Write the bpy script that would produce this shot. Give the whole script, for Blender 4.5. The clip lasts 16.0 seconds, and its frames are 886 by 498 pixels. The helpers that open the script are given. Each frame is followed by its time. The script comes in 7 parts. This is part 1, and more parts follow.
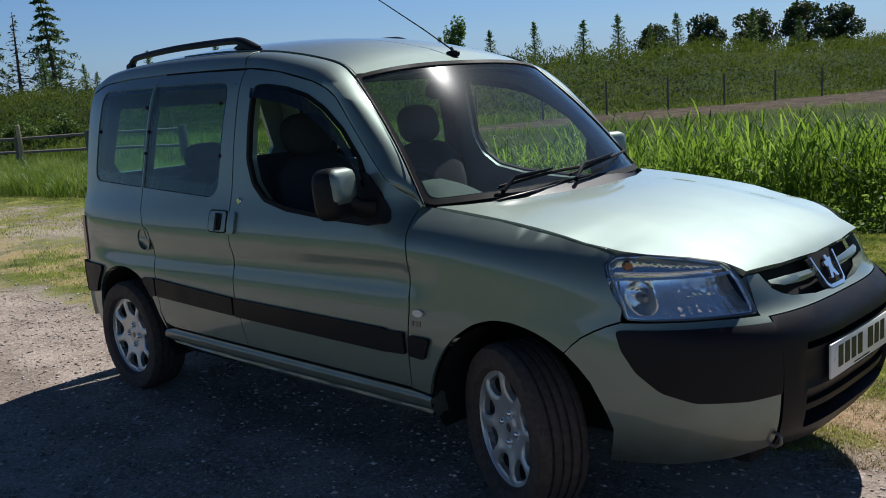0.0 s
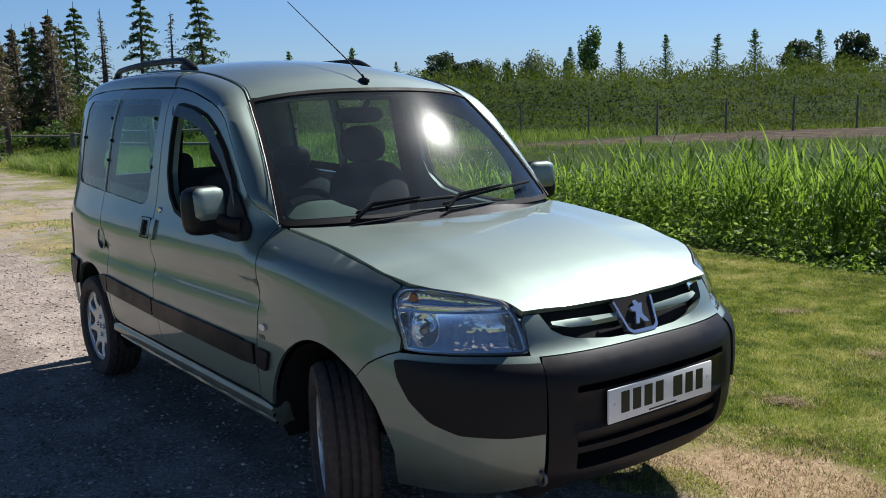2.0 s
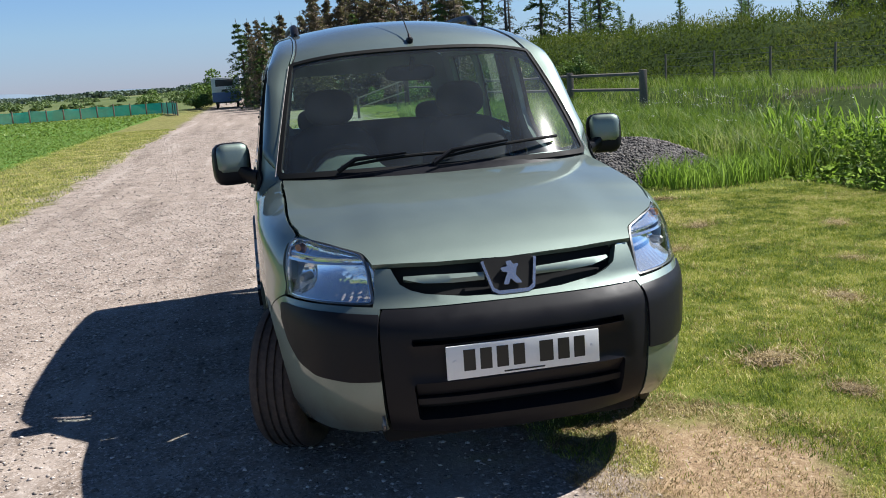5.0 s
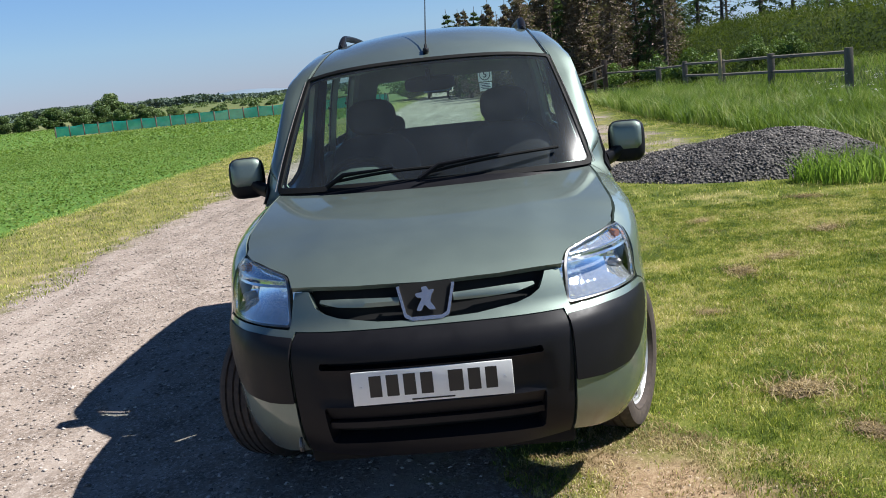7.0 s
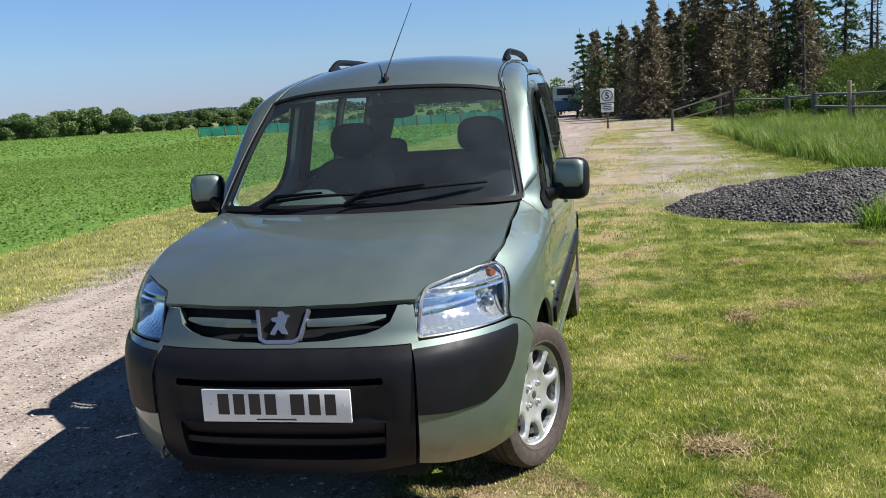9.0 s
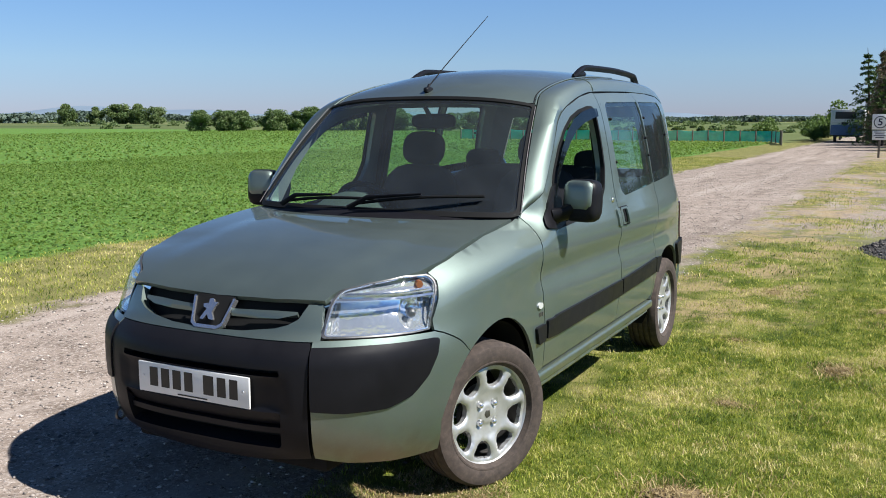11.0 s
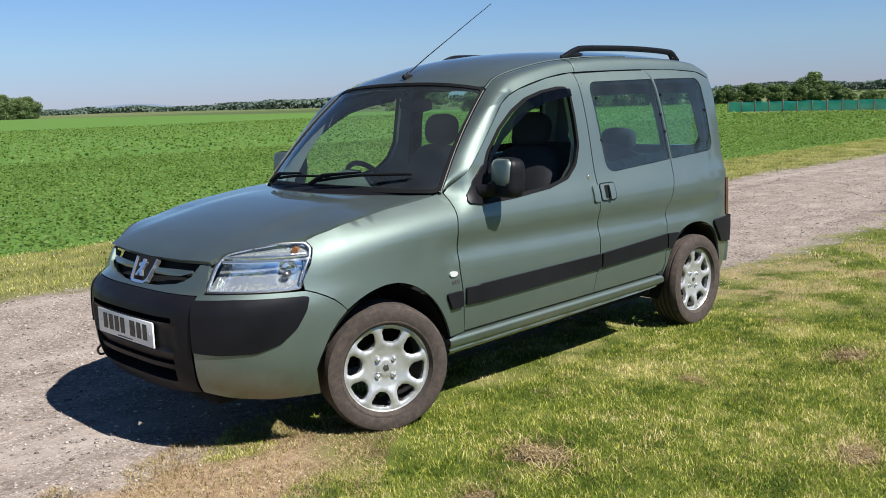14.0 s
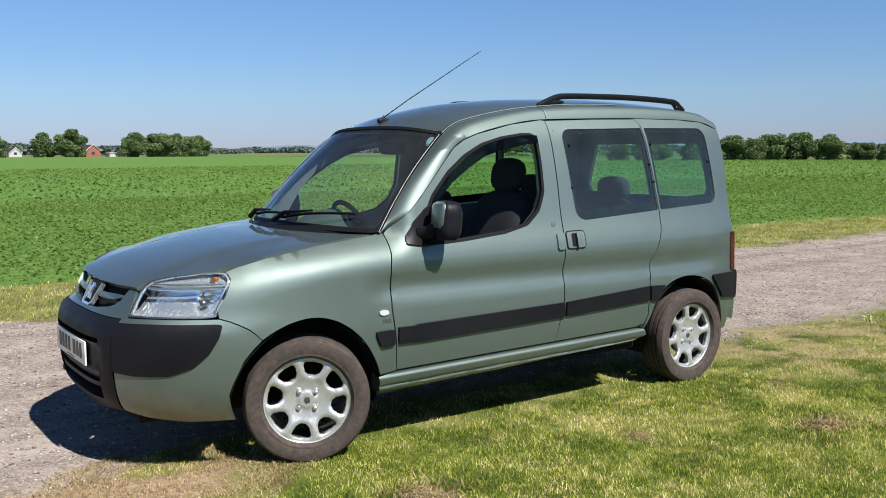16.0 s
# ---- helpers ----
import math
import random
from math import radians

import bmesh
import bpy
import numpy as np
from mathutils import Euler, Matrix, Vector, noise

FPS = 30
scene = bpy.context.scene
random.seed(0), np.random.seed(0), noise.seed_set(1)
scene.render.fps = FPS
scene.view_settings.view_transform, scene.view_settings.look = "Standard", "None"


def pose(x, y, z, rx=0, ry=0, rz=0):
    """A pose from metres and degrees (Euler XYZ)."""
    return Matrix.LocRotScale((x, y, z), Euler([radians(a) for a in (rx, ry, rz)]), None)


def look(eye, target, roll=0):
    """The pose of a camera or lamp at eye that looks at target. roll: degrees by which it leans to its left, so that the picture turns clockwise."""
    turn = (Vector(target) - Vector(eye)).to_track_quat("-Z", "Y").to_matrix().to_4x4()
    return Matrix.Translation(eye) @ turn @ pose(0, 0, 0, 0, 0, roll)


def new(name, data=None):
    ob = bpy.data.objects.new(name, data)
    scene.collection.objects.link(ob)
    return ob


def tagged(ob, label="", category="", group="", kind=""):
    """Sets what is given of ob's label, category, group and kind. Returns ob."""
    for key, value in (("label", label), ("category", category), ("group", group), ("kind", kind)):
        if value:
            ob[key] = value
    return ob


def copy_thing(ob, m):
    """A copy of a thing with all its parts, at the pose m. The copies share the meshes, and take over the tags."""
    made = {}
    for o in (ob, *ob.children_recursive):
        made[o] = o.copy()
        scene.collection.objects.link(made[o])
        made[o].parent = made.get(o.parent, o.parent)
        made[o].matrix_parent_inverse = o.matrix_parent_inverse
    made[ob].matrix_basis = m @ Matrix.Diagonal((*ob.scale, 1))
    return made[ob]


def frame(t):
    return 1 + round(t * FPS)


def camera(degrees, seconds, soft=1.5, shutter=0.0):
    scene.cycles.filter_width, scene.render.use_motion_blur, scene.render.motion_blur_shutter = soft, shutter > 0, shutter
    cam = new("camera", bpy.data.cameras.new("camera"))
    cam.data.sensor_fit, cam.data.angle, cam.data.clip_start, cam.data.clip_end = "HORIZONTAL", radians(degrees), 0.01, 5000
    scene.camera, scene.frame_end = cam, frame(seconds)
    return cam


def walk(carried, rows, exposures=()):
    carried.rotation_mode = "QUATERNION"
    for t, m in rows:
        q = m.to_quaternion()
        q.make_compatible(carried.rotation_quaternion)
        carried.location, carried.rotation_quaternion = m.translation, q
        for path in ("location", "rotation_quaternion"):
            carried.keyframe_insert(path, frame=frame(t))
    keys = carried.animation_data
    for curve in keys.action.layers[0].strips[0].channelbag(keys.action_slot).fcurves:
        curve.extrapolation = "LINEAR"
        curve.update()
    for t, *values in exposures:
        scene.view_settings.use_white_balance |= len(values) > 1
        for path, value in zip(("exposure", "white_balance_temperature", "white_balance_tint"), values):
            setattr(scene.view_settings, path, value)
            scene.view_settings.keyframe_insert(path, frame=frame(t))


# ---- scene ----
cam = camera(51.50, 16.0, soft=0.95)

PATH = [
    (0, (2.000, -3.085, 1.460), (0.620, -1.675, 1.132), -3.90),
    (0.5, (2.168, -2.914, 1.482), (0.749, -1.557, 1.098), -3.80),
    (1, (2.504, -2.814, 1.482), (0.982, -1.568, 1.120), -4.80),
    (1.5, (2.724, -2.633, 1.482), (1.142, -1.456, 1.149), -3.70),
    (2, (2.843, -2.350, 1.504), (1.261, -1.164, 1.202), -1.60),
    (2.5, (3.086, -2.118, 1.485), (1.427, -1.042, 1.188), -3.60),
    (3, (3.332, -1.870, 1.500), (1.590, -0.933, 1.202), -4.20),
    (3.5, (3.426, -1.582, 1.477), (1.650, -0.733, 1.123), -1.50),
    (4, (3.491, -1.351, 1.486), (1.658, -0.677, 1.056), -1.00),
    (4.5, (3.724, -1.045, 1.501), (1.823, -0.565, 1.108), -3.30),
    (5, (3.706, -0.785, 1.479), (1.777, -0.414, 1.101), -3.90),
    (5.2, (3.665, -0.698, 1.471), (1.727, -0.379, 1.093), -3.60),
    (7.3, (3.728, 0.336, 1.517), (1.766, 0.178, 1.161), -5.30),
    (7.5, (3.732, 0.402, 1.516), (1.771, 0.212, 1.174), -4.50),
    (8, (3.833, 0.722, 1.517), (1.880, 0.418, 1.213), -4.60),
    (8.5, (3.802, 0.906, 1.498), (1.857, 0.556, 1.193), -4.50),
    (9, (3.673, 1.150, 1.513), (1.736, 0.763, 1.198), -3.40),
    (9.2, (3.620, 1.254, 1.500), (1.696, 0.803, 1.194), -3.70),
    (11.3, (3.296, 2.547, 1.491), (1.576, 1.563, 1.217), -0.50),
    (11.5, (3.275, 2.729, 1.476), (1.579, 1.705, 1.206), -1.20),
    (12, (3.169, 2.996, 1.480), (1.510, 1.916, 1.193), -1.20),
    (12.5, (2.984, 3.185, 1.458), (1.353, 2.072, 1.138), 0.00),
    (13, (2.879, 3.448, 1.510), (1.366, 2.183, 1.180), -0.20),
    (13.5, (2.844, 3.740, 1.532), (1.441, 2.349, 1.223), -1.60),
    (14, (2.710, 3.860, 1.507), (1.321, 2.457, 1.188), -1.80),
    (14.5, (2.526, 3.978, 1.496), (1.171, 2.547, 1.155), -1.50),
    (15, (2.402, 4.284, 1.521), (1.157, 2.750, 1.212), -2.10),
    (15.5, (2.252, 4.483, 1.516), (1.057, 2.898, 1.274), -2.10),
    (16, (1.971, 4.581, 1.472), (0.816, 2.962, 1.258), -0.30),
]
walk(cam, [(t, look(eye, target, roll)) for t, eye, target, roll in PATH],
     [(0, 0.1, 6150, 10), (1.5, 0.35, 6150, 10), (2.6, 0.46, 6150, 10), (3.0, 0.44, 6150, 10), (3.5, 0.3, 6150, 10), (4.0, 0.62, 6150, 10), (4.5, 0.78, 6150, 10), (5.0, 0.66, 6150, 10), (9.0, 0.65, 6150, 10), (12.5, 0.5, 6150, 10), (16.0, 0.45, 6150, 10)])

# ---- world and sun ----
SUN = Vector((-0.07, 0.65, 0.76)).normalized()
world = bpy.data.worlds.new("world")
scene.world = world
world.use_nodes = True
wn = world.node_tree.nodes
sky = wn.new("ShaderNodeTexSky")
sky.sky_type, sky.sun_disc = "NISHITA", False
sky.sun_elevation, sky.sun_rotation = math.asin(SUN.z), math.atan2(SUN.x, SUN.y)
sky.air_density, sky.dust_density, sky.ozone_density = 1.0, 0.0, 3.0
# clear summer air: milky blue near the skyline, deepening towards the zenith
tint = wn.new("ShaderNodeMix")
tint.data_type, tint.blend_type = "RGBA", "MULTIPLY"
tint.clamp_result = False
tint.inputs[0].default_value = 1.0
way_up = wn.new("ShaderNodeSeparateXYZ")
world.node_tree.links.new(wn.new("ShaderNodeTexCoord").outputs["Generated"], way_up.inputs[0])
depth_of_air = wn.new("ShaderNodeValToRGB")
stops = depth_of_air.color_ramp.elements
for _ in range(3):
    stops.new(0.5)
for e, (at, c) in zip(stops, ((0.0, (0.46, 0.53, 0.90)), (0.06, (0.63, 0.74, 0.96)), (0.16, (0.68, 0.84, 1.06)), (0.42, (0.35, 0.48, 0.67)), (0.9, (0.19, 0.275, 0.37)))):
    e.position, e.color = at, (*c, 1)
world.node_tree.links.new(way_up.outputs[2], depth_of_air.inputs[0])
world.node_tree.links.new(depth_of_air.outputs[0], tint.inputs[7])
world.node_tree.links.new(sky.outputs[0], tint.inputs[6])
world.node_tree.links.new(tint.outputs[2], wn["Background"].inputs[0])
wn["Background"].inputs[1].default_value = 0.074
lamp = new("sun", bpy.data.lights.new("sun", "SUN"))
lamp.data.energy, lamp.data.angle, lamp.data.color = 5.3, radians(0.53), (1.0, 0.95, 0.88)
lamp.matrix_world = look(SUN * 50, (0, 0, 0))


# ---- materials ----
class Graph:
    """A small builder for node materials."""

    def __init__(self, name):
        self.mat = bpy.data.materials.new(name)
        self.mat.use_nodes = True
        self.t = self.mat.node_tree
        self.b = self.t.nodes["Principled BSDF"]

    def put(self, socket, value):
        if isinstance(value, bpy.types.NodeSocket):
            self.t.links.new(value, socket)
        else:
            socket.default_value = value

    def bsdf(self, **kw):
        for k, v in kw.items():
            self.put(self.b.inputs[k.replace("_", " ")], v)

    def pos(self):
        n = self.t.nodes.new("ShaderNodeNewGeometry")
        return n.outputs["Position"]

    def local(self):
        return self.t.nodes.new("ShaderNodeTexCoord").outputs["Object"]

    def axis(self, v, i):
        n = self.t.nodes.new("ShaderNodeSeparateXYZ")
        self.put(n.inputs[0], v)
        return n.outputs[i]

    def math(self, op, a, b=0.0, c=0.0):
        n = self.t.nodes.new("ShaderNodeMath")
        n.operation = op
        for i, v in enumerate((a, b, c)):
            self.put(n.inputs[i], v)
        return n.outputs[0]

    def noise(self, v, scale, detail=4.0, rough=0.55, distort=0.0):
        n = self.t.nodes.new("ShaderNodeTexNoise")
        self.put(n.inputs["Vector"], v)
        n.inputs["Scale"].default_value, n.inputs["Detail"].default_value = scale, detail
        n.inputs["Roughness"].default_value, n.inputs["Distortion"].default_value = rough, distort
        return n.outputs["Fac"]

    def cells(self, v, scale, feature="F1", out="Distance"):
        n = self.t.nodes.new("ShaderNodeTexVoronoi")
        n.feature = feature
        self.put(n.inputs["Vector"], v)
        n.inputs["Scale"].default_value = scale
        return n.outputs[out]

    def scaled(self, v, s):
        n = self.t.nodes.new("ShaderNodeVectorMath")
        n.operation = "MULTIPLY"
        self.put(n.inputs[0], v)
        n.inputs[1].default_value = s
        return n.outputs[0]

    def span(self, v, a, b, c=0.0, d=1.0):
        n = self.t.nodes.new("ShaderNodeMapRange")
        n.interpolation_type = "SMOOTHSTEP"
        self.put(n.inputs[0], v)
        for i, x in enumerate((a, b, c, d)):
            n.inputs[i + 1].default_value = x
        return n.outputs[0]

    def ramp(self, v, *stops):
        n = self.t.nodes.new("ShaderNodeValToRGB")
        self.put(n.inputs[0], v)
        e = n.color_ramp.elements
        while len(e) < len(stops):
            e.new(0.5)
        for i, (p, c) in enumerate(stops):
            e[i].position, e[i].color = p, (*c, 1)
        return n.outputs[0]

    def mix(self, f, a, b, blend="MIX"):
        n = self.t.nodes.new("ShaderNodeMix")
        n.data_type, n.blend_type = "RGBA", blend
        self.put(n.inputs[0], f)
        self.put(n.inputs[6], a if isinstance(a, bpy.types.NodeSocket) else (*a, 1))
        self.put(n.inputs[7], b if isinstance(b, bpy.types.NodeSocket) else (*b, 1))
        return n.outputs[2]

    def bump(self, h, strength=0.3, distance=0.01):
        n = self.t.nodes.new("ShaderNodeBump")
        n.inputs["Strength"].default_value, n.inputs["Distance"].default_value = strength, distance
        self.put(n.inputs["Height"], h)
        self.put(self.b.inputs["Normal"], n.outputs[0])

    def island(self):
        return self.t.nodes.new("ShaderNodeNewGeometry").outputs["Random Per Island"]

    def obrandom(self):
        return self.t.nodes.new("ShaderNodeObjectInfo").outputs["Random"]


def paint(name, colour, rough=0.5, metal=0.0, grain=40.0, vary=0.12, bump=0.0, coat=0.0):
    """A plain surface with a little mottling in colour and gloss."""
    g = Graph(name)
    p = g.local()
    n = g.noise(p, grain)
    m = g.noise(p, grain * 0.09)
    v = g.math("ADD", g.math("MULTIPLY", n, 0.6), g.math("MULTIPLY", m, 0.4))
    lo, hi = [c * (1 - vary) for c in colour], [min(1, c * (1 + vary)) for c in colour]
    g.bsdf(Base_Color=g.ramp(v, (0.3, lo), (0.7, hi)), Roughness=g.span(n, 0.3, 0.7, max(0.02, rough - 0.06), min(1, rough + 0.06)), Metallic=metal, Coat_Weight=coat, Coat_Roughness=0.04)
    if bump:
        g.bump(n, bump, 0.004)
    return g.mat


# ---- ground ----
def smooth(a, b, v):
    k = np.clip((v - a) / (b - a), 0, 1)
    return k * k * (3 - 2 * k)


def ripple(x, y, s, seed=0):
    """A cheap smooth pattern of bumps, about -1 to 1, with features about s metres wide."""
    r = np.random.RandomState(seed)
    out = 0
    for _ in range(6):
        a, k, f = r.uniform(0, 6.28), r.uniform(0.6, 1.7) * 3.1 / s, r.uniform(0, 6.28)
        out = out + np.sin((x * np.cos(a) + y * np.sin(a)) * k + f)
    return out / 6


# the foot of the bank, from the conifers behind to the open field: x, y
BANK = [(-120, 8.5), (-62, 8.0), (-40, 9.0), (-30, 12.5), (-21, 17.0), (-16.5, 20.5), (-13, 27.5), (-9, 45.0), (-5, 120.0)]


def bank_distance(x, y):
    """Metres behind the foot of the bank (negative in front of it)."""
    best = np.full(np.shape(x), 1e9)
    side = np.zeros(np.shape(x))
    for (ax, ay), (bx, by) in zip(BANK, BANK[1:]):
        dx, dy = bx - ax, by - ay
        k = np.clip(((x - ax) * dx + (y - ay) * dy) / (dx * dx + dy * dy), 0, 1)
        d = np.hypot(x - ax - k * dx, y - ay - k * dy)
        s = np.sign(dx * (y - ay) - dy * (x - ax))
        side = np.where(d < best, s, side)
        best = np.minimum(best, d)
    return best * side


def ground_height(x, y):
    x, y = np.asarray(x, float), np.asarray(y, float)
    h = 0.012 * ripple(x, y, 3.0, 1) + 0.008 * ripple(x, y, 0.9, 2)
    near = np.exp(-((x + 1.2) ** 2 / 9 + y ** 2 / 3))
    h = h * (1 - 0.9 * near)
    # lawn slightly proud of the track, wheel ruts in the track
    h = h + 0.02 * smooth(0.0, 0.7, y) * smooth(1.2, -0.4, x) * (1 - near)
    h = h + (0.0098 + 0.0083 * np.clip(x, -6, 3)) * np.exp(-((x + 1.2) ** 2 / 16 + y ** 2 / 9))
    d = bank_distance(x, y)
    h = h + 1.95 * smooth(0.0, 6.0, d) + 0.5 * smooth(-13, -7, d) * smooth(9.5, 12, y) + 0.25 * ripple(x, y, 4.0, 3) * smooth(0, 3, d)
    # ditch with reeds beside the lawn
    h = h - 0.25 * smooth(6.0, 7.0, y) * smooth(11.5, 9.5, y) * smooth(-9, -7, x) * smooth(40, 30, x)
    return h


def ground_material():
    g = Graph("ground")
    p = g.pos()
    x, y = g.axis(p, 0), g.axis(p, 1)
    big, mid, fine = g.noise(p, 0.55, 5), g.noise(p, 3.0, 5), g.noise(p, 30, 6, 0.7)
    wob = g.math("MULTIPLY_ADD", g.math("SUBTRACT", mid, 0.5), 1.1, g.math("MULTIPLY", g.math("SUBTRACT", big, 0.5), 1.3))
    yw = g.math("ADD", y, wob)
    # gravel: stones of two sizes with dust between
    st = g.cells(p, 75, out="Color")
    stone = g.axis(st, 0)
    st2 = g.axis(g.cells(p, 190, out="Color"), 0)
    dust = g.ramp(g.math("ADD", g.math("MULTIPLY", mid, 0.5), g.math("MULTIPLY", fine, 0.5)), (0.38, (0.17, 0.132, 0.104)), (0.5, (0.34, 0.274, 0.222)), (0.62, (0.52, 0.43, 0.36)))
    pebble = g.ramp(g.math("ADD", g.math("MULTIPLY", stone, 0.55), g.math("MULTIPLY", st2, 0.45)), (0.15, (0.13, 0.107, 0.092)), (0.5, (0.32, 0.267, 0.226)), (0.9, (0.60, 0.525, 0.465)))
    gravel = g.mix(g.span(fine, 0.4, 0.62), dust, pebble)
    # worn wheel tracks along the lane
    lane = g.noise(g.scaled(p, (0.10, 1.25, 1.0)), 1.5, 4)
    gravel = g.mix(g.span(lane, 0.54, 0.66, 0.0, 0.55), gravel, (0.46, 0.39, 0.335))
    gravel = g.mix(g.span(lane, 0.46, 0.34, 0.0, 0.42), gravel, (0.14, 0.112, 0.09))
    # mown grass with straw-coloured patches
    blade = g.noise(g.scaled(p, (1.0, 1.0, 0.3)), 170, 4, 0.75)
    turf = g.ramp(g.math("ADD", g.math("MULTIPLY", blade, 0.6), g.math("MULTIPLY", mid, 0.4)), (0.38, (0.022, 0.04, 0.006)), (0.5, (0.10, 0.13, 0.02)), (0.62, (0.27, 0.27, 0.07)))
    straw = g.ramp(blade, (0.40, (0.13, 0.10, 0.045)), (0.60, (0.58, 0.48, 0.24)))
    turf = g.mix(g.math("MULTIPLY", g.span(g.math("ADD", g.math("MULTIPLY", big, 0.6), g.math("MULTIPLY", mid, 0.4)), 0.5, 0.68), 0.65), turf, straw)
    soil = g.ramp(g.math("ADD", g.math("MULTIPLY", fine, 0.55), g.math("MULTIPLY", g.noise(p, 160, 4, 0.75), 0.45)), (0.34, (0.15, 0.095, 0.055)), (0.5, (0.36, 0.25, 0.15)), (0.66, (0.58, 0.45, 0.28)))
    # bare scuffed earth by the front wheel
    dx, dy = g.math("SUBTRACT", x, 0.95), g.math("SUBTRACT", y, 0.75)
    patch = g.math("SQRT", g.math("ADD", g.math("MULTIPLY", g.math("MULTIPLY", dx, dx), 0.8), g.math("MULTIPLY", g.math("MULTIPLY", dy, dy), 3.2)))
    patch = g.math("ADD", patch, g.math("MULTIPLY", g.math("SUBTRACT", mid, 0.5), 1.1))
    # the lawn's edge: near y 0.1 beside the van, further out behind it
    edge = g.span(g.math("ADD", yw, g.span(x, 0.2, 1.6, 0.0, -0.65)), -0.12, 0.32)
    pull = g.math("MULTIPLY", g.span(x, -7.0, -11.0), g.math("MULTIPLY", g.span(g.math("ADD", y, g.math("MULTIPLY", wob, 1.4)), 3.9, 3.0), g.span(g.math("ADD", g.math("MULTIPLY", big, 0.55), g.math("MULTIPLY", mid, 0.45)), 0.58, 0.47)))
    lawn = g.math("MULTIPLY", edge, g.math("SUBTRACT", 1.0, pull))
    col = g.mix(lawn, gravel, turf)
    col = g.mix(g.span(patch, 0.75, 0.35), col, soil)
    # worn bare strip between the lawn and the lane, behind the van
    strip = g.math("MULTIPLY", g.span(x, -2.9, -3.8), g.math("MULTIPLY", g.span(g.math("ABSOLUTE", g.math("SUBTRACT", yw, 0.85)), 0.95, 0.35), g.span(g.noise(p, 1.7, 5, 0.65), 0.44, 0.58)))
    col = g.mix(g.math("MULTIPLY", strip, 0.8), col, g.mix(0.5, soil, straw))
    # far verge and crop
    col = g.mix(g.span(yw, -3.75, -4.1), col, g.mix(0.35, turf, straw))
    crop = g.ramp(g.math("ADD", g.math("MULTIPLY", fine, 0.6), g.math("MULTIPLY", mid, 0.4)), (0.3, (0.068, 0.132, 0.027)), (0.55, (0.13, 0.238, 0.05)), (0.75, (0.19, 0.31, 0.075)))
    cropline = g.math("ADD", y, g.math("MULTIPLY", wob, 0.4))
    far = g.ramp(g.noise(g.scaled(p, (0.35, 1.0, 1.0)), 0.012, 3), (0.35, (0.085, 0.12, 0.045)), (0.5, (0.14, 0.165, 0.065)), (0.65, (0.24, 0.235, 0.115)))
    col = g.mix(g.math("MULTIPLY", g.span(x, -58.5, -60.0), g.span(y, -5.0, -6.0)), col, far)
    # the crop runs on past the end of the netting, up to the hedge
    sown = g.math("MAXIMUM", g.span(x, -58.0, -57.0), g.math("MULTIPLY", g.span(y, -27.5, -29.5), g.span(x, -104.0, -101.0)))
    col = g.mix(g.math("MULTIPLY", g.span(cropline, -6.2, -6.45), sown), col, crop)
    dist = g.math("SQRT", g.math("ADD", g.math("MULTIPLY", x, x), g.math("MULTIPLY", y, y)))
    col = g.mix(g.span(dist, 230, 300), col, far)
    # wild ground and dug earth beyond the ditch
    wild = g.ramp(g.math("ADD", g.math("MULTIPLY", fine, 0.5), g.math("MULTIPLY", mid, 0.5)), (0.3, (0.018, 0.032, 0.008)), (0.6, (0.048, 0.075, 0.016)), (0.8, (0.10, 0.12, 0.035)))
    col = g.mix(g.span(yw, 5.2, 5.8), col, wild)
    earth = g.ramp(g.math("ADD", g.math("MULTIPLY", g.noise(p, 1.8, 6, 0.7), 0.7), g.math("MULTIPLY", fine, 0.3)), (0.38, (0.026, 0.02, 0.015)), (0.52, (0.085, 0.064, 0.046)), (0.64, (0.21, 0.16, 0.112)))
    # a strip in front of the bank's foot
    foot = g.math("MINIMUM", *[g.math("MULTIPLY_ADD", y, ey, g.math("MULTIPLY_ADD", x, -ex, ex * ax - ey * ay)) for ax, ay, ey, ex in ((-21, 17, 0.606, 0.795), (-13, 27.5, 0.223, 0.975))])
    foot = g.math("ADD", foot, g.math("MULTIPLY", wob, 0.8))
    dug = g.math("MULTIPLY", g.span(g.math("ADD", x, g.math("MULTIPLY", wob, 2.0)), -16.6, -14.2), g.math("MULTIPLY", g.span(foot, -8.4, -7.2), g.span(foot, 0.4, -0.3)))
    col = g.mix(dug, col, earth)
    g.bsdf(Base_Color=col, Roughness=0.95, Specular_IOR_Level=0.08)
    g.bump(g.math("ADD", g.math("MULTIPLY", g.math("ADD", fine, g.math("MULTIPLY", blade, lawn)), 0.6), g.math("MULTIPLY", stone, g.math("SUBTRACT", 0.5, g.math("MULTIPLY", lawn, 0.4)))), 0.55, 0.02)
    return g.mat


def sheet(name, xs, ys, height, mat):
    xx, yy = np.meshgrid(xs, ys)
    zz = height(xx, yy)
    v = np.stack([xx, yy, zz], -1).reshape(-1, 3)
    n, m = len(xs), len(ys)
    i = (np.arange(m - 1)[:, None] * n + np.arange(n - 1)[None, :]).ravel()
    f = np.stack([i, i + 1, i + n + 1, i + n], -1)
    me = bpy.data.meshes.new(name)
    me.from_pydata(v.tolist(), [], f.tolist())
    me.polygons.foreach_set("use_smooth", np.ones(len(f), bool))
    me.materials.append(mat)
    return new(name, me)


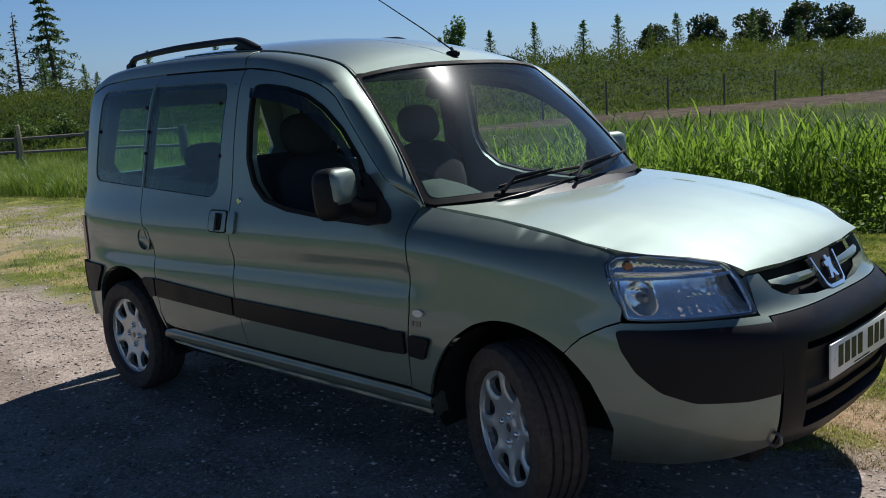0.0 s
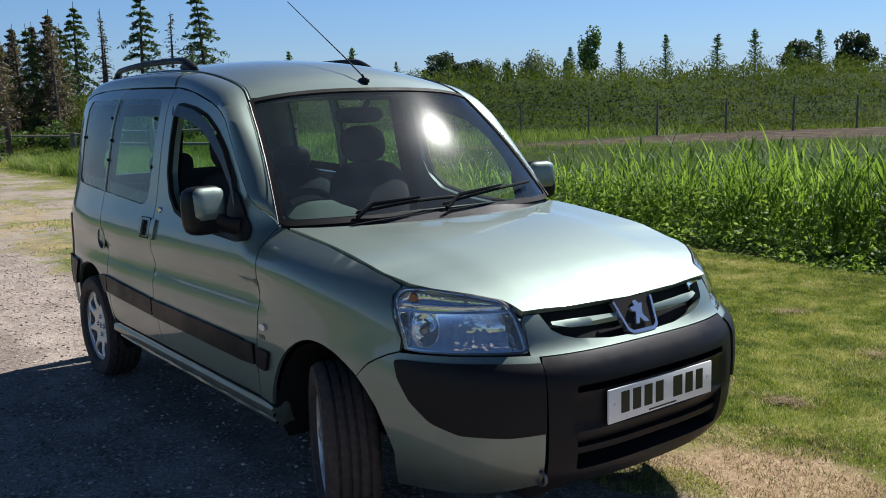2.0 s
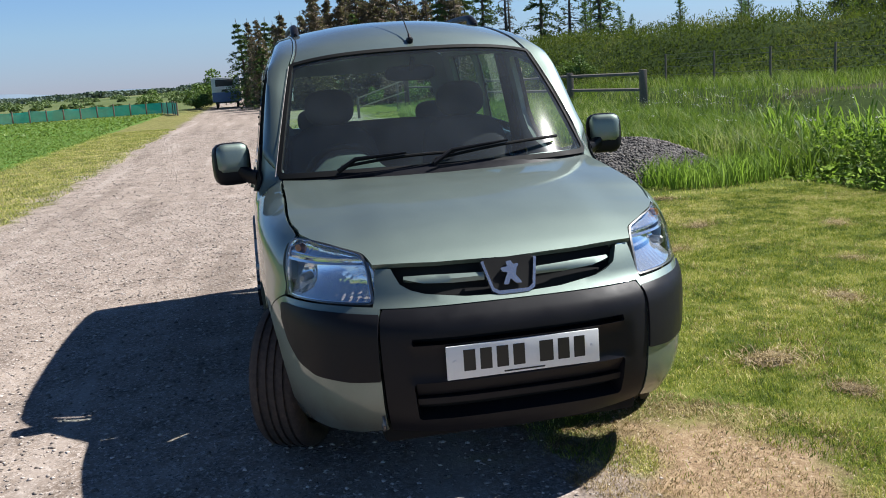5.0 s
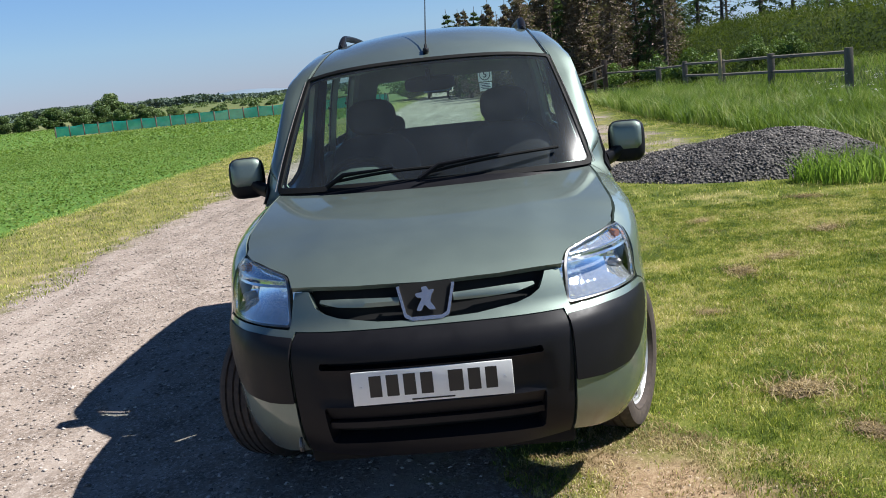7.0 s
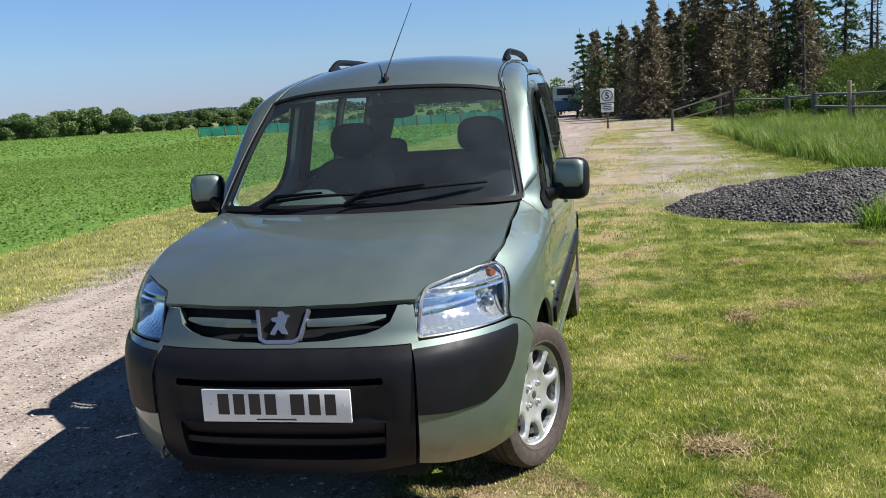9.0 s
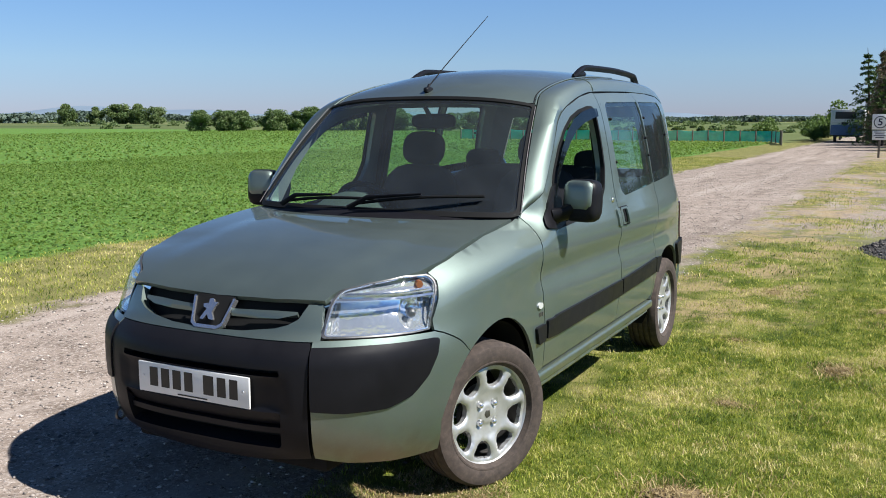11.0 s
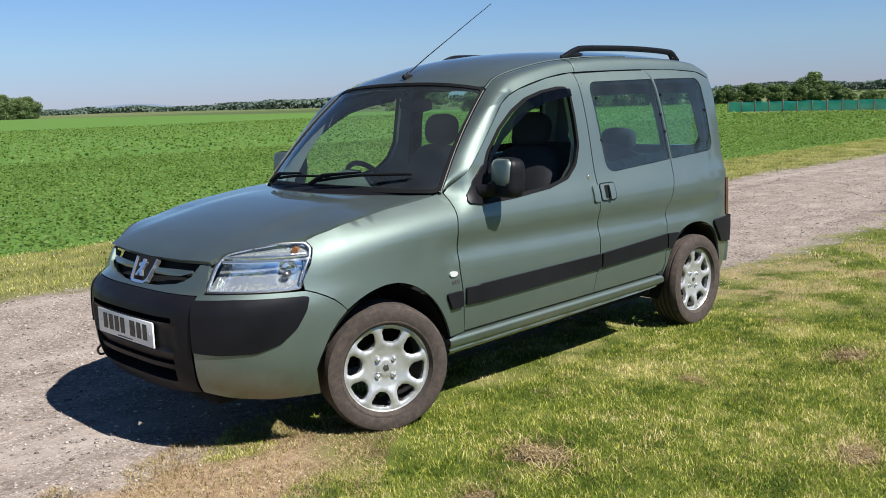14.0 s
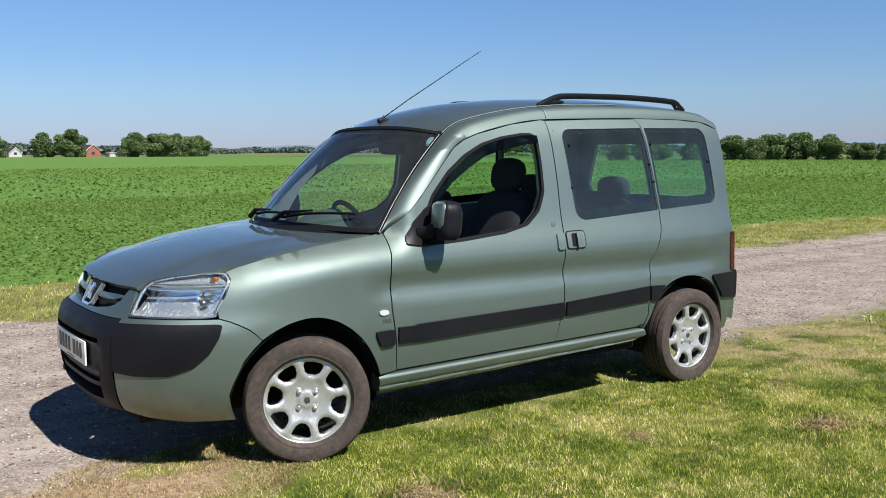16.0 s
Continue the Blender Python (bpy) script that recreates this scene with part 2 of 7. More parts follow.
def spread(inner, step, outer, ratio=1.22):
    """Grid lines, even in the middle and ever wider towards the edges."""
    a, b = inner
    lines = list(np.arange(a, b, step))
    lo, hi, s = a, b, step
    left, right = [], [b]
    while lo > -outer:
        s *= ratio
        lo -= s
        left.append(lo)
    s = step
    while right[-1] < outer:
        s *= ratio
        right.append(right[-1] + s)
    return np.array(left[::-1] + lines + right)


ground = tagged(sheet("ground", spread((-40, 6), 0.2, 3200), spread((-8, 34), 0.2, 3200), ground_height, ground_material()),
                "gravel track with mown grass beside a green crop field", "ground", kind="structure")


# ---- tools for meshes ----
from mathutils.geometry import delaunay_2d_cdt


def part(name, bm, mat, parent=None, label="", smooth_angle=40):
    """Links a bmesh (or mesh) as one object, under a thing or a part."""
    if isinstance(bm, bmesh.types.BMesh):
        me = bpy.data.meshes.new(name)
        bm.normal_update()
        for f in bm.faces:
            f.smooth = True
        lim = radians(smooth_angle)
        for e in bm.edges:
            if len(e.link_faces) == 2 and e.calc_face_angle(0) > lim:
                e.smooth = False
        bm.to_mesh(me)
        bm.free()
    else:
        me = bm
    for m in mat if isinstance(mat, (list, tuple)) else [mat]:
        me.materials.append(m)
    ob = new(name, me)
    if parent is not None:
        ob.parent = parent
    if label:
        ob["label"] = label
    return ob


def thing(name, label, category, group="", at=None):
    ob = new(name)
    ob.empty_display_size = 0.1
    if at is not None:
        ob.matrix_basis = at
    return tagged(ob, label, category, group)


def spline(tab):
    """A smooth curve through (key, value) rows, as a function of the key."""
    tab = sorted(tab)
    xs = np.array([a for a, _ in tab], float)
    ys = np.array([b for _, b in tab], float)
    d = np.diff(ys) / np.diff(xs)
    m = np.zeros_like(ys)
    for i in range(1, len(xs) - 1):
        m[i] = 0 if d[i - 1] * d[i] <= 0 else 2 * d[i - 1] * d[i] / (d[i - 1] + d[i])
    m[0], m[-1] = d[0], d[-1]

    def f(v):
        v = np.clip(np.asarray(v, float), xs[0], xs[-1])
        i = np.clip(np.searchsorted(xs, v, side="right") - 1, 0, len(xs) - 2)
        h = xs[i + 1] - xs[i]
        t = (v - xs[i]) / h
        return (ys[i] * (2 * t ** 3 - 3 * t ** 2 + 1) + h * m[i] * (t ** 3 - 2 * t ** 2 + t)
                + ys[i + 1] * (3 * t ** 2 - 2 * t ** 3) + h * m[i + 1] * (t ** 3 - t ** 2))
    return f


def rounded(pts, r=0.03, n=6):
    """A closed outline with its corners rounded; r: one radius, or one for each corner."""
    out = []
    k = len(pts)
    for i in range(k):
        p, a, b = (Vector(pts[j % k]) for j in (i, i - 1, i + 1))
        rad = r[i] if isinstance(r, (list, tuple)) else r
        u, v = a - p, b - p
        ang = u.angle(v, math.pi)
        if rad <= 0 or ang > 3.0:
            out.append(tuple(p))
            continue
        cut = min(rad / math.tan(ang / 2), 0.48 * u.length, 0.48 * v.length)
        s, e = p + u.normalized() * cut, p + v.normalized() * cut
        for j in range(n + 1):
            t = j / n
            out.append(tuple((1 - t) ** 2 * s + 2 * t * (1 - t) * p + t * t * e))
    return out


def dense(pts, step):
    out = []
    for a, b in zip(pts, pts[1:] + pts[:1]):
        n = max(1, math.ceil(math.dist(a, b) / step))
        out += [(a[0] + (b[0] - a[0]) * i / n, a[1] + (b[1] - a[1]) * i / n) for i in range(n)]
    return out


def inset(pts, d):
    """The outline drawn inwards by d."""
    area = sum(a[0] * b[1] - b[0] * a[1] for a, b in zip(pts, pts[1:] + pts[:1]))
    s = 1 if area > 0 else -1
    out = []
    for i, p in enumerate(pts):
        a, b = pts[i - 1], pts[(i + 1) % len(pts)]
        tx, ty = b[0] - a[0], b[1] - a[1]
        n = math.hypot(tx, ty) or 1
        out.append((p[0] - s * ty / n * d, p[1] + s * tx / n * d))
    return out


def within(px, py, poly):
    inside = np.zeros(np.shape(px), bool)
    for (ax, ay), (bx, by) in zip(poly, poly[1:] + poly[:1]):
        if ay == by:
            continue
        c = (ay > py) != (by > py)
        inside ^= c & (px < (bx - ax) * (py - ay) / (by - ay) + ax)
    return inside


def shell(outline, surf, holes=(), step=0.05, thick=0.012, scale=(1, 1), flip=False, back=True):
    """A bmesh: the outline filled with fine triangles, laid on surf(a, b) -> x, y, z, and given thickness inwards.
    Its outer face and rim have material 0, its inner face material 1. scale: metres for each unit of a and b."""
    sa, sb = scale
    rings = [[(a * sa, b * sb) for a, b in ring] for ring in (outline, *holes)]
    rings = [dense(r, step) for r in rings]
    xs, ys = [p[0] for p in rings[0]], [p[1] for p in rings[0]]
    gx, gy = np.meshgrid(np.arange(min(xs), max(xs), step) + step / 3, np.arange(min(ys), max(ys), step) + step / 3)
    gx, gy = gx.ravel(), gy.ravel()
    ok = within(gx, gy, rings[0])
    for h in rings[1:]:
        ok &= ~within(gx, gy, h)
    gx, gy = gx[ok], gy[ok]
    rim = np.array([p for r in rings for p in r])
    if len(gx):
        d = np.min((gx[:, None] - rim[None, :, 0]) ** 2 + (gy[:, None] - rim[None, :, 1]) ** 2, axis=1)
        keep = d > (0.45 * step) ** 2
        gx, gy = gx[keep], gy[keep]
    pts = [Vector(p) for r in rings for p in r] + [Vector((a, b)) for a, b in zip(gx, gy)]
    edges, base = [], 0
    for r in rings:
        edges += [(base + i, base + (i + 1) % len(r)) for i in range(len(r))]
        base += len(r)
    v2, e2, f2, *_ = delaunay_2d_cdt(pts, edges, [], 0, 1e-6)
    P = np.array([(p.x, p.y) for p in v2])
    tri = np.array([f for f in f2 if len(f) == 3])
    c = P[tri].mean(1)
    ok = within(c[:, 0], c[:, 1], rings[0])
    for h in rings[1:]:
        ok &= ~within(c[:, 0], c[:, 1], h)
    tri = tri[ok]
    a, b = P[:, 0] / sa, P[:, 1] / sb
    at = lambda a, b: np.stack([np.broadcast_to(q, a.shape) for q in surf(a, b)], -1).astype(float)
    X = at(a, b)
    e = 1e-3
    n = np.cross(at(a + e / sa, b) - at(a - e / sa, b), at(a, b + e / sb) - at(a, b - e / sb))
    n /= np.linalg.norm(n, axis=1)[:, None] + 1e-12
    if flip:
        n = -n
        tri = tri[:, ::-1]
    bm = bmesh.new()
    out = [bm.verts.new(p) for p in X]
    inn = [bm.verts.new(p) for p in X - n * thick] if back else None
    count = {}
    for t in tri:
        bm.faces.new([out[i] for i in t])
        if back:
            f = bm.faces.new([inn[i] for i in t[::-1]])
            f.material_index = 1
        for i in range(3):
            k = (t[i], t[(i + 1) % 3])
            count[k] = 1
    if back:
        for i, j in count:
            if (j, i) not in count:
                bm.faces.new([out[j], out[i], inn[i], inn[j]])
    for v in [v for v in bm.verts if not v.link_faces]:
        bm.verts.remove(v)
    return bm


def sideshell(*a, **k):
    return shell(*a, flip=True, **k)


def mirrored(bm):
    """Turns a left-hand bmesh into its right-hand twin."""
    bmesh.ops.transform(bm, matrix=Matrix.Diagonal((1, -1, 1, 1)), verts=bm.verts)
    bmesh.ops.reverse_faces(bm, faces=bm.faces)
    return bm


def loft(rows, closed=False, ends=False):
    """A skin over rows of points (each row as many points). closed: each row is a loop."""
    bm = bmesh.new()
    vs = [[bm.verts.new(p) for p in r] for r in rows]
    n = len(rows[0])
    for r, q in zip(vs, vs[1:]):
        for i in range(n if closed else n - 1):
            j = (i + 1) % n
            bm.faces.new((r[i], r[j], q[j], q[i]))
    if ends:
        bm.faces.new(vs[0][::-1])
        bm.faces.new(vs[-1])
    return bm


def turned(profile, seg=48, axis="Y"):
    """A lathe: (radius, along) rows turned round the y axis."""
    rows = []
    for k in range(seg):
        a = 2 * math.pi * k / seg
        rows.append([(r * math.cos(a), h, r * math.sin(a)) for r, h in profile])
    rows.append(rows[0])
    bm = loft(rows)
    bmesh.ops.remove_doubles(bm, verts=bm.verts, dist=1e-5)
    return bm


def rod(points, radius, seg=8, ends=True, flat=1.0):
    """A round bar along points; radius: one or one for each point."""
    pts = [Vector(p) for p in points]
    rows = []
    side = None
    for i, p in enumerate(pts):
        d = (pts[min(i + 1, len(pts) - 1)] - pts[max(i - 1, 0)]).normalized()
        if side is None:
            side = d.orthogonal().normalized()
        side = (side - d * side.dot(d)).normalized()
        up = d.cross(side)
        r = radius[i] if isinstance(radius, (list, tuple)) else radius
        rows.append([p + (side * math.cos(a) + up * math.sin(a) * flat) * r for a in (2 * math.pi * k / seg for k in range(seg))])
    return loft(rows, closed=True, ends=ends)


def block(lo, hi, bevel=0.01, seg=2, m=None):
    """A bevelled box."""
    bm = bmesh.new()
    bmesh.ops.create_cube(bm, size=1, matrix=Matrix.Translation([(a + b) / 2 for a, b in zip(lo, hi)]) @ Matrix.Diagonal([b - a for a, b in zip(lo, hi)] + [1]))
    if bevel:
        bmesh.ops.bevel(bm, geom=bm.edges[:], offset=bevel, segments=seg, profile=0.5, affect="EDGES")
    if m is not None:
        bmesh.ops.transform(bm, matrix=m, verts=bm.verts)
    return bm


def cushion(size, m=None, power=3.2, seg=14):
    """A soft block: a rounded-box solid of that size."""
    bm = bmesh.new()
    bmesh.ops.create_uvsphere(bm, u_segments=seg * 2, v_segments=seg, radius=1)
    for v in bm.verts:
        c = v.co
        k = (abs(c.x) ** power + abs(c.y) ** power + abs(c.z) ** power) ** (-1 / power)
        v.co = Vector((c.x * k * size[0] / 2, c.y * k * size[1] / 2, c.z * k * size[2] / 2))
    if m is not None:
        bmesh.ops.transform(bm, matrix=m, verts=bm.verts)
    return bm


def joined(*bms):
    """Several bmeshes of one piece as one."""
    out = bmesh.new()
    for b in bms:
        me = bpy.data.meshes.new("tmp")
        b.to_mesh(me)
        b.free()
        out.from_mesh(me)
        bpy.data.meshes.remove(me)
    return out


# ---- materials of the van ----
def car_paint():
    g = Graph("green metallic paint")
    p = g.local()
    flake = g.axis(g.cells(p, 900, out="Color"), 0)
    dust = g.noise(p, 6, 5, 0.6)
    # low band: noisy brown dirt, strengthened to stand in for shade underneath
    low = g.span(g.axis(p, 2), 0.5, 0.22)
    col = g.mix(g.math("MULTIPLY", flake, 0.35), (0.19, 0.236, 0.210), (0.275, 0.330, 0.296))
    col = g.mix(g.math("MULTIPLY", g.math("MULTIPLY", low, g.span(dust, 0.36, 0.62)), 0.6), col, (0.15, 0.125, 0.09))
    g.bsdf(Base_Color=col, Metallic=0.95, Roughness=g.span(dust, 0.3, 0.75, 0.58, 0.62), Coat_Weight=1.0, Coat_Roughness=g.span(dust, 0.3, 0.8, 0.03, 0.09))
    n = g.t.nodes.new("ShaderNodeBump")
    n.inputs["Strength"].default_value, n.inputs["Distance"].default_value = 0.012, 0.002
    g.put(n.inputs["Height"], g.noise(p, 3.0, 2))
    g.put(g.b.inputs["Normal"], n.outputs[0])
    return g.mat


def plastic(name, colour, rough=0.6, scale=350, shine=0.2):
    g = Graph(name)
    p = g.local()
    grain, worn = g.noise(p, scale, 3, 0.7), g.noise(p, 4, 5, 0.65)
    lo, hi = [c * 0.8 for c in colour], [c * 1.35 for c in colour]
    g.bsdf(Base_Color=g.ramp(g.math("ADD", g.math("MULTIPLY", grain, 0.35), g.math("MULTIPLY", worn, 0.65)), (0.3, lo), (0.72, hi)), Roughness=g.span(worn, 0.3, 0.7, rough - 0.08, rough + 0.1), Specular_IOR_Level=shine)
    g.bump(grain, 0.12, 0.001)
    return g.mat


def glass(name, tint, rough=0.0, clear=0.9, dusty=(0.010, 0.05), haze=0.0, mirror=0.05):
    """A thin pane: a clear tinted sheet that mirrors at its surface."""
    mat = bpy.data.materials.new(name)
    mat.use_nodes = True
    t = mat.node_tree
    t.nodes.clear()
    out = t.nodes.new("ShaderNodeOutputMaterial")
    see = t.nodes.new("ShaderNodeBsdfTransparent")
    see.inputs[0].default_value = (*[c * clear for c in tint], 1)
    shine = t.nodes.new("ShaderNodeBsdfGlossy")
    shine.inputs["Roughness"].default_value = rough
    # a part of the gloss is scattered by fine dust and wiper scratches
    veil = t.nodes.new("ShaderNodeBsdfGlossy")
    veil.inputs["Roughness"].default_value = 0.17
    gloss = t.nodes.new("ShaderNodeMixShader")
    gloss.inputs[0].default_value = haze
    t.links.new(shine.outputs[0], gloss.inputs[1])
    t.links.new(veil.outputs[0], gloss.inputs[2])
    # gloss: alike from both faces of the pane, stronger at grazing angles
    weight = t.nodes.new("ShaderNodeLayerWeight")
    weight.inputs[0].default_value = 0.5
    steep = t.nodes.new("ShaderNodeMath")
    steep.operation = "POWER"
    steep.inputs[1].default_value = 5.0
    t.links.new(weight.outputs["Facing"], steep.inputs[0])
    fres = t.nodes.new("ShaderNodeMath")
    fres.operation = "MULTIPLY_ADD"
    fres.inputs[1].default_value, fres.inputs[2].default_value = 0.92, mirror
    t.links.new(steep.outputs[0], fres.inputs[0])
    # dirt film, tinted bluish to stand in for the veil of reflected sky
    dirt_veil = t.nodes.new("ShaderNodeBsdfDiffuse")
    dirt_veil.inputs[0].default_value = (0.50, 0.56, 0.60, 1)
    tex = t.nodes.new("ShaderNodeTexNoise")
    tex.inputs["Scale"].default_value, tex.inputs["Detail"].default_value = 7, 6
    co = t.nodes.new("ShaderNodeTexCoord")
    t.links.new(co.outputs["Object"], tex.inputs["Vector"])
    amount = t.nodes.new("ShaderNodeMapRange")
    t.links.new(tex.outputs["Fac"], amount.inputs[0])
    for i, v in enumerate((0.35, 0.8, *dusty)):
        amount.inputs[i + 1].default_value = v
    m1, m2 = t.nodes.new("ShaderNodeMixShader"), t.nodes.new("ShaderNodeMixShader")
    t.links.new(amount.outputs[0], m1.inputs[0])
    t.links.new(see.outputs[0], m1.inputs[1])
    t.links.new(dirt_veil.outputs[0], m1.inputs[2])
    t.links.new(fres.outputs[0], m2.inputs[0])
    t.links.new(m1.outputs[0], m2.inputs[1])
    t.links.new(gloss.outputs[0], m2.inputs[2])
    t.links.new(m2.outputs[0], out.inputs[0])
    return mat


def reflector():
    """Vapour-plated lamp reflector, pressed with small facets."""
    g = Graph("lamp reflector")
    p = g.local()
    facet = g.cells(g.scaled(p, (1.0, 1.0, 0.45)), 62)
    g.bsdf(Base_Color=g.ramp(g.noise(p, 30), (0.3, (0.88, 0.91, 0.94)), (0.7, (0.95, 0.97, 0.98))), Metallic=0.78, Roughness=0.04, Coat_Weight=0.8, Coat_Roughness=0.02)
    g.bump(facet, 0.09, 0.008)
    return g.mat


PAINT = car_paint()
BLACK = plastic("black bumper plastic", (0.0100, 0.0098, 0.0118), 0.44, 350, 0.17)
TRIM = plastic("dark cabin trim", (0.022, 0.023, 0.024), 0.75)
CABIN = plastic("grey door lining", (0.19, 0.20, 0.20), 0.85)
LINING = plastic("grey roof lining", (0.34, 0.35, 0.35), 0.9)
DASH = plastic("grey green dashboard", (0.062, 0.078, 0.070), 0.7)
FABRIC = plastic("dark grey seat cloth", (0.038, 0.039, 0.042), 0.95, 700)
SEAL = plastic("black rubber seal", (0.008, 0.008, 0.008), 0.7)
CHROME = paint("bright chrome", (0.80, 0.80, 0.80), 0.14, 0.88, 60, 0.04)
ALLOY = paint("silver wheel lacquer", (0.60, 0.60, 0.585), 0.40, 0.62, 90, 0.07, 0.02, 0.15)
STEEL = paint("dull brake steel", (0.20, 0.19, 0.18), 0.45, 0.9, 80, 0.25)
MIRRORED = reflector()
MIRROR = paint("mirror glass", (0.85, 0.87, 0.88), 0.03, 1.0, 25, 0.02)
WELL = plastic("wheel arch liner", (0.012, 0.012, 0.012), 0.9)
WINDOW = glass("side window glass", (0.70, 0.95, 0.90), 0.0, 0.92, (0.020, 0.045))
SCREEN = glass("windscreen glass", (0.86, 0.98, 0.94), 0.0, 0.93, (0.031, 0.052), 0.06, 0.06)
LENS = glass("headlamp lens", (0.97, 0.99, 1.0), 0.02, 1.0, (0.0, 0.01))
SMOKE = glass("smoked deflector", (0.12, 0.12, 0.14), 0.04, 0.35, (0.0, 0.01), 0.0, 0.02)
FRIT = plastic("black glass border", (0.008, 0.008, 0.009), 0.25)
TRIMLINE = paint("pinkish grey edge trim", (0.30, 0.27, 0.26), 0.42, 0.25, 40, 0.15)
WHITE = paint("plate white", (0.78, 0.78, 0.76), 0.35, 0.0, 50, 0.04)
INK = paint("plate black", (0.012, 0.012, 0.012), 0.4, 0.0, 60, 0.1)
RED = paint("red lamp plastic", (0.06, 0.006, 0.006), 0.2, 0.0, 50, 0.1, 0, 0.3)
CLEAR = paint("clear white lens", (0.58, 0.59, 0.57), 0.12, 0.0, 50, 0.05, 0, 0.6)
AMBER = paint("amber bulb", (0.30, 0.11, 0.04), 0.2, 0.0, 50, 0.05)


def tyre_rubber():
    g = Graph("dusty tyre rubber")
    p = g.local()
    worn = g.noise(p, 38, 6, 0.7)
    g.bsdf(Base_Color=g.ramp(worn, (0.3, (0.038, 0.029, 0.024)), (0.55, (0.068, 0.051, 0.041)), (0.8, (0.12, 0.09, 0.07))), Roughness=0.85)
    g.bump(g.noise(p, 120, 3), 0.15, 0.002)
    return g.mat


RUBBER = tyre_rubber()

# ---- the van's skin: x forward from the front axle, y to its left ----
WIDTH = spline([(.15, .705), (.2, .745), (.27, .786), (.34, .809), (.38, .816), (.5, .826), (.62, .831), (.72, .828), (.8, .826), (.9, .824), (.96, .815), (1.0, .803), (1.04, .790),
                (1.1, .775), (1.2, .757), (1.35, .732), (1.5, .70), (1.55, .685), (1.6, .662), (1.65, .625), (1.69, .575), (1.72, .50)])
NOSE = spline([(.15, .68), (.22, .765), (.28, .826), (.34, .866), (.42, .885), (.55, .893), (.64, .888), (.68, .872), (.71, .838), (.74, .806), (.78, .788), (.83, .760), (.87, .727), (.92, .665), (1.0, .58), (1.1, .5)])
TAPER = spline([(-3.3, .75), (-3.2, .86), (-3.1, .91), (-2.9, .95), (-2.5, .985), (-2.0, 1), (1, 1)])
WINGTOP = spline([(-.6, 1.07), (-.45, 1.06), (-.33, 1.05), (-.06, 1.02), (.2, .978), (.375, .935), (.5, .90)])
NX, NP = -.35, 3.2


def flank(x, z):
    """Half the van's width at x, z."""
    y = WIDTH(z) * TAPER(x)
    u = np.clip((x - NX) / (NOSE(z) - NX), 0, .9999)
    y = y * (1 - u ** NP) ** (1 / NP)
    # the scoop along the doors
    y = y - .017 * np.exp(-np.abs((z - .795 - .012 * (x + 1)) / .052) ** 3) * smooth(-.2, -.5, x) * smooth(-3.1, -2.7, x)
    # the shoulder of the front wing
    k = np.clip((z - WINGTOP(x) + .15) / .15, 0, 1)
    return y - (.098 - .055 * smooth(-.05, .38, x)) * k ** 2.4 * smooth(-.56, -.42, x)


def side(x, z, off=0.0):
    return x, flank(x, z) + off, z


def nose(a, z, off=0.0):
    """The front corner, by the angle a (degrees) round the van's nose."""
    c, s = np.cos(np.radians(a)), np.sin(np.radians(a))
    r = ((np.abs(c) / (NOSE(z) - NX)) ** NP + (np.abs(s) / WIDTH(z)) ** NP) ** (-1 / NP) + off
    return NX + r * c, r * s, z


BONNET = spline([(.80, .79), (.765, .82), (.745, .838), (.70, .868), (.642, .893), (.55, .925), (.45, .952), (.3, .985), (.1, 1.018), (-.1, 1.042), (-.3, 1.06), (-.5, 1.075)])


WINGEDGE = spline([(x, float(flank(np.array(x), WINGTOP(x) - .003))) for x in np.linspace(-.44, .36, 17)] + [(.41, .69), (.482, .66), (.8, .60)])
DROP = spline([(-.5, .015), (-.33, .0145), (-.06, .019), (.2, .025), (.29, .0325), (.36, .0338), (.41, .0307), (.482, .0263), (.575, .0215), (.8, .02)])


def eased(f, a, b, degree):
    """A smooth polynomial through a curve's samples, with no kinks in its bend."""
    xs = np.linspace(a, b, 200)
    p = np.polynomial.Polynomial.fit(xs, f(xs), degree)
    return lambda v: p(np.clip(np.asarray(v, float), a, b))


EVEN, SPAN = eased(BONNET, -.45, .62, 4), eased(WINGEDGE, -.42, .78, 5)


def CROWN(x):
    """The bonnet's middle line: one even sweep, rolling over at the nose."""
    k = smooth(.40, .60, x)
    return EVEN(x) * (1 - k) + BONNET(x) * k


def bonnet(x, y):
    return x, y, CROWN(x) - DROP(x) * (np.abs(y) / SPAN(x)) ** 2.5 + .006 * smooth(.52, .36, np.abs(y)) * smooth(.75, .5, x) * smooth(-.25, .05, x)


RAIL_A = [(-.44, 1.06), (-.62, 1.228), (-.78, 1.395), (-.86, 1.475), (-.93, 1.515), (-1.02, 1.546), (-1.27, 1.60), (-1.5, 1.628), (-1.9, 1.64), (-2.26, 1.646), (-2.6, 1.645), (-2.9, 1.632), (-3.06, 1.585)]
RAIL_B = [(-.408, .716, 1.058), (-.538, .680, 1.232), (-.668, .644, 1.371), (-.763, .617, 1.459), (-.87, .591, 1.548), (-.98, .565, 1.605), (-1.27, .545, 1.668), (-1.5, .54, 1.698), (-1.9, .54, 1.722), (-2.26, .54, 1.725), (-2.6, .535, 1.718), (-2.9, .52, 1.695), (-3.06, .50, 1.648)]
ROOFC = spline([(-3.15, 1.67), (-3.08, 1.705), (-2.95, 1.745), (-2.8, 1.758), (-2.2, 1.782), (-1.7, 1.771), (-1.3, 1.737), (-1.0, 1.671), (-.865, 1.622), (-.78, 1.592)])
EDGE = [spline([(i, p[k]) for i, p in enumerate(RAIL_B)]) for k in (0, 1, 2)]
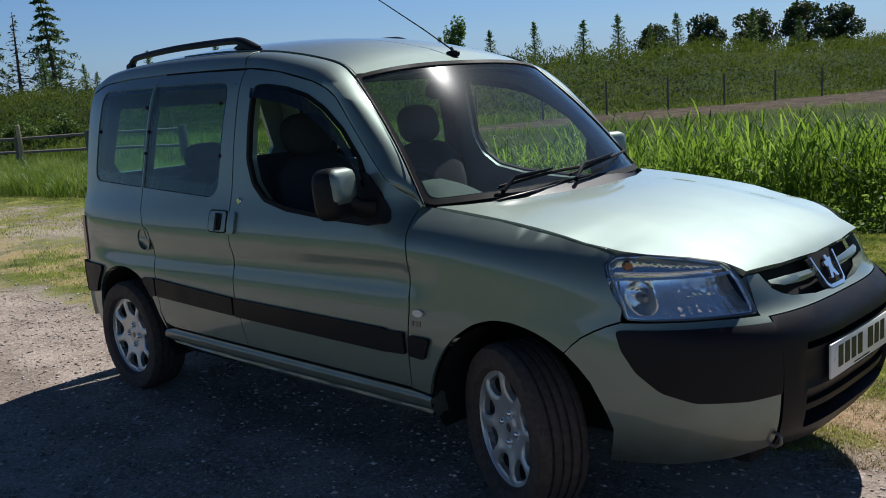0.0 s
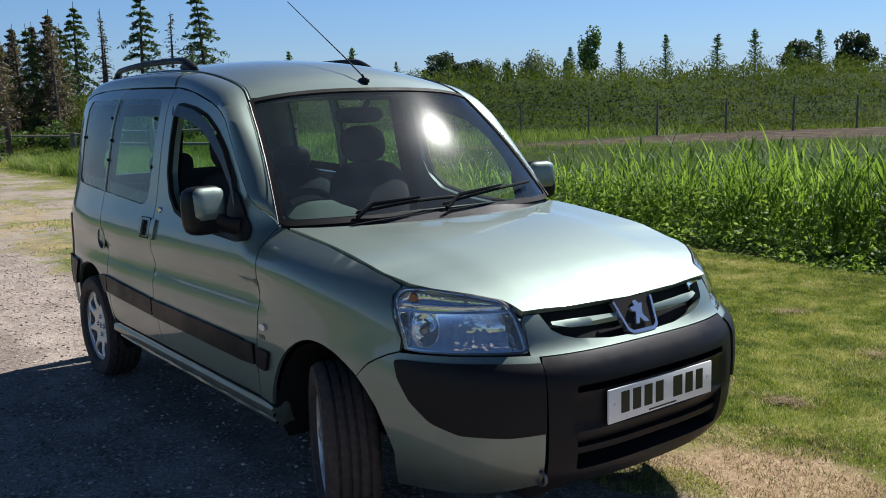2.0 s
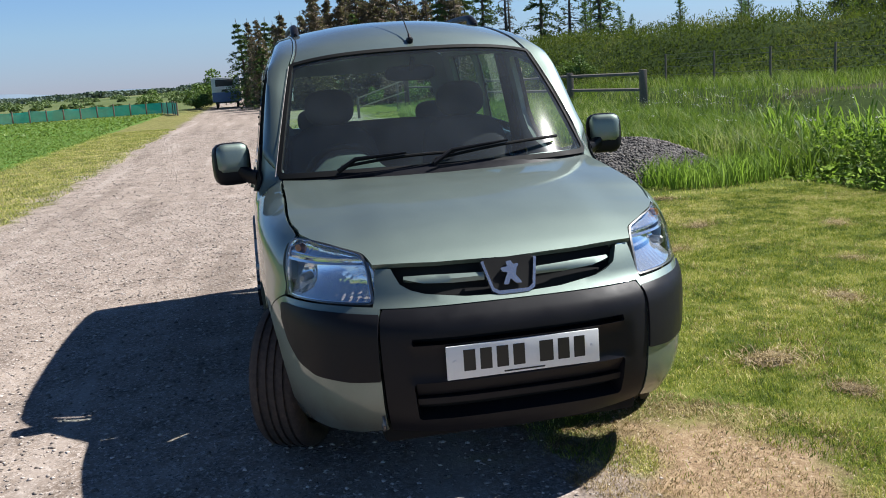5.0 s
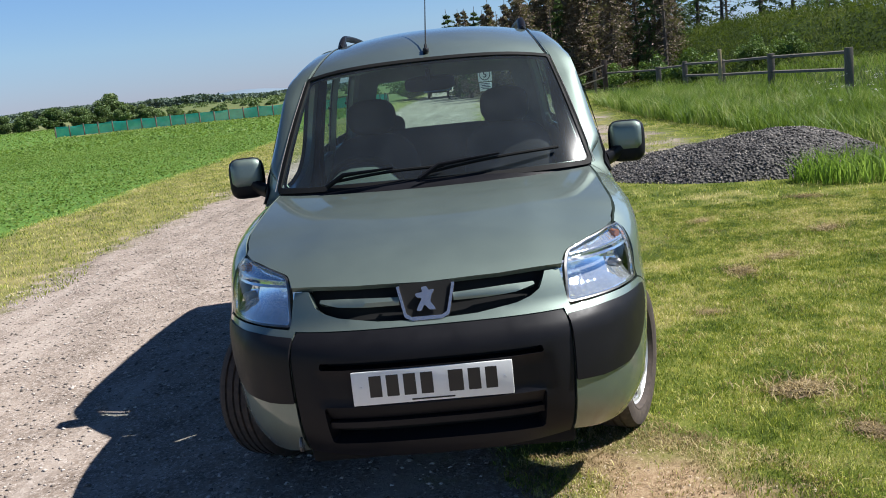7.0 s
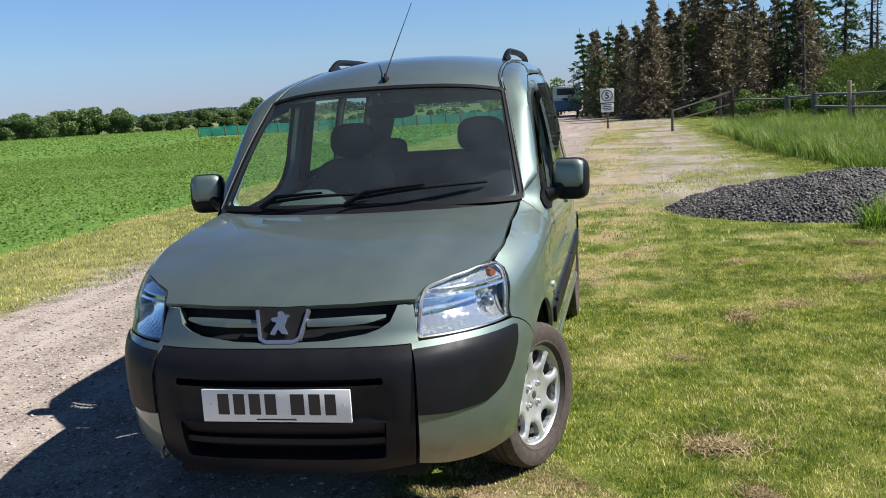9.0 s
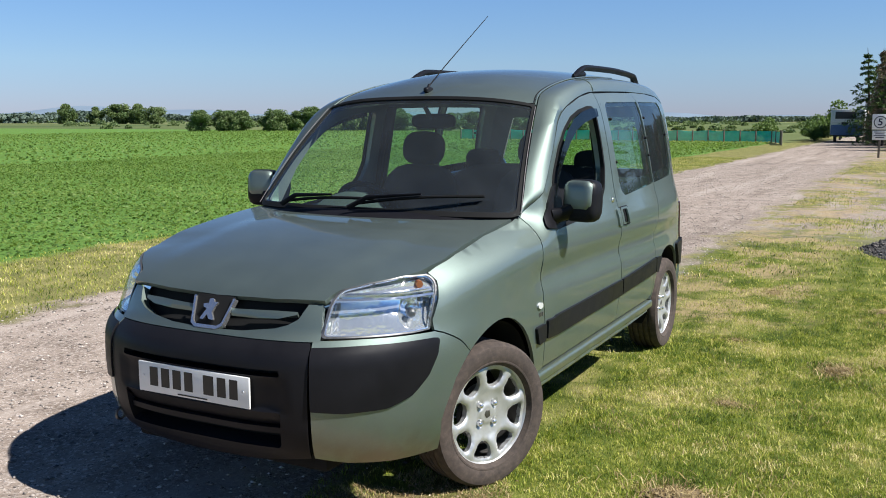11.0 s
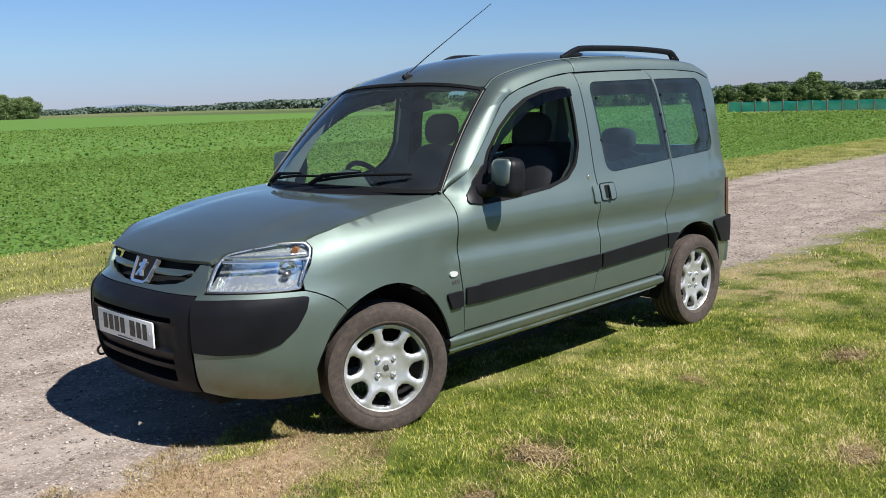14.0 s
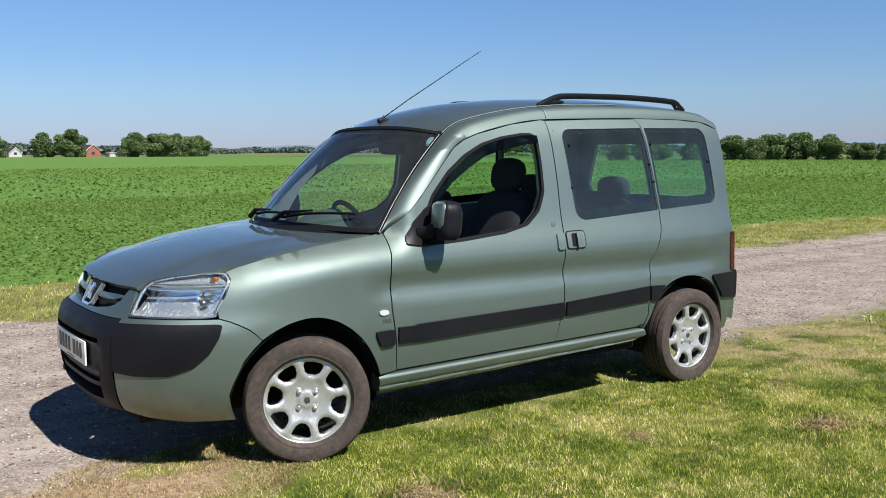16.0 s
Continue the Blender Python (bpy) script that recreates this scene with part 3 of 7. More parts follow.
ROOFEDGE = [tuple(float(c(u)) for c in EDGE) for u in np.linspace(4, len(RAIL_B) - 1, 49)]
ROOFY = spline([(x, y) for x, y, _ in ROOFEDGE] + [(-.5, .60), (-3.3, .48)])
ROOFZ = spline([(x, z) for x, _, z in ROOFEDGE] + [(-.5, 1.35), (-3.2, 1.56)])


def roof(x, y):
    k = np.abs(y) / ROOFY(x)
    return x, y, ROOFC(x) - (ROOFC(x) - ROOFZ(x)) * k ** 2.2


def screen(s, v, off=0.0):
    """The windscreen: s across from -1 to 1, v up from 0 to 1."""
    b = np.sin(np.pi * np.clip(v, 0, 1)) * (.009 + .007 * s ** 4)
    q = .4 * s ** 2 + .6 * s ** 4
    x = (-.235 - .170 * q) * (1 - v) + (-.775 - .095 * q) * v + b + off
    y = s * (.715 * (1 - v) + .59 * v)
    z = (1.062 - .004 * q) * (1 - v) + (1.592 - .044 * q) * v + b + off
    return x, y, z


van = thing("van", "grey-green metallic passenger van parked half on grass", "van")
TRIMMED = [PAINT, CABIN]


def both(name, bm, mat, parent=None, label=""):
    """The part and its mirror twin on the other side."""
    twin = bm.copy()
    a = part(name, bm, mat, parent or van, label)
    b = part(name, mirrored(twin), mat, parent or van, label)
    return a, b


def van_skin():
    gap = .0034
    lay = lambda pts, r=0.03: inset(rounded(pts, r), gap)
    # bonnet
    half = [(-.155, 0), (-.17, .2), (-.22, .42), (-.30, .60)] + [(x, float(WINGEDGE(x)) - .001) for x in (-.365, -.2, -.06, .07, .2, .29, .36)] + [(.41, .675), (.482, .64), (.575, .557), (.642, .481), (.70, .463), (.712, .46), (.735, .25), (.745, 0)]
    ring = half + [(x, -y) for x, y in half[-2:0:-1]]
    ring = rounded(ring, [.07 if x > .35 and abs(y) > .3 else 0 for x, y in ring], 5)
    part("bonnet", shell(inset(ring, gap), bonnet, step=.024, thick=.02, flip=False), TRIMMED, van)
    # roof
    half = [(-.785, 0), (-.80, .3), (-.85, .5), (-.885, .578)] + [(x, y) for x, y, _ in ROOFEDGE[4:]] + [(-3.09, .3), (-3.10, 0)]
    ring = half + [(x, -y) for x, y in half[-2:0:-1]]
    part("roof", shell(inset(ring, .004), roof, step=.06, thick=.03), [PAINT, LINING], van)
    # front wing; its seam with the bumper follows the corner's edge
    seam = []
    for (a0, z0), (a1, z1) in zip(((43.4, .7225), (45.6, .708), (47.7, .689), (49.6, .668), (51, .645)), ((45.6, .708), (47.7, .689), (49.6, .668), (51, .645), (52.5, .612))):
        for k in (.0, .5):
            q = nose(np.array(a0 + (a1 - a0) * k), np.array(z0 + (z1 - z0) * k))
            seam.append((float(q[0]), z0 + (z1 - z0) * k))
    arch = [(.263, .613), (.20, .652), (.109, .686), (.0, .697), (-.10, .668), (-.19, .61), (-.26, .535), (-.311, .445), (-.335, .372)]
    curve = lambda pts: [(float(a), float(b)) for a, b in zip(*[np.interp(np.linspace(0, len(pts) - 1, 3 * len(pts)), np.arange(len(pts)), c) + .25 * (np.interp(np.linspace(0, len(pts) - 1, 3 * len(pts)) - .5, np.arange(len(pts)), c) + np.interp(np.linspace(0, len(pts) - 1, 3 * len(pts)) + .5, np.arange(len(pts)), c) - 2 * np.interp(np.linspace(0, len(pts) - 1, 3 * len(pts)), np.arange(len(pts)), c)) * np.array([0] + [1] * (3 * len(pts) - 2) + [0]) for c in (np.array([p[0] for p in pts]), np.array([p[1] for p in pts]))])]
    arch = curve(arch)
    wing = [(.378, .925), (.372, .895), (.40, .835), (.443, .765), (.443, .7265)] + seam + arch + [(-.429, .384), (-.421, .544), (-.400, .70), (-.402, .907), (-.433, 1.055), (-.38, 1.053), (-.33, 1.046), (-.06, 1.017), (.2, .975), (.33, .943)]
    both("front_wing", sideshell(inset(wing, gap), side, step=.03, thick=.015), TRIMMED)
    # front door with its open window
    door = [(-.433, 1.055), (-.402, .907), (-.400, .70), (-.421, .544), (-.429, .386), (-1.467, .404), (-1.522, .638), (-1.527, .827), (-1.541, 1.04), (-1.543, 1.26), (-1.537, 1.474), (-1.532, 1.622)] + [p for p in RAIL_A[7:0:-1]]
    pane = [(-.60, 1.06), (-.64, 1.13), (-.70, 1.235), (-.805, 1.345), (-.924, 1.43), (-1.044, 1.487), (-1.184, 1.522), (-1.33, 1.541), (-1.425, 1.54), (-1.43, 1.387), (-1.427, 1.233), (-1.38, 1.135), (-1.29, 1.068), (-1.129, 1.034), (-.847, 1.010), (-.62, 1.0)]
    pane_r = rounded(pane, [.02, .1, .1, .15, .2, .2, .2, .04, .05, .2, .1, .1, .1, .3, .3, .03], 8)
    doors = both("front_door", sideshell(inset(door, gap), side, [pane_r], step=.035, thick=.045), TRIMMED)
    frame = sideshell(inset(pane_r, -.012), lambda x, z: side(x, z, .003), [inset(pane_r, .006)], step=.03, thick=.02)
    for d, bm in zip(doors, (frame.copy(), mirrored(frame))):
        part("window_seal", bm, [SEAL, SEAL], d, "black rubber window seal")
    # smoked wind deflector along the top of the window
    top = pane[1:9]
    low = [(x - .012 if i < 4 else x, z - d) for i, ((x, z), d) in enumerate(zip(top, (.0, .025, .046, .056, .058, .056, .052, .04)))]
    visor = top + low[::-1]
    bm = sideshell(visor, lambda x, z: side(x, z, .018), step=.03, back=False)
    for d, b in zip(doors, (bm.copy(), mirrored(bm))):
        part("wind_deflector", b, [SMOKE, SMOKE], d, "smoked plastic wind deflector")
    # sliding door
    slide = [(-1.532, 1.624), (-1.537, 1.474), (-1.543, 1.26), (-1.541, 1.04), (-1.527, .827), (-1.522, .638), (-1.467, .404), (-2.10, .415), (-2.17, .43), (-2.204, .48), (-2.208, .641), (-2.231, .792), (-2.297, .906), (-2.335, 1.0), (-2.345, 1.098), (-2.289, 1.598), (-2.262, 1.643), (-1.9, 1.637)]
    pane2 = rounded([(-1.618, 1.575), (-2.283, 1.588), (-2.338, 1.098), (-1.66, 1.062)], [.07, .012, .012, .085], 12)
    slides = both("sliding_door", sideshell(inset(slide, gap), side, [pane2], step=.04, thick=.045), TRIMMED)
    # rear quarter with the wheel arch
    arch2 = [(-2.204, .43), (-2.232, .468), (-2.26, .53), (-2.30, .59), (-2.369, .642), (-2.45, .672), (-2.54, .685), (-2.64, .680), (-2.73, .66), (-2.81, .625), (-2.88, .56), (-2.925, .47), (-2.95, .386)]
    arch2 = curve(arch2)
    quarter = [(-2.17, .40)] + arch2 + [(-2.96, .30), (-3.02, .30), (-3.06, .45), (-3.07, .68), (-3.07, .93), (-3.08, 1.222), (-3.075, 1.45), (-3.06, 1.583)] + [RAIL_A[11], RAIL_A[10], RAIL_A[9], (-2.289, 1.598), (-2.345, 1.098), (-2.335, 1.0), (-2.297, .906), (-2.231, .792), (-2.208, .641), (-2.204, .48)]
    pane3 = rounded([(-2.312, 1.588), (-2.888, 1.592), (-2.932, 1.124), (-2.36, 1.098)], [.012, .075, .075, .012], 12)
    quarters = both("rear_quarter", sideshell(inset(quarter, gap), side, [pane3], step=.04, thick=.045), TRIMMED)
    for own, ring in ((slides, pane2), (quarters, pane3)):
        glassy = sideshell(inset(ring, .002), lambda x, z: side(x, z, -.004), step=.08, back=False)
        zmid = sum(p[1] for p in ring) / len(ring)
        clear = inset(ring, .024)
        clear = [(x, z + .034 if z < zmid - .1 else z) for x, z in clear]
        border = sideshell(inset(ring, .003), lambda x, z: side(x, z, -.010), [clear], step=.03, thick=.003)
        for d, g_, b_ in zip(own, (glassy.copy(), mirrored(glassy)), (border.copy(), mirrored(border))):
            pane_ob = part("window_pane", g_, [WINDOW, WINDOW], d, "tinted fixed side window")
            part("window_border", b_, [FRIT, FRIT], pane_ob, "black printed glass border")
            sgn = 1 if d is own[0] else -1
            xs_, zs_ = [p[0] for p in clear], [p[1] for p in clear]
            for fx, fz in ((.03, .8), (.0, .28), (.97, .55)):
                x, z = max(xs_) - fx * (max(xs_) - min(xs_)), min(zs_) + fz * (max(zs_) - min(zs_))
                y = float(flank(np.array(x), np.array(z)))
                c = bmesh.new()
                bmesh.ops.create_uvsphere(c, u_segments=10, v_segments=6, radius=.009, matrix=Matrix.Translation((x, sgn * y, z)))
                part("fixing", c, SEAL, pane_ob)
    # side rail from the windscreen pillar to the back of the roof
    ca = [spline([(i, p[k]) for i, p in enumerate(RAIL_A)]) for k in (0, 1)]
    cb = [spline([(i, p[k]) for i, p in enumerate(RAIL_B)]) for k in (0, 1, 2)]

    def rail(u, v):
        xa, za = ca[0](u), ca[1](u)
        ya = flank(xa, za)
        xb, yb, zb = (c(u) for c in cb)
        bulge = np.sin(np.pi * v) * (.010 + .008 * smooth(0, 1.5, u))
        fore = smooth(5, 3, u)
        vy = v ** (1.2 + 1.4 * fore * smooth(1, 3, u))
        return xa + (xb - xa) * v + .7 * bulge * fore * smooth(0, 1.5, u), ya + (yb - ya) * vy + bulge * (.9 - .6 * fore), za + (zb - za) * v + bulge * (1 - .5 * fore)
    rails = both("roof_side_rail", shell([(0, .01), (12, .01), (12, .975), (0, .975)], rail, step=.03, thick=.03, scale=(.2, .12)), TRIMMED)
    # black strip added behind the door-top gap to block leaking light
    strip = [(x, z + .006) for x, z in RAIL_A[1:10]] + [(x, z - .014) for x, z in RAIL_A[9:0:-1]]
    both("door_seal", sideshell(strip, lambda x, z: side(x, z, -.012), step=.05, thick=.01), [SEAL, SEAL])
    # roof gutter beads and the joint over the rail
    for sgn in (1, -1):
        bead = [(x, sgn * (y - .004), z + .0035) for x, y, z in ROOFEDGE[:30]]
        part("gutter_bead", rod(bead, .0042, 6), PAINT, van)
        part("gutter_groove", rod([(x, y - sgn * .011, z - .0015) for x, y, z in bead], .0035, 6), SEAL, van)
        over = [rail(np.array(7.15), np.array(v)) for v in np.linspace(.02, .93, 9)]
        part("rail_joint", rod([(float(a), sgn * (float(b) + .0005), float(c) + .0005) for a, b, c in over], .0030, 6), PAINT, van)
    # sill
    sill = [(-.325, .366), (-.435, .379), (-1.467, .398), (-2.10, .41), (-2.17, .40), (-2.19, .36), (-2.10, .335), (-1.469, .315), (-.458, .262), (-.34, .25)]
    both("sill", sideshell(inset(sill, .002), lambda x, z: side(x, z, .002 + .010 * smooth(.0, .016, .371 - .0184 * (x + .435) - z) - .008 * smooth(.046, .056, .371 - .0184 * (x + .435) - z) + .006 * smooth(.058, .070, .371 - .0184 * (x + .435) - z) - .055 * smooth(.07, .125, .371 - .0184 * (x + .435) - z)), step=.0065, thick=.08), [PAINT, WELL])
    # tailgate, closed
    edge = lambda s, z: (-3.075 - .075 * (1 - s ** 2) + .16 * np.clip((z - 1.25) / .42, 0, 1) ** 2 * .15, s * flank(np.array(-3.082), z), z)
    gate = [(-1, .68), (1, .68), (1, 1.56), (.93, 1.63), (-.93, 1.63), (-1, 1.56)]
    rear_pane = rounded([(-.74, 1.14), (.74, 1.14), (.80, 1.20), (.74, 1.50), (-.74, 1.50), (-.80, 1.20)], .03)
    tail = part("tailgate", sideshell(gate, edge, [rear_pane], step=.06, thick=.04, scale=(.75, 1)), TRIMMED, van)
    part("rear_window", shell(inset(rear_pane, -.004), lambda s, z: tuple(np.asarray(q) + o for q, o in zip(edge(s, z), (-.012, 0, 0))), step=.09, back=False, scale=(.75, 1)), [WINDOW, WINDOW], tail)
    rear = lambda s, z, off=0.0: (-3.085 - .10 * (1 - s ** 4) - off, s * (flank(np.array(-3.05), z) + .004 + off), z)
    bump_r = sideshell([(-1, .50), (1, .50), (1, .68), (-1, .68)], lambda s, z: rear(s, z, .006), step=.06, thick=.05, scale=(.75, 1))
    part("rear_valance", sideshell([(-1, .36), (1, .36), (1, .497), (-1, .497)], rear, step=.06, thick=.04, scale=(.75, 1)), TRIMMED, van)
    part("rear_bumper", bump_r, [BLACK, BLACK], van)
    both("rear_bumper_end", sideshell(rounded([(-2.80, .672), (-3.10, .672), (-3.10, .50), (-2.93, .515), (-2.90, .56)], .02), lambda x, z: side(x, z, .016), step=.04, thick=.02), [BLACK, BLACK])
    both("rear_lamp", sideshell(rounded([(-3.035, .93), (-3.085, .93), (-3.085, .682), (-3.035, .682)], .01), lambda x, z: side(x, z, .006), step=.05, thick=.02), [RED, RED])
    return doors, slides, quarters


DOORS, SLIDES, QUARTERS = van_skin()


def van_front():
    # windscreen, its rubber and the cowl
    ring = rounded([(-.985, .02), (.985, .02), (.985, .985), (-.985, .985)], [.05, .05, .03, .03])
    out = rounded([(-1.0, -.01), (1.0, -.01), (1.004, 1.006), (-1.004, 1.006)], [.06, .06, .035, .035])
    sc = (.65, .7)
    wind = part("windscreen", shell(ring, screen, step=.07, back=False, scale=sc), [SCREEN], van, "clear raked windscreen")
    part("windscreen_seal", shell(out, lambda s, v: screen(s, v, .004), [inset(ring, .007)], step=.05, thick=.02, scale=sc), [SEAL, SEAL], wind, "black rubber seal")
    # pale bead added to draw the bright line along the screen's edge
    for sgn in (1, -1):
        line = [screen(np.array(sgn * 1.006), np.array(v), .009) for v in np.linspace(.0, .97, 16)]
        part("windscreen_trim", rod([[float(c) for c in p] for p in line], .0016, 6), TRIMLINE, wind, "pale pinkish grey edge trim")
    border = [(-.95, .05), (.95, .05), (.96, .965), (-.96, .965)]
    part("windscreen_border", shell(inset(ring, .004), lambda s, v: screen(s, v, -.008), [rounded(border, .05)], step=.05, thick=.002, scale=sc), [FRIT, FRIT], wind, "black printed glass border")
    cowl = lambda s, v: tuple(a * (1 - v) + b * v for a, b in zip((-.14 - .24 * s ** 2, s * .69, BONNET(-.14 - .24 * s ** 2) - .032 * np.abs(s) ** 2.5 - .014), screen(s, np.array(.03), .0)))
    part("cowl", shell([(-1, -.1), (1, -.1), (1, 1), (-1, 1)], cowl, step=.05, thick=.01, scale=(.7, .12)), [BLACK, BLACK], van, "black plastic scuttle below the windscreen")
    # wipers, parked low on the glass
    for s0, v0, s1, v1 in ((-.62, .03, .08, .075), (-.05, .035, .80, .125)):
        pts = [screen(np.array(s0 + (s1 - s0) * t), np.array(v0 + (v1 - v0) * t), .02 + .012 * math.sin(math.pi * t)) for t in np.linspace(0, 1, 12)]
        arm = [screen(np.array(s0 - .02), np.array(v0 - .05), .03)] + [screen(np.array(s0 + (s1 - s0) * t), np.array(v0 + .01 + (v1 - v0) * t), .04) for t in (.12, .3, .45, .56)]
        w = part("wiper", rod([[float(c) for c in p] for p in arm], [.014, .013, .010, .008, .006], 8, flat=.6), BLACK, van, "black wiper arm")
        part("wiper_blade", joined(rod([[float(c) for c in p] for p in pts], .006, 6), rod([[float(p[0]) - .010, float(p[1]), float(p[2]) - .006] for p in pts], .004, 4)), SEAL, w)
    # painted nose with the grille opening
    up = [(23.0, .7165), (23.0, .8375), (20.4, .8375), (20.0, .825), (18.8, .788), (17.0, .768), (14.7, .754), (8.2, .737), (0, .731)]
    ring = [(a, z) for a, z in up[:-1]] + [(0, .731)] + [(-a, z) for a, z in up[-2::-1]]
    nz = (.0195, 1)
    part("nose_panel", shell(inset(ring, .001), nose, step=.018, thick=.035, scale=nz), [PAINT, WELL], van)
    part("grille_back", shell([(-21, .72), (21, .72), (21, .84), (-21, .84)], lambda a, z: nose(a, z, -.055), step=.04, thick=.006, scale=nz), [WELL, WELL], van)
    for sgn in (1, -1):
        bar = [(4.6, .776), (10, .777), (15, .784), (18.3, .800), (18.3, .808), (14, .808), (9, .805), (4.6, .802)]
        bm = shell([(a * sgn, z) for a, z in bar], lambda a, z: nose(a, z, -.008 - 30 * (z - .793) ** 2), step=.012, thick=.02, scale=nz)
        part("grille_bar", bm, [PAINT, WELL], van, "body-coloured grille bar")
    # shield-shaped emblem, drawn plain
    shield = rounded([(-.098, .836), (-.074, .742), (-.05, .731), (.05, .731), (.074, .742), (.098, .836)], [.004, .012, .012, .012, .012, .004])
    inner = rounded([(-.089, .838), (-.067, .752), (-.050, .742), (.050, .742), (.067, .752), (.089, .838)], .008)
    lay = lambda y, z, off=.0: (.812 - .55 * (z - .735) - .25 * y ** 2 + off, y, z)
    emblem = part("emblem", shell(shield, lambda y, z: lay(y, z, .004), [inset(inner, .0)], step=.012, thick=.02), [CHROME, CHROME], van, "chrome shield frame with a plain chrome shape")
    part("emblem_mesh", shell(inset(inner, -.003), lambda y, z: lay(y, z, -.006), step=.02, thick=.004), [WELL, WELL], emblem)
    figure = rounded([(-.034, .760), (-.016, .760), (-.006, .778), (.010, .762), (.032, .760), (.026, .770), (.014, .786), (.020, .806), (.032, .822), (.012, .820), (.004, .832), (-.014, .830), (-.010, .815), (-.036, .812), (-.030, .800), (-.012, .797), (-.022, .782)], .004, 3)
    part("emblem_figure", shell(figure, lambda y, z: lay(y, z, .010), step=.008, thick=.010), [CHROME, CHROME], emblem, "plain chrome figure")
    # bumper: black middle with the air intake
    mid = [(-21.2, .295), (-10, .27), (0, .262), (10, .27), (21.2, .295), (21.3, .45), (21.6, .70), (21.4, .7145), (10, .7145), (0, .7145), (-10, .7145), (-21.4, .7145), (-21.6, .70), (-21.3, .45)]
    slot = [(-16.6, .601), (16.6, .601), (16.9, .607), (16.7, .624), (-16.7, .624), (-16.9, .607)]
    hole = [(-16.2, .338), (16.2, .338), (16.6, .346), (16.9, .462), (16.6, .472), (-16.6, .472), (-16.9, .462), (-16.6, .346)]
    dent = lambda a, z: nose(a, z, -.012 * smooth(17.6, 16.8, np.abs(a)) * smooth(.60, .592, z) * smooth(.470, .478, z))
    bumper = part("front_bumper", shell(mid, dent, [hole, slot], step=.022, thick=.06, scale=nz), [BLACK, WELL], van, "faded black plastic bumper")
    part("intake_back", shell([(-17.5, .32), (17.5, .32), (17.5, .63), (-17.5, .63)], lambda a, z: nose(a, z, -.066), step=.06, thick=.006, scale=nz), [WELL, WELL], bumper)
    part("intake_slat", shell([(-16.6, .392), (16.6, .392), (16.6, .414), (-16.6, .414)], lambda a, q: nose(a, q, -.014), step=.03, thick=.03, scale=nz), [BLACK, WELL], bumper)
    # painted corners and their black caps
    corner = [(21.8, .295), (27, .268), (35, .248), (45, .245), (44.9, .373), (45.8, .42), (48.4, .524), (50.5, .575), (52.5, .612), (51, .645), (49.6, .668), (47.7, .689), (45.6, .708), (43.4, .7225), (30, .7255), (21.8, .7225)]
    corners = both("bumper_corner", shell(inset(corner, .002), nose, step=.03, thick=.02, scale=nz), [PAINT, WELL])
    cap = rounded([(21.8, .484), (27, .474), (34, .476), (38.5, .508), (41.8, .570), (43.8, .64), (44.4, .697), (43, .702), (30, .706), (21.8, .703)], 0)
    cap = [(a / .0195, z) for a, z in rounded([(a * .0195, z) for a, z in cap], [.006, .1, .09, .09, .09, .09, .012, .01, .1, .006], 6)]
    bm = shell(cap, lambda a, z: nose(a, z, .007), step=.014, thick=.008, scale=nz)
    for c, b in zip(corners, (bm.copy(), mirrored(bm))):
        part("bumper_cap", b, [BLACK, BLACK], c, "black plastic bumper cap")
    # number plate: writing shown as plain bars
    plate = part("number_plate", block((.884, -.262, .480), (.893, .262, .594), .003), WHITE, van, "white number plate with dark bars")
    y = -.205
    for w in (.052, .052, .052, .052, 0, .060, .052, .050):
        if w == 0:
            y += .034
            continue
        part("bar", block((.8925, y, .506), (.8945, y + w - .012, .578), .001, 1), INK, plate)
        y += w + .004
    part("bar", block((.8925, -.07, .487), (.8940, .07, .492), 0), INK, plate)
    for yy in (-.235, .235):
        part("screw", rod([(.892, yy, .54), (.896, yy, .54)], .006, 10), WHITE, plate)
    part("towing_eye", rod([(.800 + .022 * math.cos(a), -.470, .330 + .022 * math.sin(a)) for a in np.linspace(0, 6.283, 15)], .006, 6), STEEL, bumper)


van_front()


def lampnose(a, z, off=0.0):
    """The lamp's face: the nose, drawn in where it meets the wing's shoulder."""
    return nose(a, z, off - .020 * smooth(.78, .92, z) * smooth(34, 45, a))


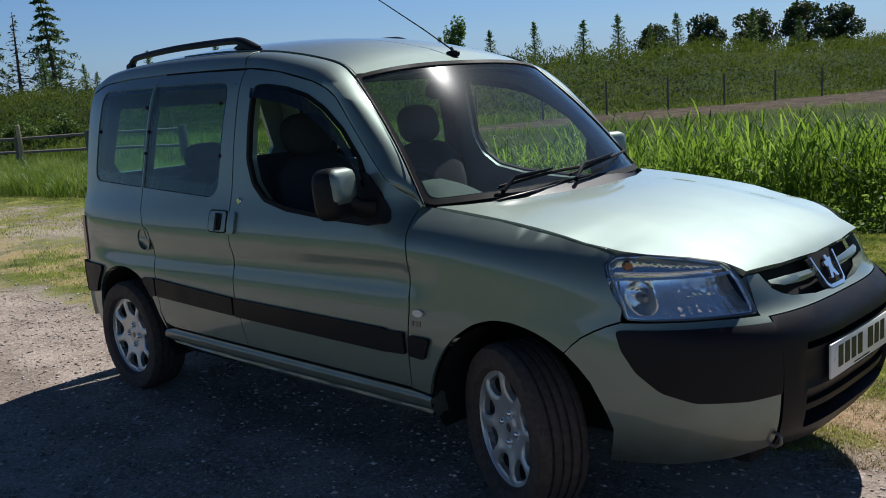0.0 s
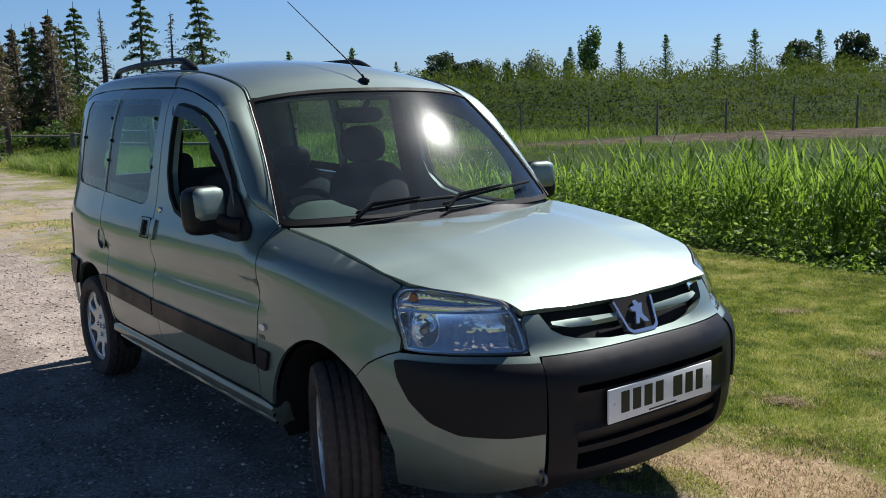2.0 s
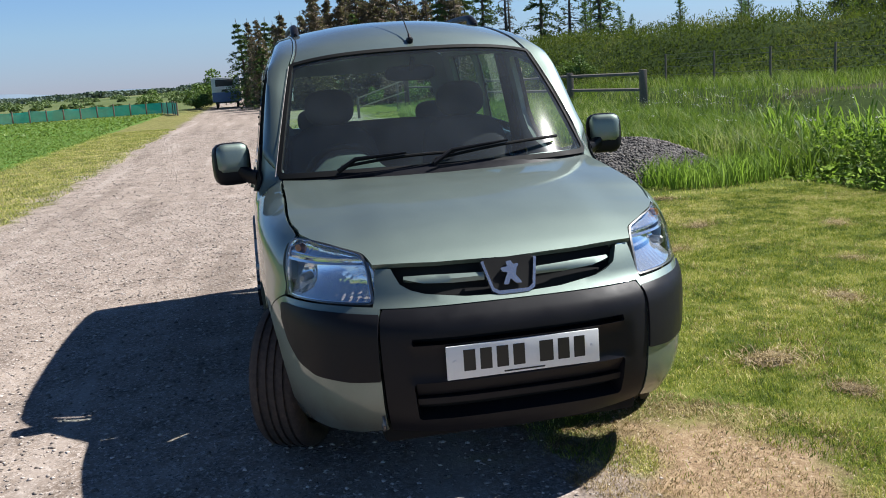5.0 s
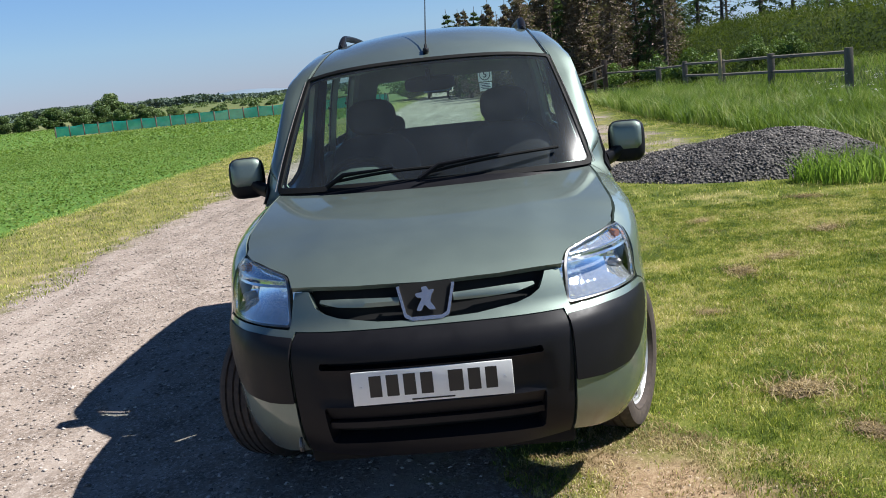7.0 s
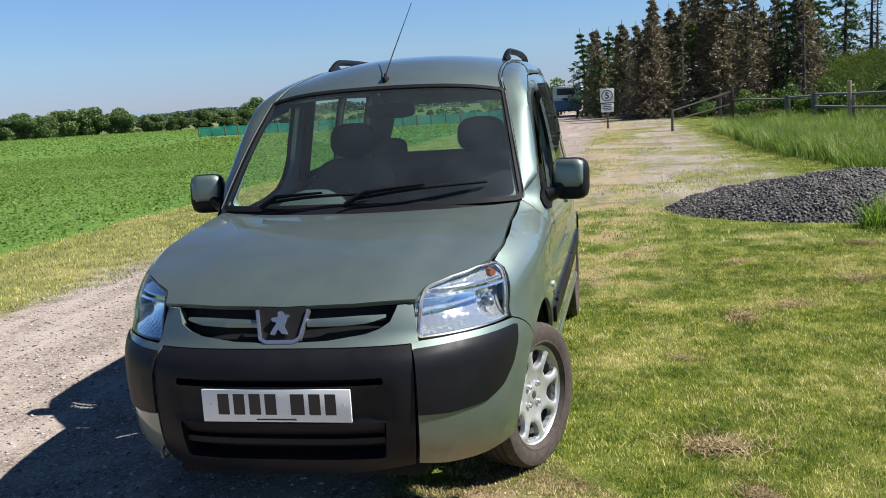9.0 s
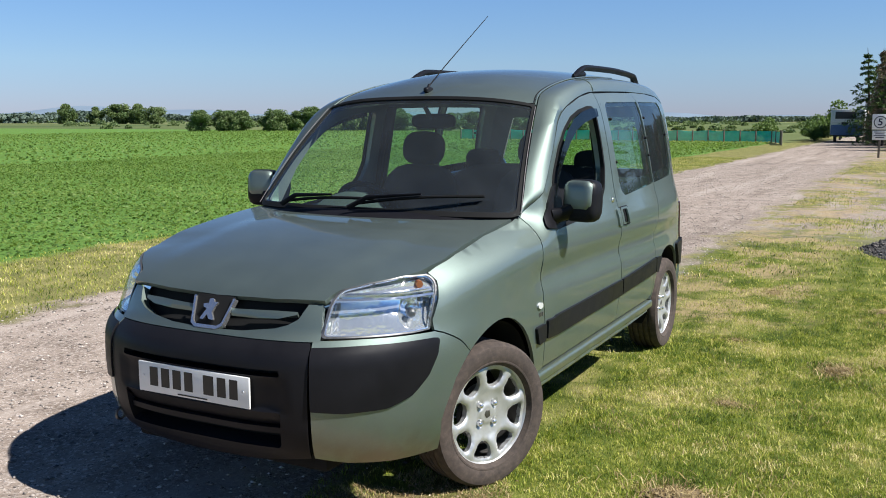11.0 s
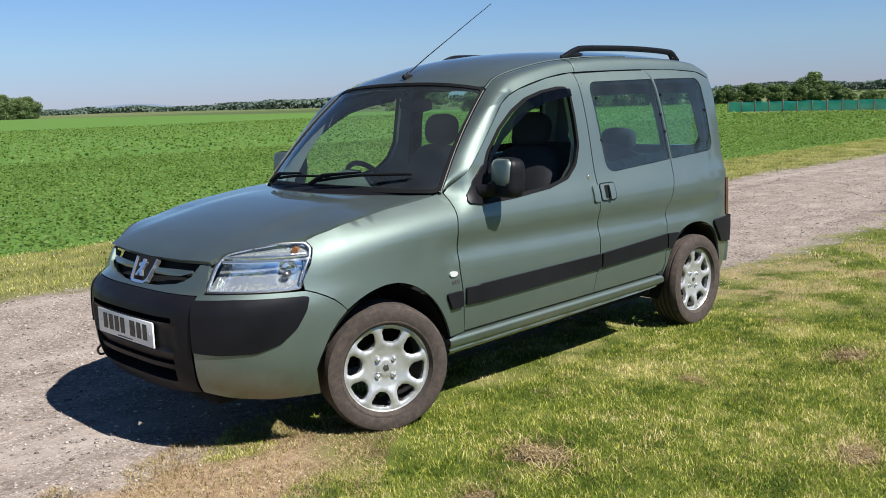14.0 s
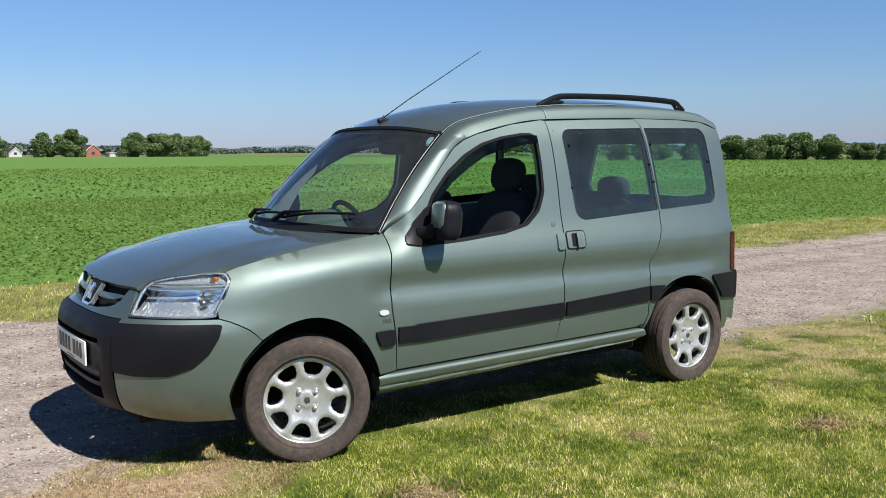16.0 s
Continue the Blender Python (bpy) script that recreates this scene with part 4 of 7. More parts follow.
def headlamp():
    nz = (.0195, 1)
    ang = lambda x, y: math.degrees(math.atan2(y, x - NX))
    ring = [(ang(.757, .466), .728), (ang(.65, .615), .728), (ang(.51, .715), .7275), (ang(.456, .737), .7305), (ang(.445, .737), .771), (ang(.40, .735), .86), (ang(.388, .73), .895), (ang(.405, .71), .920), (ang(.482, .645), .9225), (ang(.575, .559), .906), (ang(.652, .480), .884), (ang(.70, .47), .84)]
    ring = [(a / .0195, z) for a, z in rounded([(a * .0195, z) for a, z in ring], [.014, .08, .03, .010, .12, .06, .035, .08, .14, .14, .06, .10], 8)]
    bowl = both("headlamp", shell(ring, lambda a, z: lampnose(a, z, .0), step=.03, back=False, scale=nz), [LENS], None, "clear lens headlamp with bright reflector")
    ring2 = [(a, z) for a, z in ring]
    ca, cz = sum(a for a, _ in ring2) / len(ring2), sum(z for _, z in ring2) / len(ring2)
    shrunk = [(ca + (a - ca) * .965, cz + (z - cz) * .955) for a, z in ring2]

    def dish(a, z):
        # a trough below with a round bowl for the bulb, a fluted indicator bed above, a plain strip at the outer end
        low_ = .010 + .056 * np.clip(1 - ((z - .818) / .088) ** 2, 0, 1)
        r2 = ((a - ca - 2.6) * .0195 / .047) ** 2 + ((z - .788) / .047) ** 2
        bowl_ = .034 * np.clip(1 - r2, 0, 1) + .0022 * np.abs(np.sin(np.arctan2(z - .788, (a - ca - 2.6) * .0195) * 9)) * (r2 < 1)
        side_ = .0030 * np.abs(np.sin(a * 2.2)) * smooth(ca - 2, ca - 3, a) * smooth(.775, .765, z)
        top_ = .012 + .016 * np.clip((z - .862) / .03, 0, 1) + .0035 * np.abs(np.sin(a * 2.9)) * smooth(ca + 5, ca + 4, a)
        w = smooth(.852, .858, z)
        end_ = smooth(ca + 7.4, ca + 7.8, a)
        d = (low_ + bowl_ + side_) * (1 - w) + top_ * w
        return lampnose(a, z, -(d * (1 - end_) + .012 * end_ + .006))
    back = shell(ring2, dish, step=.006, thick=.004, scale=nz)
    # mirrored strip added to imitate the bright refraction at the lens edge
    edge2 = [(ca + (a - ca) * .945, cz + (z - cz) * .93) for a, z in ring2]
    edging = shell(shrunk, lambda a, z: lampnose(a, z, -.006), [edge2], step=.02, thick=.008, scale=nz)
    brow = shell([(ca - 10, .868), (ca + 7, .872), (ca + 7, .876), (ca - 10, .872)], lambda a, z: lampnose(a, z, -.012), step=.02, thick=.006, scale=nz)
    rimb = shell(ring2, lambda a, z: lampnose(a, z, -.002), [shrunk], step=.02, thick=.02, scale=nz)
    shelf = shell([(ca - 13, .848), (ca + 9, .848), (ca + 9, .856), (ca - 13, .856)], lambda a, z: lampnose(a, z, -.008), step=.02, thick=.012, scale=nz)
    post = shell([(ca + 7.4, .735), (ca + 8.4, .735), (ca + 9.6, .90), (ca + 8.6, .90)], lambda a, z: lampnose(a, z, -.01), step=.02, thick=.012, scale=nz)

    def at_(a, z, off):
        return Vector([float(q) for q in nose(np.array(a), np.array(z), off)])
    bulb = rod([at_(ca + 2.6, .788, -.075), at_(ca + 2.6, .788, -.034), at_(ca + 2.6, .788, -.026)], [.016, .016, .009], 14)
    amber = rod([at_(ca + 4.6, .888, -.045), at_(ca + 4.6, .888, -.020)], [.015, .013], 12)
    for own, f in zip(bowl, (lambda b: b.copy(), lambda b: mirrored(b.copy()))):
        part("reflector", f(back), [MIRRORED, MIRRORED], own, "bright faceted reflector")
        part("rim", f(rimb), [STEEL, STEEL], own, "thin dark lamp rim")
        part("shelf", f(shelf), [CHROME, CHROME], own)
        part("divider", f(post), [CHROME, CHROME], own)
        part("bulb", f(bulb), STEEL, own)
        part("indicator_bulb", f(amber), AMBER, own, "amber indicator bulb")
        part("edging", f(edging), [MIRRORED, MIRRORED], own, "mirrored strip imitating bright refraction at the lens edge")
        part("brow", f(brow), [CHROME, CHROME], own)


headlamp()


def van_fittings():
    # rub strips
    for own, ring in ((DOORS, [(-.432, .518), (-.432, .602), (-.52, .600), (-.545, .606), (-1.515, .622), (-1.52, .538), (-.545, .514), (-.52, .516)]),
                      (SLIDES, [(-1.532, .622), (-2.198, .655), (-2.198, .566), (-1.532, .540)])):
        bm = sideshell(rounded(ring, .006, 3), lambda x, z: side(x, z, .013), step=.05, thick=.014)
        for d, b in zip(own, (bm.copy(), mirrored(bm))):
            part("rub_strip", b, [BLACK, BLACK], d, "faded black rub strip")
    both("wing_strip", sideshell(rounded([(-.300, .592), (-.405, .594), (-.41, .516), (-.335, .510)], .012), lambda x, z: side(x, z, .014), step=.03, thick=.015), [BLACK, BLACK])
    both("quarter_strip", sideshell(rounded([(-2.212, .655), (-2.345, .648), (-2.285, .585), (-2.262, .556), (-2.212, .566)], .008), lambda x, z: side(x, z, .013), step=.03, thick=.014), [BLACK, BLACK])
    # side repeater and writing as bars
    both("side_repeater", sideshell([(-.353 + .026 * math.cos(a), .682 - .0135 * math.sin(a)) for a in np.linspace(0, 2 * math.pi, 21)[:-1]], lambda x, z: side(x, z, .008), step=.012, thick=.010), [CLEAR, CLEAR], None, "clear side repeater lamp")
    bars = joined(*[sideshell([(-.345 - .018 * i, .632), (-.357 - .018 * i, .632), (-.357 - .018 * i, .650), (-.345 - .018 * i, .650)], lambda x, z: side(x, z, .002), step=.02, thick=.002) for i in range(3)])
    both("badge_bars", bars, [STEEL, STEEL])
    # lock disc and door handle
    for sgn, door, slid in ((1, DOORS[0], SLIDES[0]), (-1, DOORS[1], SLIDES[1])):
        fix = (lambda b: b) if sgn > 0 else mirrored
        y = float(flank(np.array(-1.474), np.array(1.05)))
        disc = turned([(0, .006), (.012, .006), (.015, .003), (.016, 0)], 16)
        bmesh.ops.transform(disc, matrix=Matrix.Translation((-1.474, y, 1.055)), verts=disc.verts)
        part("lock", fix(disc), CHROME, door)
        plate = sideshell(rounded([(-1.478, .915), (-1.478, 1.010), (-1.531, 1.010), (-1.531, .915)], .016, 8), lambda x, z: side(x, z, .011), step=.012, thick=.014)
        part("handle_plate", fix(plate), [PAINT, TRIM], door)
        outer = rounded([(-1.546, .913), (-1.546, 1.014), (-1.690, 1.014), (-1.690, .913)], .026, 8)
        pocket = sideshell(outer, lambda x, z: side(x, z, .005), [inset(outer, .0045)], step=.012, thick=.008)
        handle = part("handle_recess", fix(pocket), [SEAL, SEAL], slid, "black rim of the door handle recess")
        lid = sideshell(inset(outer, .006), lambda x, z: side(x, z, .006), step=.02, thick=.006)
        part("handle_face", fix(lid), [PAINT, TRIM], handle)
        cup = sideshell(rounded([(-1.585, .928), (-1.585, 1.0), (-1.65, 1.0), (-1.65, .928)], .014), lambda x, z: side(x, z, .009), step=.02, thick=.004)
        part("handle_cup", fix(cup), [SEAL, SEAL], handle)
        grip = sideshell(rounded([(-1.612, .924), (-1.612, 1.004), (-1.634, 1.004), (-1.634, .924)], .006), lambda x, z: side(x, z, .024), step=.01, thick=.010)
        part("handle_grip", fix(grip), [PAINT, TRIM], handle)
    # fuel cap on the right flank
    y = float(flank(np.array(-2.30), np.array(.84)))
    cap = joined(turned([(.062, .002), (.062, .006), (.054, .006), (.050, -.014), (.0, -.014)], 28), block((-.045, -.014, -.010), (.045, .004, .010), .004))
    bmesh.ops.transform(cap, matrix=Matrix.Translation((-2.30, y, .845)), verts=cap.verts)
    part("fuel_cap", mirrored(cap), PAINT, QUARTERS[1], "round recessed fuel cap")
    # roof rails
    xs = np.linspace(-1.60, -2.86, 43)
    for sgn in (1, -1):
        pts, rad = [], []
        for i, x in enumerate(xs):
            t = i / (len(xs) - 1)
            lift = .050 * float(smooth(-.02, .15, t) * smooth(1.0, .93, t)) + .004
            y = ROOFY(np.array(x)) - .03
            pts.append((x, sgn * float(y), float(roof(np.array(x), y)[2]) + lift - .008))
            rad.append(.0195 + .006 * float(smooth(.16, .05, t) + smooth(.92, .97, t)) - .012 * float(smooth(.03, 0, t)))
        a = part("roof_rail", rod(pts, rad, 10, flat=.75), BLACK, van, "black plastic roof rail")
        for x0, x1 in ((-1.60, -1.80), (-2.79, -2.87)):
            foot = []
            for x in np.linspace(x0, x1, 6):
                y = ROOFY(np.array(x)) - .03
                foot.append((x, sgn * float(y), float(roof(np.array(x), y)[2]) + .012))
            part("rail_foot", rod(foot, [.006, .013, .018, .020, .017, .006] if x0 > -2 else [.008, .016, .020, .022, .020, .010], 10), BLACK, a)
    # aerial
    base = part("aerial", joined(cushion((.075, .03, .03), Matrix.Translation((-.875, 0, 1.632))), rod([(-.865, 0, 1.635), (-.885, 0, 1.66)], [.009, .007], 8)), BLACK, van, "thin black roof aerial")
    part("aerial_rod", rod([(-.885, 0, 1.655), (-1.05, 0, 1.757), (-1.585, 0, 2.065)], [.0035, .003, .002], 6), SEAL, base)
    # door mirrors
    for sgn, door in ((1, DOORS[0]), (-1, DOORS[1])):
        fix = (lambda b: b) if sgn > 0 else mirrored
        foot = sideshell(rounded([(-.50, 1.005), (-.515, 1.05), (-.56, 1.11), (-.635, 1.175), (-.70, 1.20), (-.72, 1.12), (-.71, 1.01), (-.62, .99)], [.02, .02, 0, 0, .02, .02, .03, .03]), lambda x, z: side(x, z, .012), step=.03, thick=.02)
        mirror = part("door_mirror", fix(foot), [BLACK, BLACK], door, "black door mirror with painted cap")
        m = Matrix.Translation((-.672, .905, 1.118)) @ Euler((0, radians(-4), radians(-12))).to_matrix().to_4x4()
        arm = rod([(-.60, .78, 1.045), (-.63, .82, 1.055), (-.655, .86, 1.075)], [.05, .042, .05], 12, flat=.7)
        part("mirror_arm", fix(arm), BLACK, mirror)
        part("mirror_housing", fix(cushion((.112, .168, .195), m, 4.2)), BLACK, mirror)
        cap = cushion((.100, .150, .140), m @ Matrix.Translation((.014, .0, .022)), 4.6)
        part("mirror_cap", fix(cap), PAINT, mirror, "painted mirror cap")
        part("mirror_glass", fix(cushion((.012, .118, .140), m @ Matrix.Translation((-.052, 0, 0)), 5)), MIRROR, mirror)


van_fittings()


def wheel_parts():
    """One wheel at the origin, its outer face towards +y; returns bmeshes by name."""
    R, face = .2985, .082
    out = {}
    tread = []
    for h, drop in ((-.088, .012), (-.075, .002), (-.058, 0), (-.056, .009), (-.048, .009), (-.046, 0), (-.022, 0), (-.020, .009), (-.012, .009), (-.010, 0), (.010, 0), (.012, .009), (.020, .009), (.022, 0), (.046, 0), (.048, .009), (.056, .009), (.058, 0), (.075, .002), (.088, .012)):
        tread.append((R - drop, h))
    prof = [(.205, -.075), (.225, -.093), (.26, -.098)] + tread + [(.284, .0945), (.276, .0968), (.266, .0984), (.254, .0990), (.243, .0982), (.232, .0962), (.226, .0940), (.2245, .0950), (.218, .0935), (.215, .086), (.204, .076), (.20, .06)]
    out["tyre"] = turned(prof, 64)
    # eight-hole alloy face
    holes = []
    for k in range(8):
        a = 2 * math.pi * (k + .5) / 8
        u, v = Vector((math.cos(a), math.sin(a))), Vector((-math.sin(a), math.cos(a)))
        sh = [(.114, -.013), (.130, -.033), (.164, -.048), (.181, -.042), (.186, 0), (.181, .042), (.164, .048), (.130, .033), (.114, .013)]
        holes.append([tuple(u * r + v * t) for r, t in rounded(sh, .022, 4)])
    disc = [(.2005 * math.cos(2 * math.pi * k / 72), .2005 * math.sin(2 * math.pi * k / 72)) for k in range(72)]
    brim = [p for ring in holes for p in dense(ring, .004)]
    depth = spline([(0, .058), (.035, .058), (.05, .052), (.085, .056), (.12, .066), (.16, .070), (.185, .070), (.21, .064)])

    def rim(x, z):
        r = np.hypot(x, z)
        k = np.arctan2(z, x) / (2 * np.pi) * 8
        spoke = np.cos(2 * np.pi * k) * .003 * smooth(.08, .15, r)
        gap = np.full(np.shape(r), 1.0)
        for hx, hz in brim:
            gap = np.minimum(gap, np.hypot(x - hx, z - hz))
        # the pressing rolls inwards round each hole, and dips round each bolt
        roll = -.007 * np.clip(1 - gap / .016, 0, 1) ** 1.8
        for q in range(4):
            a = math.pi / 4 + math.pi / 2 * q + .25
            roll = roll - .007 * smooth(.019, .014, np.hypot(x - .054 * math.cos(a), z - .054 * math.sin(a)))
        return x, depth(r) + spoke + roll, z
    out["wheel"] = shell(disc, rim, holes, step=.007, thick=.022, flip=True)
    out["lip"] = turned([(.196, .060), (.203, .074), (.212, .081), (.216, .078), (.213, .065), (.205, .045), (.198, .02)], 64)
    out["barrel"] = turned([(.204, .06), (.19, .02), (.185, -.08)], 40)
    out["brake_disc"] = turned([(.05, .012), (.055, .02), (.115, .02), (.117, .012), (.117, 0), (.05, 0)], 32)
    bolts = []
    for k in range(4):
        a = math.pi / 4 + math.pi / 2 * k + .25
        b = turned([(0, .016), (.006, .0155), (.010, .012), (.012, .006), (.0125, -.004)], 14)
        bmesh.ops.transform(b, matrix=Matrix.Translation((.054 * math.cos(a), .052, .054 * math.sin(a))), verts=b.verts)
        bolts.append(b)
    out["bolts"] = bolts
    out["hub_mark"] = shell(rounded([(-.012, -.014), (.010, -.016), (.016, .004), (.004, .018), (-.012, .012)], .005), lambda x, z: (x, .060 + 0 * x, z), step=.01, thick=.004, flip=True)
    return out


def van_wheels():
    p = wheel_parts()
    mats = {"tyre": RUBBER, "lip": ALLOY, "barrel": STEEL, "brake_disc": STEEL, "hub_mark": [STEEL, STEEL]}
    disc = part("wheel", p["wheel"], [ALLOY, ALLOY], van, "eight-hole silver alloy wheel")
    for n in ("tyre", "lip", "barrel", "brake_disc", "hub_mark"):
        part(n, p[n], mats[n], disc, "dusty black tyre" if n == "tyre" else "")
    for b in p["bolts"]:
        part("bolt", b, CHROME, disc)
    steer = -23.0
    spots = [(.01, .712, steer, 0, .2), (.01, -.712, steer, 180, .9), (-2.64, .705, 0, 0, 1.7), (-2.64, -.705, 0, 180, 2.6)]
    for i, (x, y, turn, flip, spin) in enumerate(spots):
        m = Matrix.Translation((x, y, .296)) @ Matrix.Rotation(radians(turn + flip), 4, "Z") @ Matrix.Rotation(spin, 4, "Y")
        if i == 0:
            disc.matrix_basis = m
        else:
            copy_thing(disc, m)
    # arch liners and floor pan
    for x, r, w0 in ((.03, .37, .45), (-2.60, .365, .50)):
        rows = []
        for k in range(21):
            a = math.pi * (-.06 + 1.12 * k / 20)
            rows.append([(x + r * math.cos(a), w0, .30 + r * math.sin(a)), (x + r * math.cos(a), min(.795, float(flank(np.array(x + r * math.cos(a)), np.array(.30 + r * math.sin(a)))) - .012), .30 + r * math.sin(a) * 1.02)])
        inner = [(x + r * math.cos(math.pi * (-.06 + 1.12 * k / 20)), w0, .30 + r * math.sin(math.pi * (-.06 + 1.12 * k / 20))) for k in range(21)]
        bm = loft(rows)
        f = [bm.verts.new(q) for q in inner]
        bm.faces.new(f)
        both("arch_liner", bm, WELL)
    part("floor_pan", joined(block((-3.0, -.46, .22), (.72, .46, .30), .02), block((-2.2, -.72, .26), (-.38, .72, .34), .02)), WELL, van)


van_wheels()


def cabin():
    # dashboard with the instrument hood (right-hand drive)
    rows = []
    for s in np.linspace(-1, 1, 25):
        y = .70 * s
        hood = .12 * math.exp(-((y + .36) / .17) ** 4)
        xb = -.30 - .2 * s * s
        rows.append([(xb, y, 1.0), (xb - .12, y, 1.015), (-.62, y, 1.01 + hood * .7), (-.74, y, .995 + hood), (-.80, y, .96 + hood * .9), (-.79, y, .86), (-.70, y, .74), (-.66, y, .55)])
    part("dashboard", loft(rows), DASH, van, "grey-green moulded dashboard")
    # steering wheel
    m = Matrix.Translation((-.88, -.37, .985)) @ Euler((0, radians(-62), 0)).to_matrix().to_4x4()
    ring = rod([(.185 * math.cos(a), .185 * math.sin(a), 0) for a in np.linspace(0, 2 * math.pi, 41)], .0155, 10, ends=False)
    bmesh.ops.transform(ring, matrix=m, verts=ring.verts)
    w = part("steering_wheel", ring, TRIM, van, "black four-spoke steering wheel")
    boss = cushion((.15, .17, .05), m @ Matrix.Translation((0, 0, -.01)))
    part("boss", boss, TRIM, w)
    for a in (20, 160, 215, 325):
        c, s = math.cos(radians(a)), math.sin(radians(a))
        sp = rod([m @ Vector((.05 * s, .05 * c, -.01)), m @ Vector((.18 * s, .18 * c, 0))], .014, 8, flat=.6)
        part("spoke", sp, TRIM, w)
    part("steering_column", rod([(-.86, -.37, .975), (-.62, -.37, .86)], .04, 12), TRIM, van)
    # front seats
    for y in (.37, -.37):
        back = cushion((.13, .50, .62), Matrix.Translation((-1.41, y, .92)) @ Matrix.Rotation(radians(-14), 4, "Y"), 3.4)
        seat = part("seat", back, FABRIC, van, "dark cloth front seat with headrest")
        part("seat_base", cushion((.52, .51, .17), Matrix.Translation((-1.12, y, .60)), 3.6), FABRIC, seat)
        part("headrest", cushion((.10, .27, .20), Matrix.Translation((-1.50, y, 1.315)) @ Matrix.Rotation(radians(-10), 4, "Y"), 2.8), FABRIC, seat)
        for dy in (-.05, .05):
            part("headrest_post", rod([(-1.475, y + dy, 1.16), (-1.495, y + dy, 1.26)], .007, 8), STEEL, seat)
        part("seat_plinth", block((-1.35, y - .2, .34), (-.92, y + .2, .54), .02), TRIM, seat)
    # rear bench
    bench = part("rear_bench", cushion((.14, 1.22, .60), Matrix.Translation((-2.28, 0, .90)) @ Matrix.Rotation(radians(-12), 4, "Y"), 4), FABRIC, van, "dark cloth rear bench")
    part("bench_base", cushion((.50, 1.22, .18), Matrix.Translation((-2.0, 0, .62)), 4), FABRIC, bench)
    for y in (-.38, .38):
        part("headrest", cushion((.09, .25, .15), Matrix.Translation((-2.36, y, 1.215)), 3), FABRIC, bench)
    # interior mirror, parcel shelf, belts and pillars
    glass_m = part("interior_mirror", cushion((.04, .25, .075), Matrix.Translation((-.93, 0, 1.475)) @ Matrix.Rotation(radians(10), 4, "Y"), 4), TRIM, van, "black interior mirror")
    part("mirror_stem", rod([(-.90, 0, 1.49), (-.84, 0, 1.545)], .012, 8), TRIM, glass_m)
    part("parcel_shelf", block((-3.02, -.60, 1.075), (-2.42, .60, 1.095), .006), TRIM, van)
    for s in (1, -1):
        part("centre_pillar", rod([(-1.575, s * .755, .50), (-1.575, s * .735, 1.05), (-1.57, s * .64, 1.56)], [.045, .045, .04], 10), TRIM, van)
        part("seat_belt", rod([(-1.545, s * .64, 1.42), (-1.53, s * .68, 1.15), (-1.50, s * .70, .60)], [.022, .024, .024], 6, flat=.15), SEAL, van)
        part("sun_visor", block((-1.02, s * .16 if s > 0 else -.50, 1.565), (-.90, .50 if s > 0 else -.16, 1.58), .006, 2), LINING, van)


cabin()


def fit_to_view():
    """Warps the body to fit the camera's view: shifted, tilted and widened towards the tail."""
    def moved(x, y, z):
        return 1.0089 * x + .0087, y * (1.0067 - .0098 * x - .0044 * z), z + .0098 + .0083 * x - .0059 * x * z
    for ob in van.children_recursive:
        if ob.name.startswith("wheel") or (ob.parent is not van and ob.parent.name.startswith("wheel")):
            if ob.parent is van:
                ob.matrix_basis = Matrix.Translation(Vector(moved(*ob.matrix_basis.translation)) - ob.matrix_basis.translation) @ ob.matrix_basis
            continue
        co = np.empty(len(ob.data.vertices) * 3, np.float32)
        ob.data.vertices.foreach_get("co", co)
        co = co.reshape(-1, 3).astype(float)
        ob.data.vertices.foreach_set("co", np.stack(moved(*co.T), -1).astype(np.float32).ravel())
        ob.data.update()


fit_to_view()


# ---- plants: blades, leaves and trees ----
def foliage(name, stops, sheen=0.35, rough=0.55, scale=0.35, own=0.6, clump=0.0):
    """A leaf material: its colour drifts from leaf to leaf and from patch to patch; light shines through it."""
    g = Graph(name)
    p = g.pos()
    v = g.math("ADD", g.math("MULTIPLY", g.island(), own), g.math("MULTIPLY", g.span(g.noise(p, scale, 5, 0.65), 0.34, 0.66), 1 - own))
    if clump:
        # tufts a hand wide, over the drift from patch to patch
        v = g.math("ADD", v, g.math("MULTIPLY", g.math("SUBTRACT", g.span(g.noise(p, scale * 6.5, 4, 0.7), 0.32, 0.68), 0.5), clump))
    col = g.ramp(v, *stops)
    g.bsdf(Base_Color=col, Roughness=rough, Specular_IOR_Level=0.35)
    t = g.t
    thin = t.nodes.new("ShaderNodeBsdfTranslucent")
    g.put(thin.inputs[0], g.mix(0.35, col, (0.30, 0.42, 0.03)))
    mix = t.nodes.new("ShaderNodeMixShader")
    mix.inputs[0].default_value = sheen
    t.links.new(g.b.outputs[0], mix.inputs[1])
    t.links.new(thin.outputs[0], mix.inputs[2])
    t.links.new(mix.outputs[0], t.nodes["Material Output"].inputs[0])
    return g.mat


def triangles(name, verts, tris, mat):
    me = bpy.data.meshes.new(name)
    verts, tris = np.asarray(verts, np.float32).reshape(-1, 3), np.asarray(tris, np.int32).reshape(-1, 3)
    me.vertices.add(len(verts))
    me.vertices.foreach_set("co", verts.ravel())
    me.loops.add(tris.size)
    me.loops.foreach_set("vertex_index", tris.ravel())
    me.polygons.add(len(tris))
    me.polygons.foreach_set("loop_start", np.arange(0, tris.size, 3, dtype=np.int32))
    me.update(calc_edges=True)
    me.materials.append(mat)
    return me


